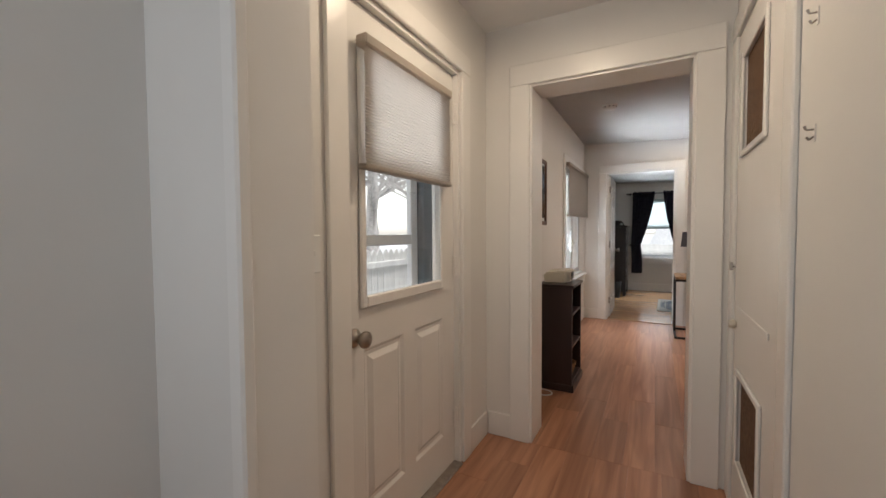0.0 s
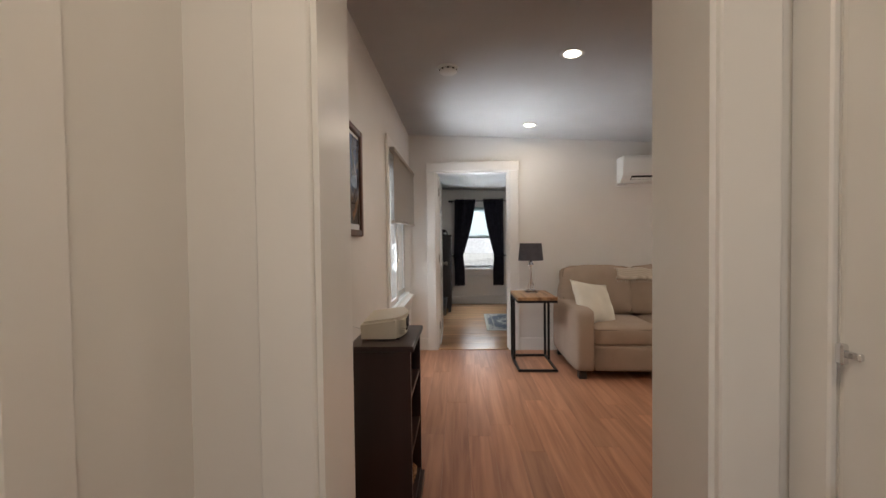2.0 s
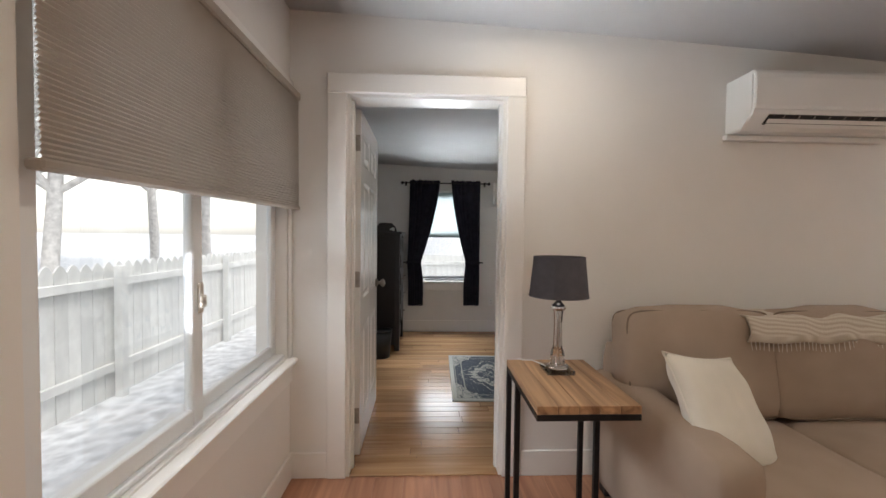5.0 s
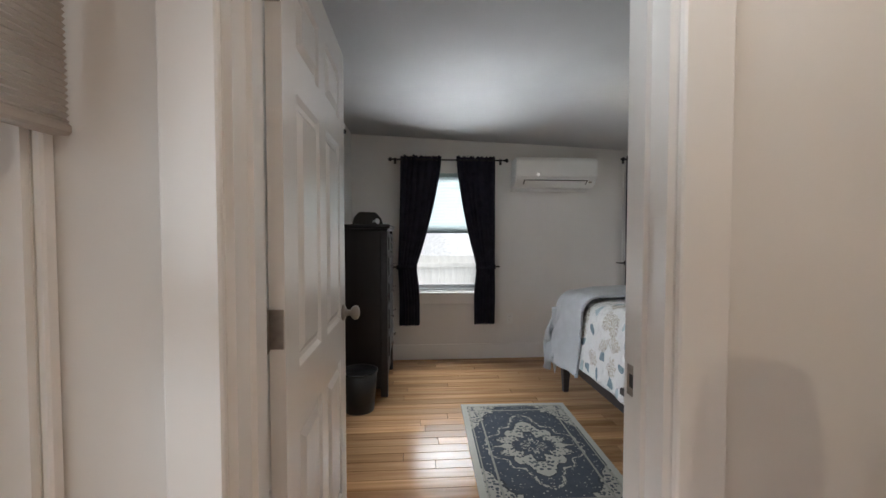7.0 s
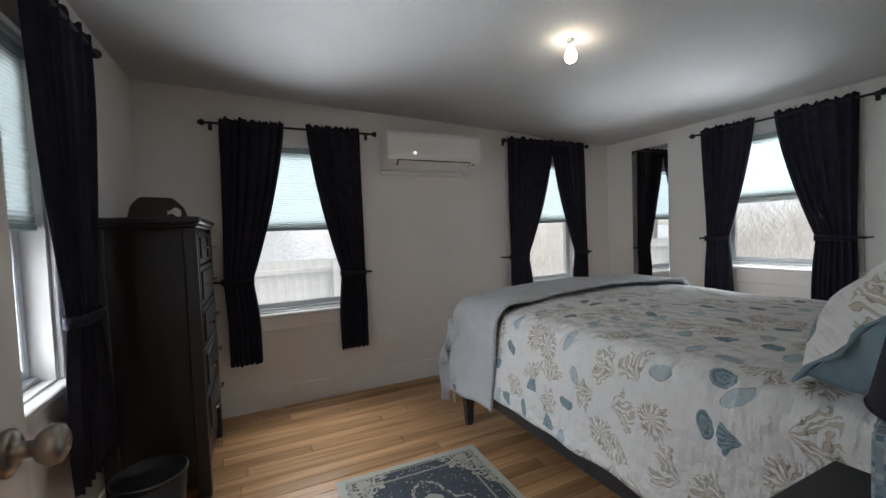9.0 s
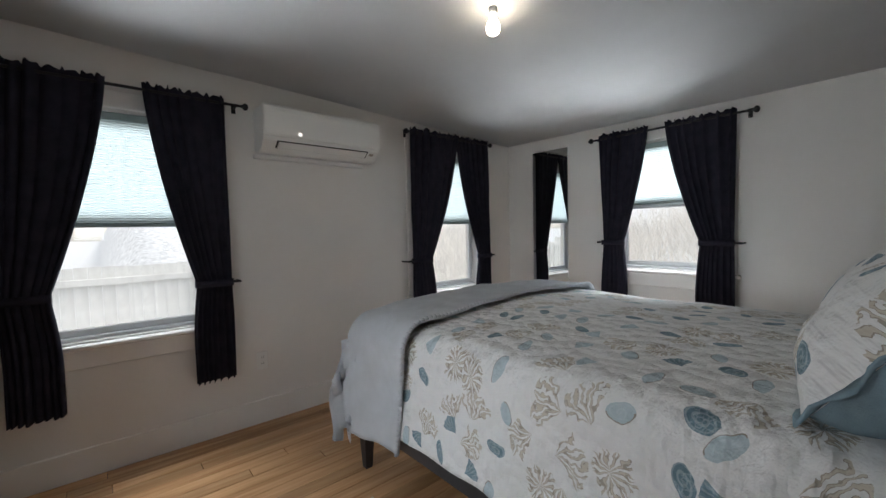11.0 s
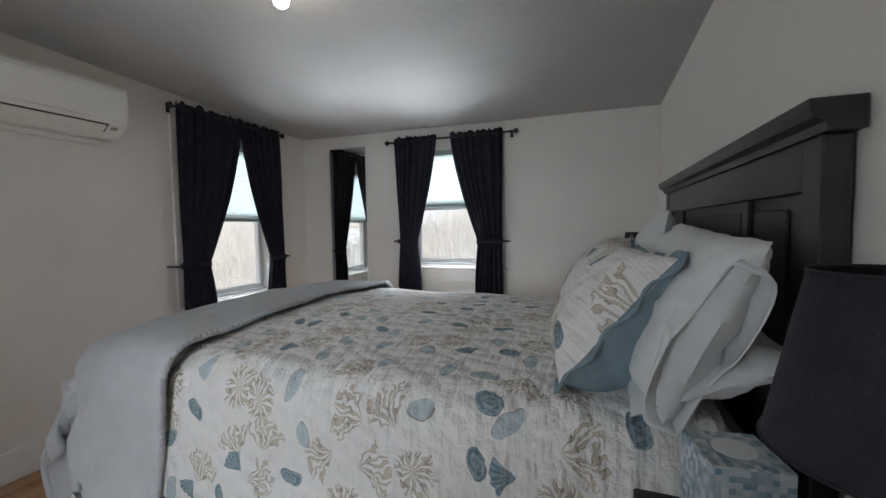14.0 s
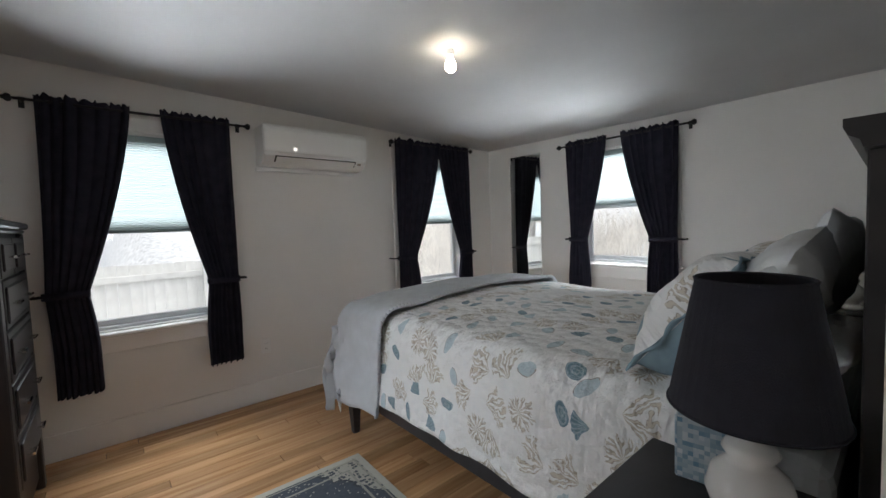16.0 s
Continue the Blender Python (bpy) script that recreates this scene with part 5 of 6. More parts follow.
DC = "dark navy curtains on a black rod, tied back at both sides"
curtains(pose(0.21, YN, 0), -0.57, 0.585, 2.01, (-0.47, -0.07, -0.50, -0.32), (0.475, 0.078, 0.468, 0.289), 0.95, 0.37, DC)
curtains(pose(2.51, YN, 0), -0.515, 0.48, 2.04, (-0.485, 0.05, -0.475, -0.274), (0.462, 0.03, 0.472, 0.30), 0.98, 0.42, DC)
curtains(pose(XE, 7.66, 0, 0, 0, -90), -0.56, 0.565, 1.955, (-0.485, -0.10, -0.455, -0.285), (0.463, 0.015, 0.45, 0.256), 1.10, 0.36, DC)
curtains(pose(XW, 7.60, 0, 0, 0, 90), -0.62, 0.68, 2.06, (-0.58, -0.06, -0.54, -0.28), (0.62, 0.06, 0.50, 0.21), 0.97, 0.38, DC)

# Wall mirror in the corner
mi = thing("wall_mirror", pose(XE, 8.68, 0, 0, 0, -90), "tall narrow frameless wall mirror in the corner", "mirror")
part("glass", bx(-0.195, 0.195, -0.016, -0.003, 0.52, 1.965, 0.002), M_MIRROR, mi, "mirror glass")
part("backing", bx(-0.19, 0.19, -0.0028, -0.0005, 0.525, 1.96), M_TRIM, mi)

# Bare bulb on the ceiling
zb = bed_ceiling(1.42, 7.64)
bl = thing("ceiling_lamp", pose(1.42, 7.64, zb + 0.012), "bare lit bulb in a white ceiling holder", "ceiling lamp")
part("canopy", lathe([(0, -0.014), (0.045, -0.014), (0.056, -0.008), (0.058, 0.0), (0, 0.0)], 28), M_PLASTIC, bl, "", True)
part("socket", lathe([(0.019, -0.014), (0.019, -0.042), (0.015, -0.045), (0, -0.045)], 18), M_PLASTIC, bl, "", True)
part("bulb", lathe([(0.0, -0.045), (0.013, -0.045), (0.015, -0.06), (0.026, -0.082), (0.03, -0.1), (0.026, -0.118), (0.014, -0.129), (0.0, -0.132)], 20), glow("warm_bulb", (1.0, 0.87, 0.68), 45.0), bl, "glowing bulb", True)

# Tall chest of drawers beside the west wall, drawers towards the bed
ch = thing("chest_of_drawers", pose(XW + 0.016, 8.25, 0), "tall espresso chest of drawers with chrome pulls", "chest of drawers")
CD, CW, CH = 0.40, 0.70, 1.35
part("body", bx(0, CD - 0.02, 0.02, CW - 0.02, 0.06, CH - 0.034, 0.003), M_ESPRESSO, ch)
part("top_board", bx(-0.005, CD + 0.02, -0.006, CW + 0.006, CH - 0.032, CH, 0.008), M_ESPRESSO, ch)
part("moulding", bx(0.0, CD + 0.006, 0.006, CW - 0.006, CH - 0.05, CH - 0.0325, 0.006), M_ESPRESSO, ch)
for y in (0.0, CW - 0.06):
    for x in (0.0, CD - 0.055):
        part("post", bx(x, x + 0.055, y, y + 0.06, 0, CH - 0.051, 0.005), M_ESPRESSO, ch)
z = 1.285
for h, two in ((0.17, True), (0.205, False), (0.205, False), (0.22, False), (0.22, False)):
    z -= h
    for a, b in (((0.065, 0.345), (0.355, 0.635)) if two else ((0.065, 0.635),)):
        d = part("drawer_front", bx(CD - 0.02, CD + 0.002, a, b, z + 0.006, z + h - 0.006, 0.003), M_ESPRESSO, ch)
        part("drawer_field", bx(CD + 0.002, CD + 0.010, a + 0.025, b - 0.025, z + 0.03, z + h - 0.03, 0.006), M_ESPRESSO, d)
        for yy in ((a + b) / 2,) if two else (a + 0.13, b - 0.13):
            hb = tube((CD + 0.03, yy - 0.035, z + h / 2), (CD + 0.03, yy + 0.035, z + h / 2), 0.006, n=10)
            for e in (-0.028, 0.028):
                tube((CD + 0.008, yy + e, z + h / 2), (CD + 0.03, yy + e, z + h / 2), 0.004, n=8, bm=hb)
            part("handle", hb, M_CHROME, d, "chrome bar handle")

# Tissue box and tray on the chest
tb = thing("tissue_box", pose(-0.50, 8.42, CH, 0, 0, 12), "black tissue box cover with a white tissue", "tissue box")
bm = bmesh.new()
prof = [(-0.12, 0), (0.12, 0), (0.105, 0.05), (0.06, 0.098), (-0.07, 0.1), (-0.105, 0.06)]
ends = [[bm.verts.new((x, y, z)) for x, z in prof] for y in (-0.06, 0.06)]
for k in range(len(prof)):
    bm.faces.new((ends[0][k], ends[0][(k + 1) % 6], ends[1][(k + 1) % 6], ends[1][k]))
bm.faces.new(ends[0]), bm.faces.new(ends[1][::-1])
bmesh.ops.bevel(bm, geom=bm.edges[:], offset=0.006, segments=2, affect="EDGES")
part("cover", bm, M_BIN, tb)
part("tissue", sheet(10, 8, lambda u, v: (0.035 + 0.08 * u, -0.064 - 0.012 * math.sin(u * 5), 0.012 + 0.03 * v + 0.008 * math.sin(u * 9 + v * 4))), M_PILLOW, tb, "white tissue")
ct = thing("trinket_tray", pose(-0.42, 8.62, CH), "small pale trinket dish", "dish")
part("dish", lathe([(0, 0.0), (0.05, 0.0), (0.072, 0.018), (0.07, 0.02), (0.048, 0.004), (0, 0.004)], 24), M_PILLOW, ct, "", True)

# Waste bin
wb = thing("waste_bin", pose(-0.52, 8.05, 0), "round black plastic waste bin beside the chest", "waste bin")
part("bucket", lathe([(0.0, 0.0), (0.105, 0.0), (0.13, 0.28), (0.126, 0.28), (0.102, 0.006), (0.0, 0.006)], 32), M_BIN, wb, "", True)
part("rim", lathe([(0.128, 0.276), (0.136, 0.28), (0.134, 0.29), (0.125, 0.288), (0.1265, 0.277)], 32), M_BIN, wb, "", True)

# Hooks and a wire rack behind the open door
hr = thing("wire_rack", pose(XW + 0.002, 6.55, 0, 0, 0, 90), "black wire hook rack behind the door", "hook rack")
bm = bmesh.new()
for z in (1.45, 1.62, 1.78, 1.9):
    tube((-0.2, -0.012, z), (0.2, -0.012, z), 0.004, n=6, bm=bm)
for x in (-0.2, 0.0, 0.2):
    tube((x, -0.008, 1.42), (x, -0.008, 1.93), 0.004, n=6, bm=bm)
part("wires", bm, M_BLACK, hr)
for k in range(5):
    x = -0.16 + 0.08 * k
    bm = tube((x, -0.012, 1.62), (x, -0.05, 1.6), 0.004, n=6)
    tube((x, -0.05, 1.6), (x, -0.062, 1.635), 0.004, n=6, bm=bm)
    part("hook", bm, M_BLACK, hr)


# Patterned rug
def rug_mat():
    m = bpy.data.materials.new("navy_ivory_medallion")
    m.use_nodes = True
    nt, b = m.node_tree, m.node_tree.nodes["Principled BSDF"]
    b.inputs["Roughness"].default_value = 0.95
    L = nt.links.new

    def math_node(op, a, c=None, k=None):
        n = nt.nodes.new("ShaderNodeMath")
        n.operation = op
        for i, q in enumerate((a, c, k)):
            if q is None:
                continue
            if isinstance(q, (int, float)):
                n.inputs[i].default_value = q
            else:
                L(q, n.inputs[i])
        return n.outputs[0]

    co, sep = nt.nodes.new("ShaderNodeTexCoord"), nt.nodes.new("ShaderNodeSeparateXYZ")
    L(co.outputs["Object"], sep.inputs[0])
    ax, ay = math_node("ABSOLUTE", sep.outputs[0]), math_node("ABSOLUTE", sep.outputs[1])
    comb = nt.nodes.new("ShaderNodeCombineXYZ")
    L(ax, comb.inputs[0]), L(ay, comb.inputs[1])
    nz = nt.nodes.new("ShaderNodeTexNoise")
    nz.inputs["Scale"].default_value, nz.inputs["Detail"].default_value, nz.inputs["Distortion"].default_value = 9.0, 2.0, 0.8
    L(comb.outputs[0], nz.inputs[0])
    wig = math_node("MULTIPLY", math_node("SUBTRACT", nz.outputs[0], 0.5), 0.16)
    vo = nt.nodes.new("ShaderNodeTexVoronoi")
    vo.inputs["Scale"].default_value, vo.inputs["Randomness"].default_value = 46.0, 0.8
    L(comb.outputs[0], vo.inputs["Vector"])

    def between(v, lo, hi):
        return math_node("MULTIPLY", math_node("GREATER_THAN", v, lo), math_node("LESS_THAN", v, hi))

    lobe = math_node("MULTIPLY", math_node("SINE", math_node("MULTIPLY", math_node("ARCTAN2", ay, ax), 12.0)), 0.028)
    med = math_node("ADD", math_node("ADD", math_node("MULTIPLY", ax, 1.25), ay), math_node("ADD", lobe, wig))
    corner = math_node("ADD", math_node("ADD", math_node("MULTIPLY", ax, 1.45), ay), wig)
    ivory = math_node("MAXIMUM", between(med, 0.17, 0.305), math_node("GREATER_THAN", corner, 0.715))
    ivory = math_node("MAXIMUM", ivory, between(med, 0.385, 0.41))
    ivory = math_node("MAXIMUM", ivory, between(med, 0.05, 0.075))
    speck = math_node("LESS_THAN", vo.outputs["Distance"], 0.42)
    fleck = math_node("LESS_THAN", vo.outputs["Distance"], 0.24)
    seam = math_node("MAXIMUM", between(med, 0.155, 0.17), math_node("MAXIMUM", between(med, 0.305, 0.318), between(corner, 0.70, 0.715)))

    def blend(f, a, c):
        n = nt.nodes.new("ShaderNodeMix")
        n.data_type = "RGBA"
        L(f, n.inputs["Factor"])
        for key, q in (("A", a), ("B", c)):
            if isinstance(q, tuple):
                n.inputs[key].default_value = (*q, 1)
            else:
                L(q, n.inputs[key])
        return n.outputs["Result"]

    navy = blend(fleck, blend(nz.outputs[0], (0.022, 0.028, 0.045), (0.05, 0.065, 0.09)), (0.34, 0.34, 0.31))
    cream = blend(speck, (0.40, 0.375, 0.325), (0.05, 0.06, 0.075))
    pattern = blend(seam, blend(ivory, navy, cream), (0.02, 0.024, 0.036))
    edge = math_node("MINIMUM", math_node("SUBTRACT", 0.385, ax), math_node("SUBTRACT", 0.60, ay))
    outer = math_node("LESS_THAN", edge, 0.038)
    line1 = math_node("COMPARE", edge, 0.118, 0.006)
    line2 = math_node("COMPARE", edge, 0.05, 0.004)
    wear = nt.nodes.new("ShaderNodeTexNoise")
    wear.inputs["Scale"].default_value, wear.inputs["Detail"].default_value = 60.0, 3
    L(co.outputs["Object"], wear.inputs[0])
    mx1, mx2, mx3 = (nt.nodes.new("ShaderNodeMix") for _ in range(3))
    for q in (mx1, mx2, mx3):
        q.data_type = "RGBA"
    L(pattern, mx1.inputs["A"]), L(math_node("MAXIMUM", line1, line2), mx1.inputs["Factor"])
    mx1.inputs["B"].default_value = (0.30, 0.29, 0.25, 1)
    L(mx1.outputs["Result"], mx2.inputs["A"]), L(outer, mx2.inputs["Factor"])
    mx2.inputs["B"].default_value = (0.47, 0.455, 0.40, 1)
    L(mx2.outputs["Result"], mx3.inputs["A"])
    L(math_node("MULTIPLY", wear.outputs[0], 0.22), mx3.inputs["Factor"])
    mx3.inputs["B"].default_value = (0.2, 0.2, 0.19, 1)
    L(mx3.outputs["Result"], b.inputs["Base Color"])
    bp = nt.nodes.new("ShaderNodeBump")
    bp.inputs["Strength"].default_value, bp.inputs["Distance"].default_value = 0.5, 0.003
    L(wear.outputs[0], bp.inputs["Height"]), L(bp.outputs[0], b.inputs["Normal"])
    return m


rg = tagged(new("rug", mesh_of(bx(-0.385, 0.385, -0.60, 0.60, 0.0, 0.008, 0.003), "rug")), "navy and ivory medallion rug on the pine floor", "rug")
rg.data.materials.append(rug_mat())
rg.matrix_world = pose(0.59, 7.455, 0.001, 0, 0, -1.5)


# Bed
def quilt_mat():
    """Quilted cotton with blue shells and tan corals, in the cloth's own coordinates."""
    m = bpy.data.materials.new("shell_print_quilt")
    m.use_nodes = True
    nt, b = m.node_tree, m.node_tree.nodes["Principled BSDF"]
    b.inputs["Roughness"].default_value = 0.9
    L = nt.links.new

    def mn(op, a, c=None, k=None):
        n = nt.nodes.new("ShaderNodeMath")
        n.operation = op
        for i, q in enumerate((a, c, k)):
            if q is None:
                continue
            if isinstance(q, (int, float)):
                n.inputs[i].default_value = q
            else:
                L(q, n.inputs[i])
        return n.outputs[0]

    def mix(f, a, c):
        n = nt.nodes.new("ShaderNodeMix")
        n.data_type = "RGBA"
        L(f, n.inputs["Factor"])
        for key, q in (("A", a), ("B", c)):
            if isinstance(q, tuple):
                n.inputs[key].default_value = (*q, 1)
            else:
                L(q, n.inputs[key])
        return n.outputs["Result"]

    raw = nt.nodes.new("ShaderNodeTexCoord").outputs["UV"]
    warp = nt.nodes.new("ShaderNodeTexNoise")
    warp.inputs["Scale"].default_value, warp.inputs["Detail"].default_value = 13.0, 2.5
    L(raw, warp.inputs[0])
    wsub, wsc, wadd = (nt.nodes.new("ShaderNodeVectorMath") for _ in range(3))
    wsub.operation, wsc.operation, wadd.operation = "SUBTRACT", "SCALE", "ADD"
    L(warp.outputs["Color"], wsub.inputs[0])
    wsub.inputs[1].default_value = (0.5, 0.5, 0.5)
    L(wsub.outputs[0], wsc.inputs[0])
    wsc.inputs["Scale"].default_value = 0.035
    L(raw, wadd.inputs[0]), L(wsc.outputs[0], wadd.inputs[1])
    uv = wadd.outputs[0]

    def motif(scale, offset, seed):
        """Distance and angle from the middle of scattered motifs, and a random number for each."""
        ad = nt.nodes.new("ShaderNodeVectorMath")
        ad.operation = "ADD"
        L(uv, ad.inputs[0])
        ad.inputs[1].default_value = offset
        sc = nt.nodes.new("ShaderNodeVectorMath")
        sc.operation = "SCALE"
        L(ad.outputs[0], sc.inputs[0])
        sc.inputs["Scale"].default_value = scale
        vo = nt.nodes.new("ShaderNodeTexVoronoi")
        vo.voronoi_dimensions = "2D"
        vo.inputs["Scale"].default_value, vo.inputs["Randomness"].default_value = 1.0, 0.75
        L(sc.outputs[0], vo.inputs["Vector"])
        sb = nt.nodes.new("ShaderNodeVectorMath")
        sb.operation = "SUBTRACT"
        L(sc.outputs[0], sb.inputs[0]), L(vo.outputs["Position"], sb.inputs[1])
        cs = nt.nodes.new("ShaderNodeSeparateColor")
        L(vo.outputs["Color"], cs.inputs[0])
        ro = nt.nodes.new("ShaderNodeVectorRotate")
        ro.rotation_type = "Z_AXIS"
        L(sb.outputs[0], ro.inputs["Vector"]), L(mn("MULTIPLY", cs.outputs[1], 6.28), ro.inputs["Angle"])
        sp = nt.nodes.new("ShaderNodeSeparateXYZ")
        L(ro.outputs[0], sp.inputs[0])
        return sp.outputs[0], sp.outputs[1], cs.outputs[0], cs.outputs[2]

    wob = nt.nodes.new("ShaderNodeTexNoise")
    wob.inputs["Scale"].default_value, wob.inputs["Detail"].default_value = 22.0, 3
    L(uv, wob.inputs[0])
    wv = mn("SUBTRACT", wob.outputs[0], 0.5)
    x, y, kind, var = motif(7.5, (0.3, 0.7, 0), 1)
    d = mn("SQRT", mn("ADD", mn("MULTIPLY", x, x), mn("MULTIPLY", y, y)))

    def both(*masks):
        out = masks[0]
        for q in masks[1:]:
            out = mn("MULTIPLY", out, q)
        return out

    # tan corals: rays that fork outwards, fans and full rounds
    is_fan = mn("GREATER_THAN", var, 0.25)
    yo = mn("ADD", y, mn("MULTIPLY", is_fan, 0.36))
    r = mn("SQRT", mn("ADD", mn("MULTIPLY", x, x), mn("MULTIPLY", yo, yo)))
    th = mn("ADD", mn("ARCTAN2", x, yo), mn("MULTIPLY", wv, 1.25))
    n1, n2 = mn("SINE", mn("MULTIPLY", th, 11.0)), mn("SINE", mn("ADD", mn("MULTIPLY", th, 22.0), 1.2))
    fork = mn("MINIMUM", mn("MAXIMUM", mn("MULTIPLY", mn("SUBTRACT", r, 0.22), 5.0), 0.0), 1.0)
    ray = mn("ADD", mn("MULTIPLY", n1, mn("SUBTRACT", 1.0, fork)), mn("MULTIPLY", n2, fork))
    reach = mn("ADD", mn("ADD", 0.43, mn("MULTIPLY", is_fan, 0.33)), mn("ADD", mn("MULTIPLY", wv, 0.45), mn("MULTIPLY", n1, 0.05)))
    spread = mn("LESS_THAN", mn("ABSOLUTE", th), mn("SUBTRACT", 3.3, mn("MULTIPLY", is_fan, 2.3)))
    is_coral = mn("LESS_THAN", kind, 0.44)
    coral = both(is_coral, spread, mn("LESS_THAN", r, reach), mn("GREATER_THAN", ray, 0.0))
    shadow_side = both(coral, mn("LESS_THAN", ray, 0.5))
    # shells: ribbed scallops and coiled ovals, dark blue or washed out
    ys = mn("ADD", y, 0.24)
    rs, ts = mn("SQRT", mn("ADD", mn("MULTIPLY", x, x), mn("MULTIPLY", ys, ys))), mn("ARCTAN2", x, ys)
    scallop = both(mn("LESS_THAN", mn("ADD", rs, mn("MULTIPLY", wv, 0.08)), mn("ADD", 0.46, mn("MULTIPLY", mn("SINE", mn("MULTIPLY", ts, 17.0)), 0.015))), mn("LESS_THAN", mn("ABSOLUTE", ts), 0.72))
    ex = mn("MULTIPLY", x, mn("ADD", 1.1, mn("MULTIPLY", var, 1.1)))
    de = mn("SQRT", mn("ADD", mn("MULTIPLY", ex, ex), mn("MULTIPLY", y, y)))
    size = mn("ADD", 0.23, mn("MULTIPLY", var, 0.12))
    oval = mn("LESS_THAN", mn("ADD", de, mn("MULTIPLY", wv, 0.16)), size)
    use_oval = mn("GREATER_THAN", var, 0.38)
    shell_shape = mn("ADD", both(use_oval, oval), both(mn("SUBTRACT", 1.0, use_oval), scallop))
    is_shell = mn("GREATER_THAN", kind, 0.47)
    shell = both(is_shell, shell_shape)
    coil = mn("SINE", mn("ADD", mn("MULTIPLY", de, 46.0), mn("ADD", mn("ARCTAN2", y, x), mn("MULTIPLY", wv, 5.0))))
    fanrib = mn("SINE", mn("ADD", mn("MULTIPLY", ts, 24.0), mn("MULTIPLY", wv, 2.0)))
    ribs = mn("ADD", both(use_oval, coil), both(mn("SUBTRACT", 1.0, use_oval), fanrib))
    dark_kind = mn("GREATER_THAN", kind, 0.72)
    net = nt.nodes.new("ShaderNodeTexVoronoi")
    net.voronoi_dimensions, net.feature = "2D", "DISTANCE_TO_EDGE"
    net.inputs["Scale"].default_value = 85.0
    L(raw, net.inputs["Vector"])
    vein = both(mn("LESS_THAN", net.outputs["Distance"], 0.10), mn("GREATER_THAN", wob.outputs[0], 0.45))
    outline = both(shell, mn("GREATER_THAN", mn("ADD", de, mn("MULTIPLY", wv, 0.16)), mn("SUBTRACT", size, 0.03)), mn("GREATER_THAN", x, 0.02), use_oval)
    base = (0.80, 0.79, 0.775)
    washed = mix(mn("MULTIPLY", mn("GREATER_THAN", wob.outputs[0], 0.56), 0.2), base, (0.73, 0.75, 0.755))
    tan = mix(mn("MULTIPLY", wob.outputs[0], 0.6), (0.57, 0.51, 0.42), (0.68, 0.63, 0.55))
    c1 = mix(coral, washed, mix(shadow_side, tan, (0.39, 0.345, 0.29)))
    pale = mix(mn("MULTIPLY", mn("GREATER_THAN", ribs, 0.6), 0.35), (0.47, 0.56, 0.59), (0.60, 0.66, 0.68))
    pale = mix(outline, pale, (0.34, 0.30, 0.26))
    deep = mix(mn("MULTIPLY", mn("GREATER_THAN", ribs, 0.45), 0.6), (0.15, 0.235, 0.285), (0.40, 0.47, 0.50))
    deep = mix(mn("MULTIPLY", vein, 0.45), deep, (0.46, 0.53, 0.56))
    c2 = mix(shell, c1, mix(dark_kind, pale, deep))
    L(c2, b.inputs["Base Color"])
    st = nt.nodes.new("ShaderNodeTexVoronoi")
    st.voronoi_dimensions, st.feature = "2D", "SMOOTH_F1"
    st.inputs["Scale"].default_value, st.inputs["Smoothness"].default_value = 19.0, 0.35
    L(raw, st.inputs["Vector"])
    fine = nt.nodes.new("ShaderNodeTexNoise")
    fine.inputs["Scale"].default_value = 90.0
    L(uv, fine.inputs[0])
    puck, pmap = nt.nodes.new("ShaderNodeTexNoise"), nt.nodes.new("ShaderNodeMapping")
    pmap.inputs["Scale"].default_value = (9.0, 42.0, 1.0)
    L(raw, pmap.inputs[0]), L(pmap.outputs[0], puck.inputs[0])
    puck.inputs["Scale"].default_value, puck.inputs["Detail"].default_value = 1.0, 2.0
    hgt = mn("ADD", mn("MULTIPLY", st.outputs["Distance"], -0.8), mn("ADD", mn("MULTIPLY", fine.outputs[0], 0.25), mn("MULTIPLY", puck.outputs[0], 0.7)))
    bp = nt.nodes.new("ShaderNodeBump")
    bp.inputs["Strength"].default_value, bp.inputs["Distance"].default_value = 1.0, 0.02
    L(hgt, bp.inputs["Height"]), L(bp.outputs[0], b.inputs["Normal"])
    return m


M_QUILT = quilt_mat()


def uv_sheet(nx, ny, f, sx, sy):
    """A grid surface with cloth coordinates in metres."""
    bm = bmesh.new()
    lay = bm.loops.layers.uv.new("UVMap")
    vs = [[bm.verts.new(f(i / nx, j / ny)) for i in range(nx + 1)] for j in range(ny + 1)]
    for j in range(ny):
        for i in range(nx):
            fc = bm.faces.new((vs[j][i], vs[j][i + 1], vs[j + 1][i + 1], vs[j + 1][i]))
            for lp, (a, c) in zip(fc.loops, ((i, j), (i + 1, j), (i + 1, j + 1), (i, j + 1))):
                lp[lay].uv = (a / nx * sx, c / ny * sy)
    return bm


BX0, BX1, BY0, BY1 = 1.11, 2.66, 6.15, 8.28     # mattress
BT = 0.772                                       # top of the bedding


def fold(p, half, r):
    """Along a cloth that lies flat to half, then turns down over a radius r: (outward, drop)."""
    s = abs(p)
    if s <= half - r:
        return s, 0.0
    a = (s - (half - r)) / r
    if a < math.pi / 2:
        return half - r + r * math.sin(a), r * (1 - math.cos(a))
    return half + 0.03 * (a - math.pi / 2) * r / 0.35, r + (s - (half - r) - r * math.pi / 2)


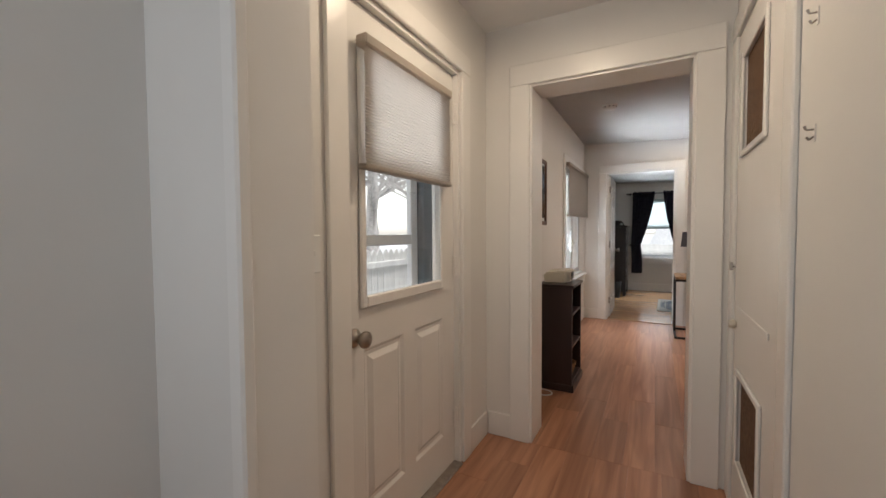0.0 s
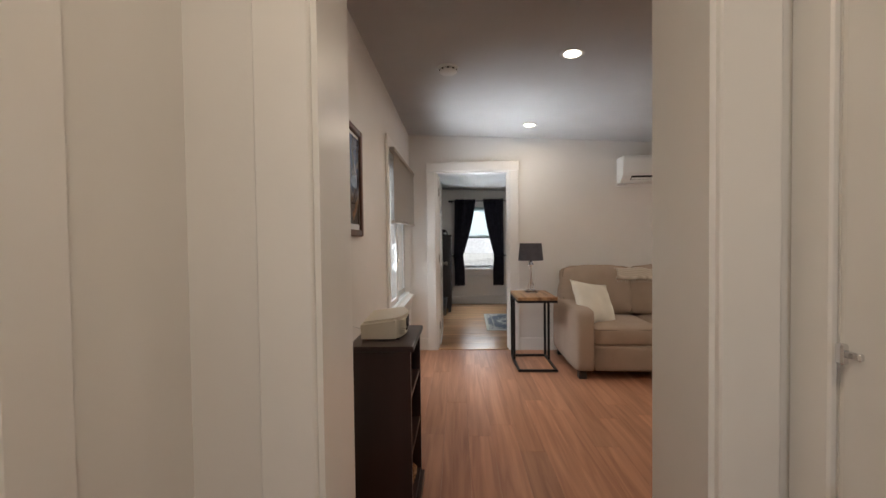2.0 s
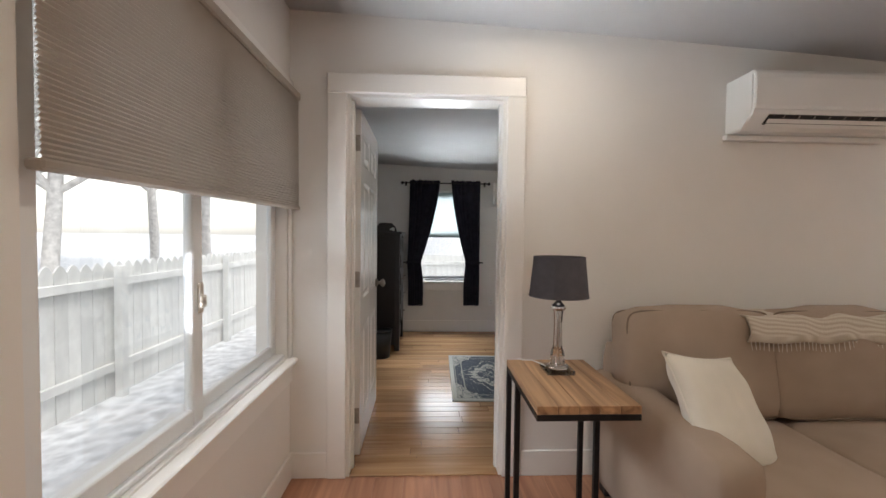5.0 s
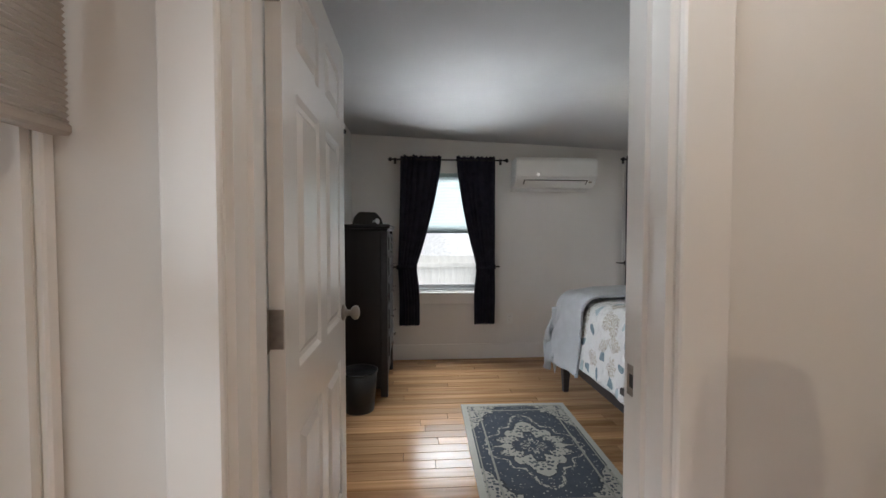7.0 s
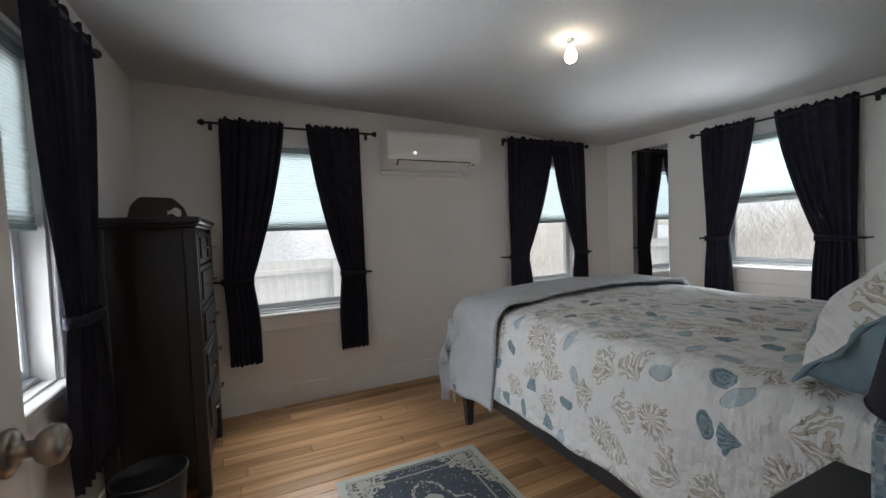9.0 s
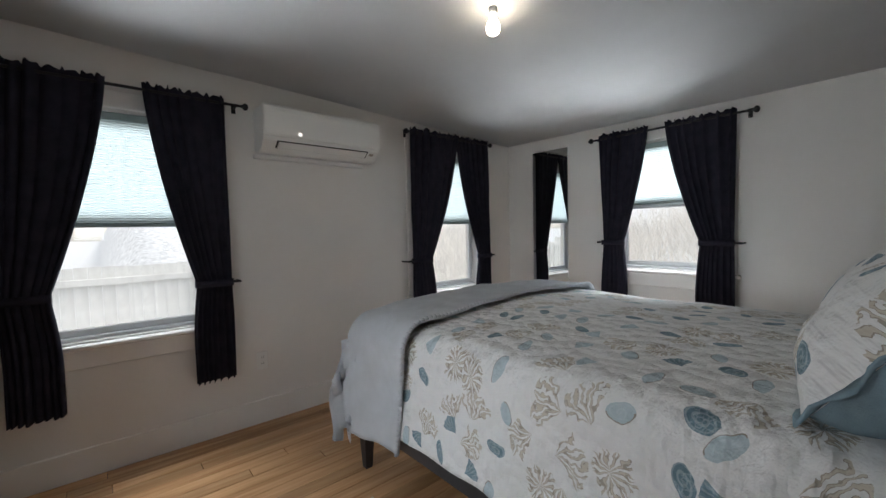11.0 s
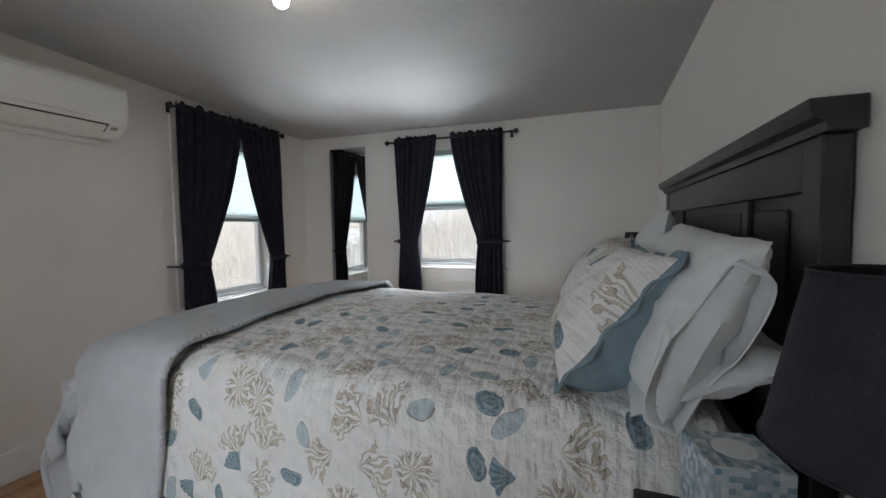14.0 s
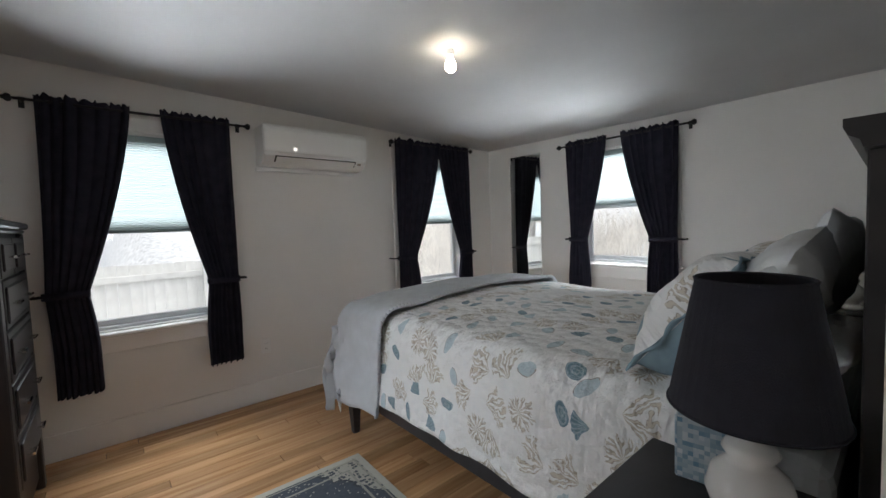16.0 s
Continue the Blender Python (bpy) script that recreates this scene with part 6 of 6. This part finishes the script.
def bed_cover(p, q, lift, rr, ripple, seed):
    """Place of a cloth point: p metres across from the middle, q metres from the headboard."""
    half = (BX1 - BX0) / 2 + 0.02 + lift
    o, dx = fold(p, half, rr)
    x = (BX0 + BX1) / 2 + math.copysign(o, p)
    length = BY1 - BY0 + lift
    yo, dy = fold(q, length, rr) if q > 0 else (q, 0.0)
    y = BY0 + yo
    crown = 0.05 * (1 - min(1, abs(p) / half) ** 2)
    z = BT + lift + crown - max(dx, dy) - 0.25 * min(dx, dy)
    if dx > rr and dy > rr:
        x, y = x + math.copysign(0.03, p), y + 0.02
    hang = max(0.0, max(dx, dy) - rr)
    w = min(1.0, hang * 4)
    x += math.copysign(1, p) * w * (dx > 0) * ripple * math.sin(q * 17 + seed + 1.3 * math.sin(q * 5))
    y += w * (dy > 0) * ripple * math.sin(p * 19 + seed)
    n = noise.noise(Vector((p * 3.5, q * 3.5, seed))) * 0.010 + noise.noise(Vector((p * 11, q * 11, seed))) * 0.004
    return Vector((x, y, z + n))


bed = thing("bed", pose(0, 0, 0), "queen bed with a charcoal panelled headboard", "bed")
HX0, HX1 = 1.13, 2.70
hb = part("headboard", bx(HX0 + 0.01, HX1 - 0.01, 6.0630, 6.0900, 0.25, 1.37), M_BEDWOOD, bed, "charcoal panelled headboard")
for x in (HX0, HX1 - 0.075):
    part("post", bx(x, x + 0.075, 6.0590, 6.1070, 0, 1.375, 0.004), M_BEDWOOD, bed)
bm = bmesh.new()
prof = [(6.0570, 1.376), (6.1120, 1.376), (6.1170, 1.392), (6.1330, 1.402), (6.1410, 1.418), (6.1410, 1.435), (6.0570, 1.435)]
ends = [[bm.verts.new((x, y, z)) for y, z in prof] for x in (HX0 - 0.028, HX1 + 0.028)]
k = len(prof)
for i in range(k):
    bm.faces.new((ends[0][i], ends[0][(i + 1) % k], ends[1][(i + 1) % k], ends[1][i]))
bm.faces.new(ends[0]), bm.faces.new(ends[1][::-1])
part("cornice", bm, M_BEDWOOD, bed, "moulded headboard cap")
out_of_square = Matrix.Translation((HX0, 6.066, 0.012)) @ Matrix.Rotation(radians(1.1), 4, "Z") @ Matrix.Translation((-HX0, -6.057, 0))
for ob in bed.children:
    ob.matrix_local = out_of_square
part("head_rail", bx(HX0 + 0.076, HX1 - 0.076, 6.0905, 6.1040, 1.27, 1.375, 0.003), M_BEDWOOD, hb)
part("head_rail", bx(HX0 + 0.076, HX1 - 0.076, 6.0905, 6.1040, 0.62, 0.72, 0.003), M_BEDWOOD, hb)
inner = HX1 - HX0 - 0.152
for f in (0.0, 0.21, 0.77, 0.955):
    x = HX0 + 0.076 + f * inner
    part("stile", bx(x, x + 0.045 * (1 if f else 0.9), 6.0905, 6.1035, 0.7205, 1.2695, 0.003), M_BEDWOOD, hb)
for f0, f1 in ((0.045, 0.205), (0.245, 0.765), (0.805, 0.95)):
    a, b_ = HX0 + 0.076 + f0 * inner, HX0 + 0.076 + f1 * inner
    part("field", bx(a + 0.02, b_ - 0.02, 6.0902, 6.0970, 0.75, 1.24, 0.005), M_BEDWOOD, hb)
for x0, x1 in ((BX0 - 0.035, BX0 - 0.01), (BX1 + 0.01, BX1 + 0.035)):
    part("side_rail", bx(x0, x1, 6.153, BY1 + 0.01, 0.24, 0.40, 0.004), M_BEDWOOD, bed)
part("foot_rail", bx(BX0 - 0.035, BX1 + 0.035, BY1 + 0.011, BY1 + 0.04, 0.22, 0.42, 0.004), M_BEDWOOD, bed)
for x in (BX0 - 0.01, BX1 + 0.01):
    lg = bmesh.new()
    bmesh.ops.create_cone(lg, cap_ends=True, segments=4, radius1=0.026, radius2=0.045, depth=0.24)
    bmesh.ops.transform(lg, matrix=pose(x, BY1 + 0.0, 0.12, 0, 0, 45), verts=lg.verts)
    part("leg", lg, M_BEDWOOD, bed, "tapered dark wooden leg")
part("box_spring", bx(BX0, BX1, BY0, BY1, 0.28, 0.45, 0.02), M_BLUECLOTH, bed, "hidden base")
part("mattress", bx(BX0, BX1, BY0, BY1, 0.451, 0.715, 0.05, seg=3), M_PILLOW, bed)

ql = thing("quilt", pose(0, 0, 0), "white quilt printed with blue shells and tan corals", "quilt")
QW, QL = 2.41, 2.52
ob = part("cloth", uv_sheet(130, 120, lambda u, v: bed_cover((u - 0.5) * QW, 0.10 + v * QL, 0.0, 0.09, 0.008, 2.0), QW, QL), M_QUILT, ql, smooth=True)
ob.modifiers.new("thick", "SOLIDIFY").thickness = -0.014
edge = bmesh.new()
for s in (-1, 1):
    pts = [bed_cover(s * QW / 2, 0.10 + k / 90 * (BY1 - BY0 - 0.1), 0.0, 0.09, 0.008, 2.0) for k in range(91)]
    for a, c in zip(pts, pts[1:]):
        tube(a, c, 0.008, n=6, bm=edge)
part("binding", edge, M_BLUECLOTH, ql, "pale blue quilt binding")

tw = thing("bed_throw", pose(0, 0, 0), "pale blue-grey fleece throw across the bed's foot", "throw")


def throw_pt(u, v):
    p = (u - 0.5) * 2.74
    q = 1.76 + v * 0.78 + 0.05 * math.sin(p * 2.0) - 0.10 * u
    c = bed_cover(p, q, 0.052, 0.11, 0.032, 5.0)
    return c + Vector((0, 0, 0.010 * noise.noise(Vector((p * 6, q * 9, 7)))))


for v in (0.0, 1.0):
    hem = bmesh.new()
    pts = [Vector(throw_pt(k / 120, v)) for k in range(121)]
    for a, c in zip(pts, pts[1:]):
        tube(a, c, 0.009, n=6, bm=hem)
    part("hem", hem, M_THROW, tw, "rolled fleece hem", True)
ob = part("cloth", sheet(150, 60, throw_pt), M_THROW, tw, smooth=True)
ob.modifiers.new("thick", "SOLIDIFY").thickness = 0.014


def sham(m, w, h, t, label, seed):
    """A printed sham with a blue back and flange."""
    c = thing("printed_sham", m, label, "pillow", "bed pillows")
    bm = cushion(w, h, t, seed)
    lay = bm.loops.layers.uv.new("UVMap")
    back = bmesh.new()
    for f in bm.faces:
        for lp in f.loops:
            lp[lay].uv = (lp.vert.co.x * 0.9 + 3.1 + seed, lp.vert.co.z * 0.9 + 5.7)
    two = bm.copy()
    bmesh.ops.delete(bm, geom=[f for f in bm.faces if f.calc_center_median().y < 0], context="FACES")
    bmesh.ops.delete(two, geom=[f for f in two.faces if f.calc_center_median().y >= 0], context="FACES")
    back.free()
    for v in two.verts:
        if v.co.y < 0:
            v.co.y *= 1.5
    part("front", bm, M_QUILT, c, "shell-printed front", True)
    part("back", two, M_BLUECLOTH, c, "chambray blue back", True)
    fl = bmesh.new()
    ring = []
    for k in range(72):
        a = k / 18
        s, f = int(a), a - int(a)
        u, v = [(-1 + 2 * f, -1), (1, -1 + 2 * f), (1 - 2 * f, 1), (-1, 1 - 2 * f)][s]
        x = u * w / 2 * (1 - 0.08 * (1 - v * v) * abs(u) ** 3)
        z = v * h / 2 * (1 - 0.08 * (1 - u * u) * abs(v) ** 3)
        g = 1 + 0.06
        ring.append((Vector((x * 0.985, 0, z * 0.985)), Vector((x * g, 0.012 * math.sin(k * 1.1), z * g))))
    vs = [(fl.verts.new(a), fl.verts.new(b2)) for a, b2 in ring]
    for k in range(72):
        n2 = (k + 1) % 72
        fl.faces.new((vs[k][0], vs[n2][0], vs[n2][1], vs[k][1]))
    ob = part("flange", fl, M_BLUECLOTH, c, "blue flange", True)
    ob.modifiers.new("thick", "SOLIDIFY").thickness = 0.006
    return c


def sleeping_pillow(m, label, seed, w=0.68, h=0.46, t=0.17):
    c = thing("bed_pillow", m, label, "pillow", "bed pillows")
    part("case", cushion(w, h, t, seed, 0.05, 0.014), M_PILLOW, c, smooth=True)
    return c


WP = "white cotton pillow propped against the headboard"
near_pillow = sleeping_pillow(pose(1.42, 6.31, 1.01, 24, -3, 2), WP, 2.0, 0.70, 0.43, 0.2)


def cuff(u, v):
    """The loose open end of the pillowcase."""
    a = u * math.tau
    s, c = math.sin(a), math.cos(a)
    flare = 1.0 + 0.35 * v
    y = 0.05 * math.copysign(abs(c) ** 0.8, c) * flare * (1 - 0.35 * abs(s)) + 0.012 * math.sin(3 * a + 4 * v)
    z = 0.185 * s * (1 + 0.03 * v) - 0.03 * v * v - 0.012 * math.sin(5 * a)
    return (-0.285 - 0.06 * v + 0.014 * math.sin(2 * a + 1), y, z)


cf = part("case_cuff", sheet(48, 8, cuff), M_PILLOW, near_pillow, "open wrinkled end of the pillowcase", True)
cf.modifiers.new("thick", "SOLIDIFY").thickness = 0.003
sleeping_pillow(pose(2.28, 6.275, 1.03, 12, 5, -2), WP, 9.0)
sleeping_pillow(pose(1.43, 6.275, 0.875, 64, 2, -2), "white cotton pillow lying under the propped ones", 5.0, 0.70, 0.34, 0.13)
sham(pose(1.47, 6.475, 0.975, 39, 2, 3), 0.60, 0.42, 0.25, "shell-printed sham with a chambray blue back leaning on pillows", 1.0)
sham(pose(2.22, 6.49, 0.975, 43, -3, -3), 0.62, 0.43, 0.25, "shell-printed sham with a chambray blue back leaning on pillows", 6.0)


# Nightstands and lamps
def nightstand(m, label, w=0.365, d=0.37, h=0.75):
    t = thing("nightstand", m, label, "nightstand", "nightstands")
    part("top_board", bx(0, w, 0, d, h - 0.024, h, 0.004), M_ESPRESSO, t)
    part("body", bx(0.015, w - 0.015, 0.005, d - 0.03, 0.12, h - 0.0245, 0.003), M_ESPRESSO, t)
    for x in (0.015, w - 0.05):
        for y in (0.005, d - 0.055):
            part("leg", bx(x, x + 0.035, y, y + 0.035, 0, 0.1195, 0.003), M_ESPRESSO, t)
    for k in range(2):
        z0 = 0.15 + k * 0.28
        dr = part("drawer_front", bx(0.025, w - 0.025, d - 0.03, d - 0.014, z0, z0 + 0.26, 0.004), M_ESPRESSO, t)
        part("pull", lathe([(0, 0), (0.006, 0), (0.007, 0.012), (0.014, 0.018), (0.012, 0.026), (0, 0.028)], 16, "Y", (w / 2, d - 0.014, z0 + 0.13)), M_CHROME, dr, "chrome knob", True)
    return t


nightstand(pose(0.575, 6.075, 0), "espresso nightstand beside the bed")
nightstand(pose(2.80, 6.075, 0), "espresso nightstand between the bed and the wall")
M_CERAMIC = mat("white_ceramic", (0.74, 0.73, 0.71), 0.25, vary=0.04, scale=6)


def bedside_lamp(m, label):
    t = thing("bedside_lamp", m, label, "table lamp", "bedside lamps")
    part("base", lathe([(0.0, 0.0), (0.052, 0.0), (0.054, 0.012), (0.04, 0.022), (0.034, 0.03), (0.05, 0.05), (0.06, 0.08), (0.052, 0.112), (0.034, 0.13), (0.03, 0.138), (0.038, 0.15), (0.032, 0.162), (0.016, 0.172), (0.014, 0.2), (0.0, 0.2)], 32), M_CERAMIC, t, "white turned ceramic base", True)
    part("socket", tube((0, 0, 0.2005), (0, 0, 0.25), 0.012, n=12), M_CHROME, t)
    cone_shade(0.112, 0.074, 0.20, M_SHADE_NAVY, t, 0.218)


bedside_lamp(pose(0.728, 6.213, 0.75), "white turned table lamp with a dark navy shade on the nightstand")
bedside_lamp(pose(2.97, 6.26, 0.75), "white turned table lamp with a dark navy shade on the nightstand")
tx = thing("tissue_carton", pose(0.885, 6.31, 0.75, 0, 0, 10), "blue and white dotted tissue carton beside the lamp", "tissue box")
mt = mat("blue_mosaic_carton", (0.45, 0.52, 0.56), 0.6, vary=0.05, scale=30)
nt = mt.node_tree
vo, rp, co = nt.nodes.new("ShaderNodeTexVoronoi"), nt.nodes.new("ShaderNodeValToRGB"), nt.nodes.new("ShaderNodeTexCoord")
vo.inputs["Scale"].default_value, vo.inputs["Randomness"].default_value = 110.0, 0.0
vo.distance = "CHEBYCHEV"
nt.links.new(co.outputs["Object"], vo.inputs["Vector"]), nt.links.new(vo.outputs["Color"], rp.inputs[0])
rp.color_ramp.elements[0].color, rp.color_ramp.elements[1].color = (0.08, 0.2, 0.3, 1), (0.62, 0.64, 0.64, 1)
nt.links.new(rp.outputs[0], nt.nodes["Principled BSDF"].inputs["Base Color"])
part("carton", bx(-0.055, 0.055, -0.055, 0.055, 0, 0.125, 0.003), mt, tx)
part("opening", lathe([(0, 0.1255), (0.03, 0.1255), (0.03, 0.127), (0, 0.127)], 20), M_PILLOW, tx)


# ---- outdoors ----
def terrain(x, y):
    far = max(0.0, max(y - 13.5, (x - 8.0))) if x > 0.5 else 0.0
    west = max(0.0, -x - 9.0)
    return -0.42 + 0.16 * min(far, 22) + 0.05 * min(west, 25) + 0.03 * noise.noise(Vector((x * 0.6, y * 0.6, 0)))


bm = bmesh.new()
span = [-300, -150, -80, -50, *range(-40, 41, 1), 50, 80, 150, 300]
gv = [[bm.verts.new((x, y + 5, terrain(x, y + 5))) for x in span] for y in span]
for j in range(len(span) - 1):
    for i in range(len(span) - 1):
        bm.faces.new((gv[j][i], gv[j][i + 1], gv[j + 1][i + 1], gv[j + 1][i]))
block("ground", bm, M_SNOW, "pale gravel yard with patches of snow", "ground", smooth=True)


def fence(m, length, h, label, pointed=True):
    """A board fence along local x: posts, two rails and single boards, feet at z = 0."""
    f = thing("fence", m, label, "fence")
    bw = 0.135
    prof = [(0.003, 0), (bw - 0.003, 0), (bw - 0.003, h - 0.07), (bw * 0.72, h - 0.02), (bw * 0.5, h), (bw * 0.28, h - 0.02), (0.003, h - 0.07)] if pointed else [(0.002, 0), (bw - 0.002, 0), (bw - 0.002, h), (0.002, h)]
    bm = bmesh.new()
    a = [bm.verts.new((x, 0, z)) for x, z in prof]
    c = [bm.verts.new((x, 0.018, z)) for x, z in prof]
    k = len(prof)
    for i in range(k):
        bm.faces.new((a[i], a[(i + 1) % k], c[(i + 1) % k], c[i]))
    bm.faces.new(a[::-1]), bm.faces.new(c)
    me = mesh_of(bm, "board")
    me.materials.append(M_FENCE)
    for i in range(int(length / bw)):
        ob = new("board", me)
        ob.parent = f
        ob.location = (i * bw, random.uniform(-0.003, 0.003), random.uniform(-0.008, 0.008))
    for z in (h * 0.2, h * 0.82):
        part("rail", bx(0, length, -0.045, -0.004, z, z + 0.085, 0.004), M_FENCE, f)
    for i in range(int(length / 2.2) + 1):
        part("post", bx(i * 2.2, i * 2.2 + 0.09, -0.13, -0.046, -0.1, h - 0.04, 0.006), M_FENCE, f)


fence(pose(-3.3, -3.0, -0.42, 0, 0, 90), 16.2, 1.42, "weathered white board fence along the yard")
fence(pose(-3.3, 13.2, -0.42), 5.6, 1.28, "white board fence behind the bedroom", False)


def tree(x, y, h, seed, label):
    """A bare winter tree: tapered trunk, limbs and many twigs."""
    rnd = random.Random(seed)
    t = thing("bare_tree", pose(x, y, terrain(x, y) - 0.05), label, "tree", "bare trees")
    trunk, twigs = bmesh.new(), []

    def ring(p, d, r, n):
        q = d.to_track_quat("Z", "Y")
        return [p + q @ Vector((r * math.cos(k * math.tau / n), r * math.sin(k * math.tau / n), 0)) for k in range(n)]

    def limb(bm, p, d, length, r, depth):
        n = 7 if depth == 0 else 5 if depth == 1 else 3
        steps = 5 if depth < 2 else 3
        last = [bm.verts.new(c) for c in ring(p, d, r, n)]
        for s in range(steps):
            sway = 0.05 if depth == 0 else 0.16
            d = (d + Vector((rnd.uniform(-sway, sway), rnd.uniform(-sway, sway), rnd.uniform(-0.02, 0.12)))).normalized()
            p = p + d * length / steps
            rr = r * (1 - 0.62 * (s + 1) / steps)
            now = [bm.verts.new(c) for c in ring(p, d, rr, n)]
            for k in range(n):
                bm.faces.new((last[k], last[(k + 1) % n], now[(k + 1) % n], now[k]))
            last = now
            if depth < 3 and (s >= 1 or depth > 0):
                for _ in range(3 if depth < 2 else 2):
                    az, up = rnd.uniform(0, math.tau), rnd.uniform(0.15, 0.8)
                    nd = (d * up + Vector((math.cos(az), math.sin(az), 0.25))).normalized()
                    twigs.append((p.copy(), nd, length * rnd.uniform(0.38, 0.6), rr * 0.6, depth + 1))

    limb(trunk, Vector((0, 0, 0)), Vector((0, 0, 1)), h, h * 0.023, 0)
    part("trunk", trunk, M_BARK, t, smooth=True)
    crown = bmesh.new()
    while twigs:
        limb(crown, *twigs.pop())
    part("limbs", crown, M_BARK, t, smooth=True)


for i, (x, y, h) in enumerate(((-7.5, 4.2, 6.5), (-9.5, 8.5, 8.0), (-6.2, 10.5, 6.0), (-11.0, 14.0, 9.0), (-7.0, 16.5, 7.0), (-13.0, 3.0, 8.5), (-5.2, 13.3, 6.5), (-12.0, 6.0, 8.0), (-15.0, 9.5, 9.5), (-10.5, 1.0, 7.0), (-9.0, 11.8, 7.5), (-17.0, 5.0, 10.0), (-11.5, 10.6, 8.0), (-13.5, 12.5, 9.0), (-14.0, 17.0, 9.0), (-9.8, 18.5, 8.0), (-18.0, 14.5, 10.0), (-16.0, 20.0, 9.5))):
    tree(x, y, h, i + 3, "bare grey winter tree beyond the white fence")


def brush(name, x0, x1, y0, y1, n, seed, label):
    """A thicket of thin dry stems, as one body."""
    rnd = random.Random(seed)
    verts, faces = [], []
    for _ in range(n):
        x, y = rnd.uniform(x0, x1), rnd.uniform(y0, y1)
        p = Vector((x, y, terrain(x, y)))
        d = Vector((rnd.uniform(-0.6, 0.6), rnd.uniform(-0.6, 0.6), 1)).normalized()
        length, r = rnd.uniform(0.5, 1.9), rnd.uniform(0.004, 0.012)
        for s in range(3):
            q = p + d * length / 3
            i = len(verts)
            for c, rr in ((p, r), (q, r * 0.7)):
                verts += [(c.x + rr, c.y, c.z), (c.x - rr * 0.5, c.y + rr * 0.87, c.z), (c.x - rr * 0.5, c.y - rr * 0.87, c.z)]
            faces += [(i, i + 1, i + 4, i + 3), (i + 1, i + 2, i + 5, i + 4), (i + 2, i, i + 3, i + 5)]
            p, r = q, r * 0.7
            d = (d + Vector((rnd.uniform(-0.5, 0.5), rnd.uniform(-0.5, 0.5), rnd.uniform(-0.3, 0.1)))).normalized()
    me = bpy.data.meshes.new(name)
    me.from_pydata(verts, [], faces)
    me.materials.append(M_BRUSH)
    tagged(new(name, me), label, "brush", kind="stuff")


brush("brush_thicket", 2.4, 14, 11.5, 22, 9000, 5, "pale dry brush on the slope")
brush("brush_thicket", 8, 22, 0, 13, 9000, 6, "pale dry brush on the slope")

# ---- floors, board by board ----
def boards(name, x0, x1, y0, y1, bw, length, along, material, label, gap=0.0006, seed=1, keep=None):
    """A floor of single boards on a dark underlay."""
    rnd = random.Random(seed)
    fl = thing(name, pose(0, 0, 0), label, "floor", kind="structure")
    part("underlay", bx(x0, x1, y0, y1, -0.06, -0.012), M_DARKSLOT, fl)
    meshes = {}
    a0, a1, c0, c1 = (x0, x1, y0, y1) if along == "x" else (y0, y1, x0, x1)
    c, row = c0, 0
    while c < c1 - 0.005:
        wd = min(bw, c1 - c)
        p = a0
        first = rnd.uniform(0.25, 1.0) * length
        while p < a1 - 0.005:
            ln = min(first if p == a0 else length * rnd.choice((0.8, 1.0, 1.0, 1.2)), a1 - p)
            if a1 - (p + ln) < 0.12:
                ln = a1 - p
            key = (round(wd, 3), round(ln, 3))
            if key not in meshes:
                u, v = ((ln, wd) if along == "x" else (wd, ln))
                me = mesh_of(bx(gap / 2, u - gap / 2, gap / 2, v - gap / 2, -0.0119, 0, gap), "plank")
                me.materials.append(material)
                meshes[key] = me
            ob = new("plank", meshes[key])
            ob.parent = fl
            ob.location = (p, c, -random.uniform(0, 0.0004)) if along == "x" else (c, p, -random.uniform(0, 0.0004))
            p += ln
        c += wd
        row += 1
    return fl


boards("floor_living", XW, XL, YA0, YD1 - 0.02, 0.152, 1.22, "y", M_FLOOR, "cherry-toned plank floor of the living room", seed=3)
boards("floor_hall", -1.02, 0.59, -1.3, YA0, 0.152, 1.22, "y", M_FLOOR, "cherry-toned plank floor of the hall", seed=4)
boards("floor_bedroom", XW, XE, YD1 - 0.02, YN, 0.083, 1.6, "x", M_PINE, "honey pine board floor of the bedroom", 0.0018, 8)
block("floor_closet", bx(0.59, 1.6, 1.2, YA0, -0.05, 0), M_FLOOR, "plank floor inside the closet", "floor")
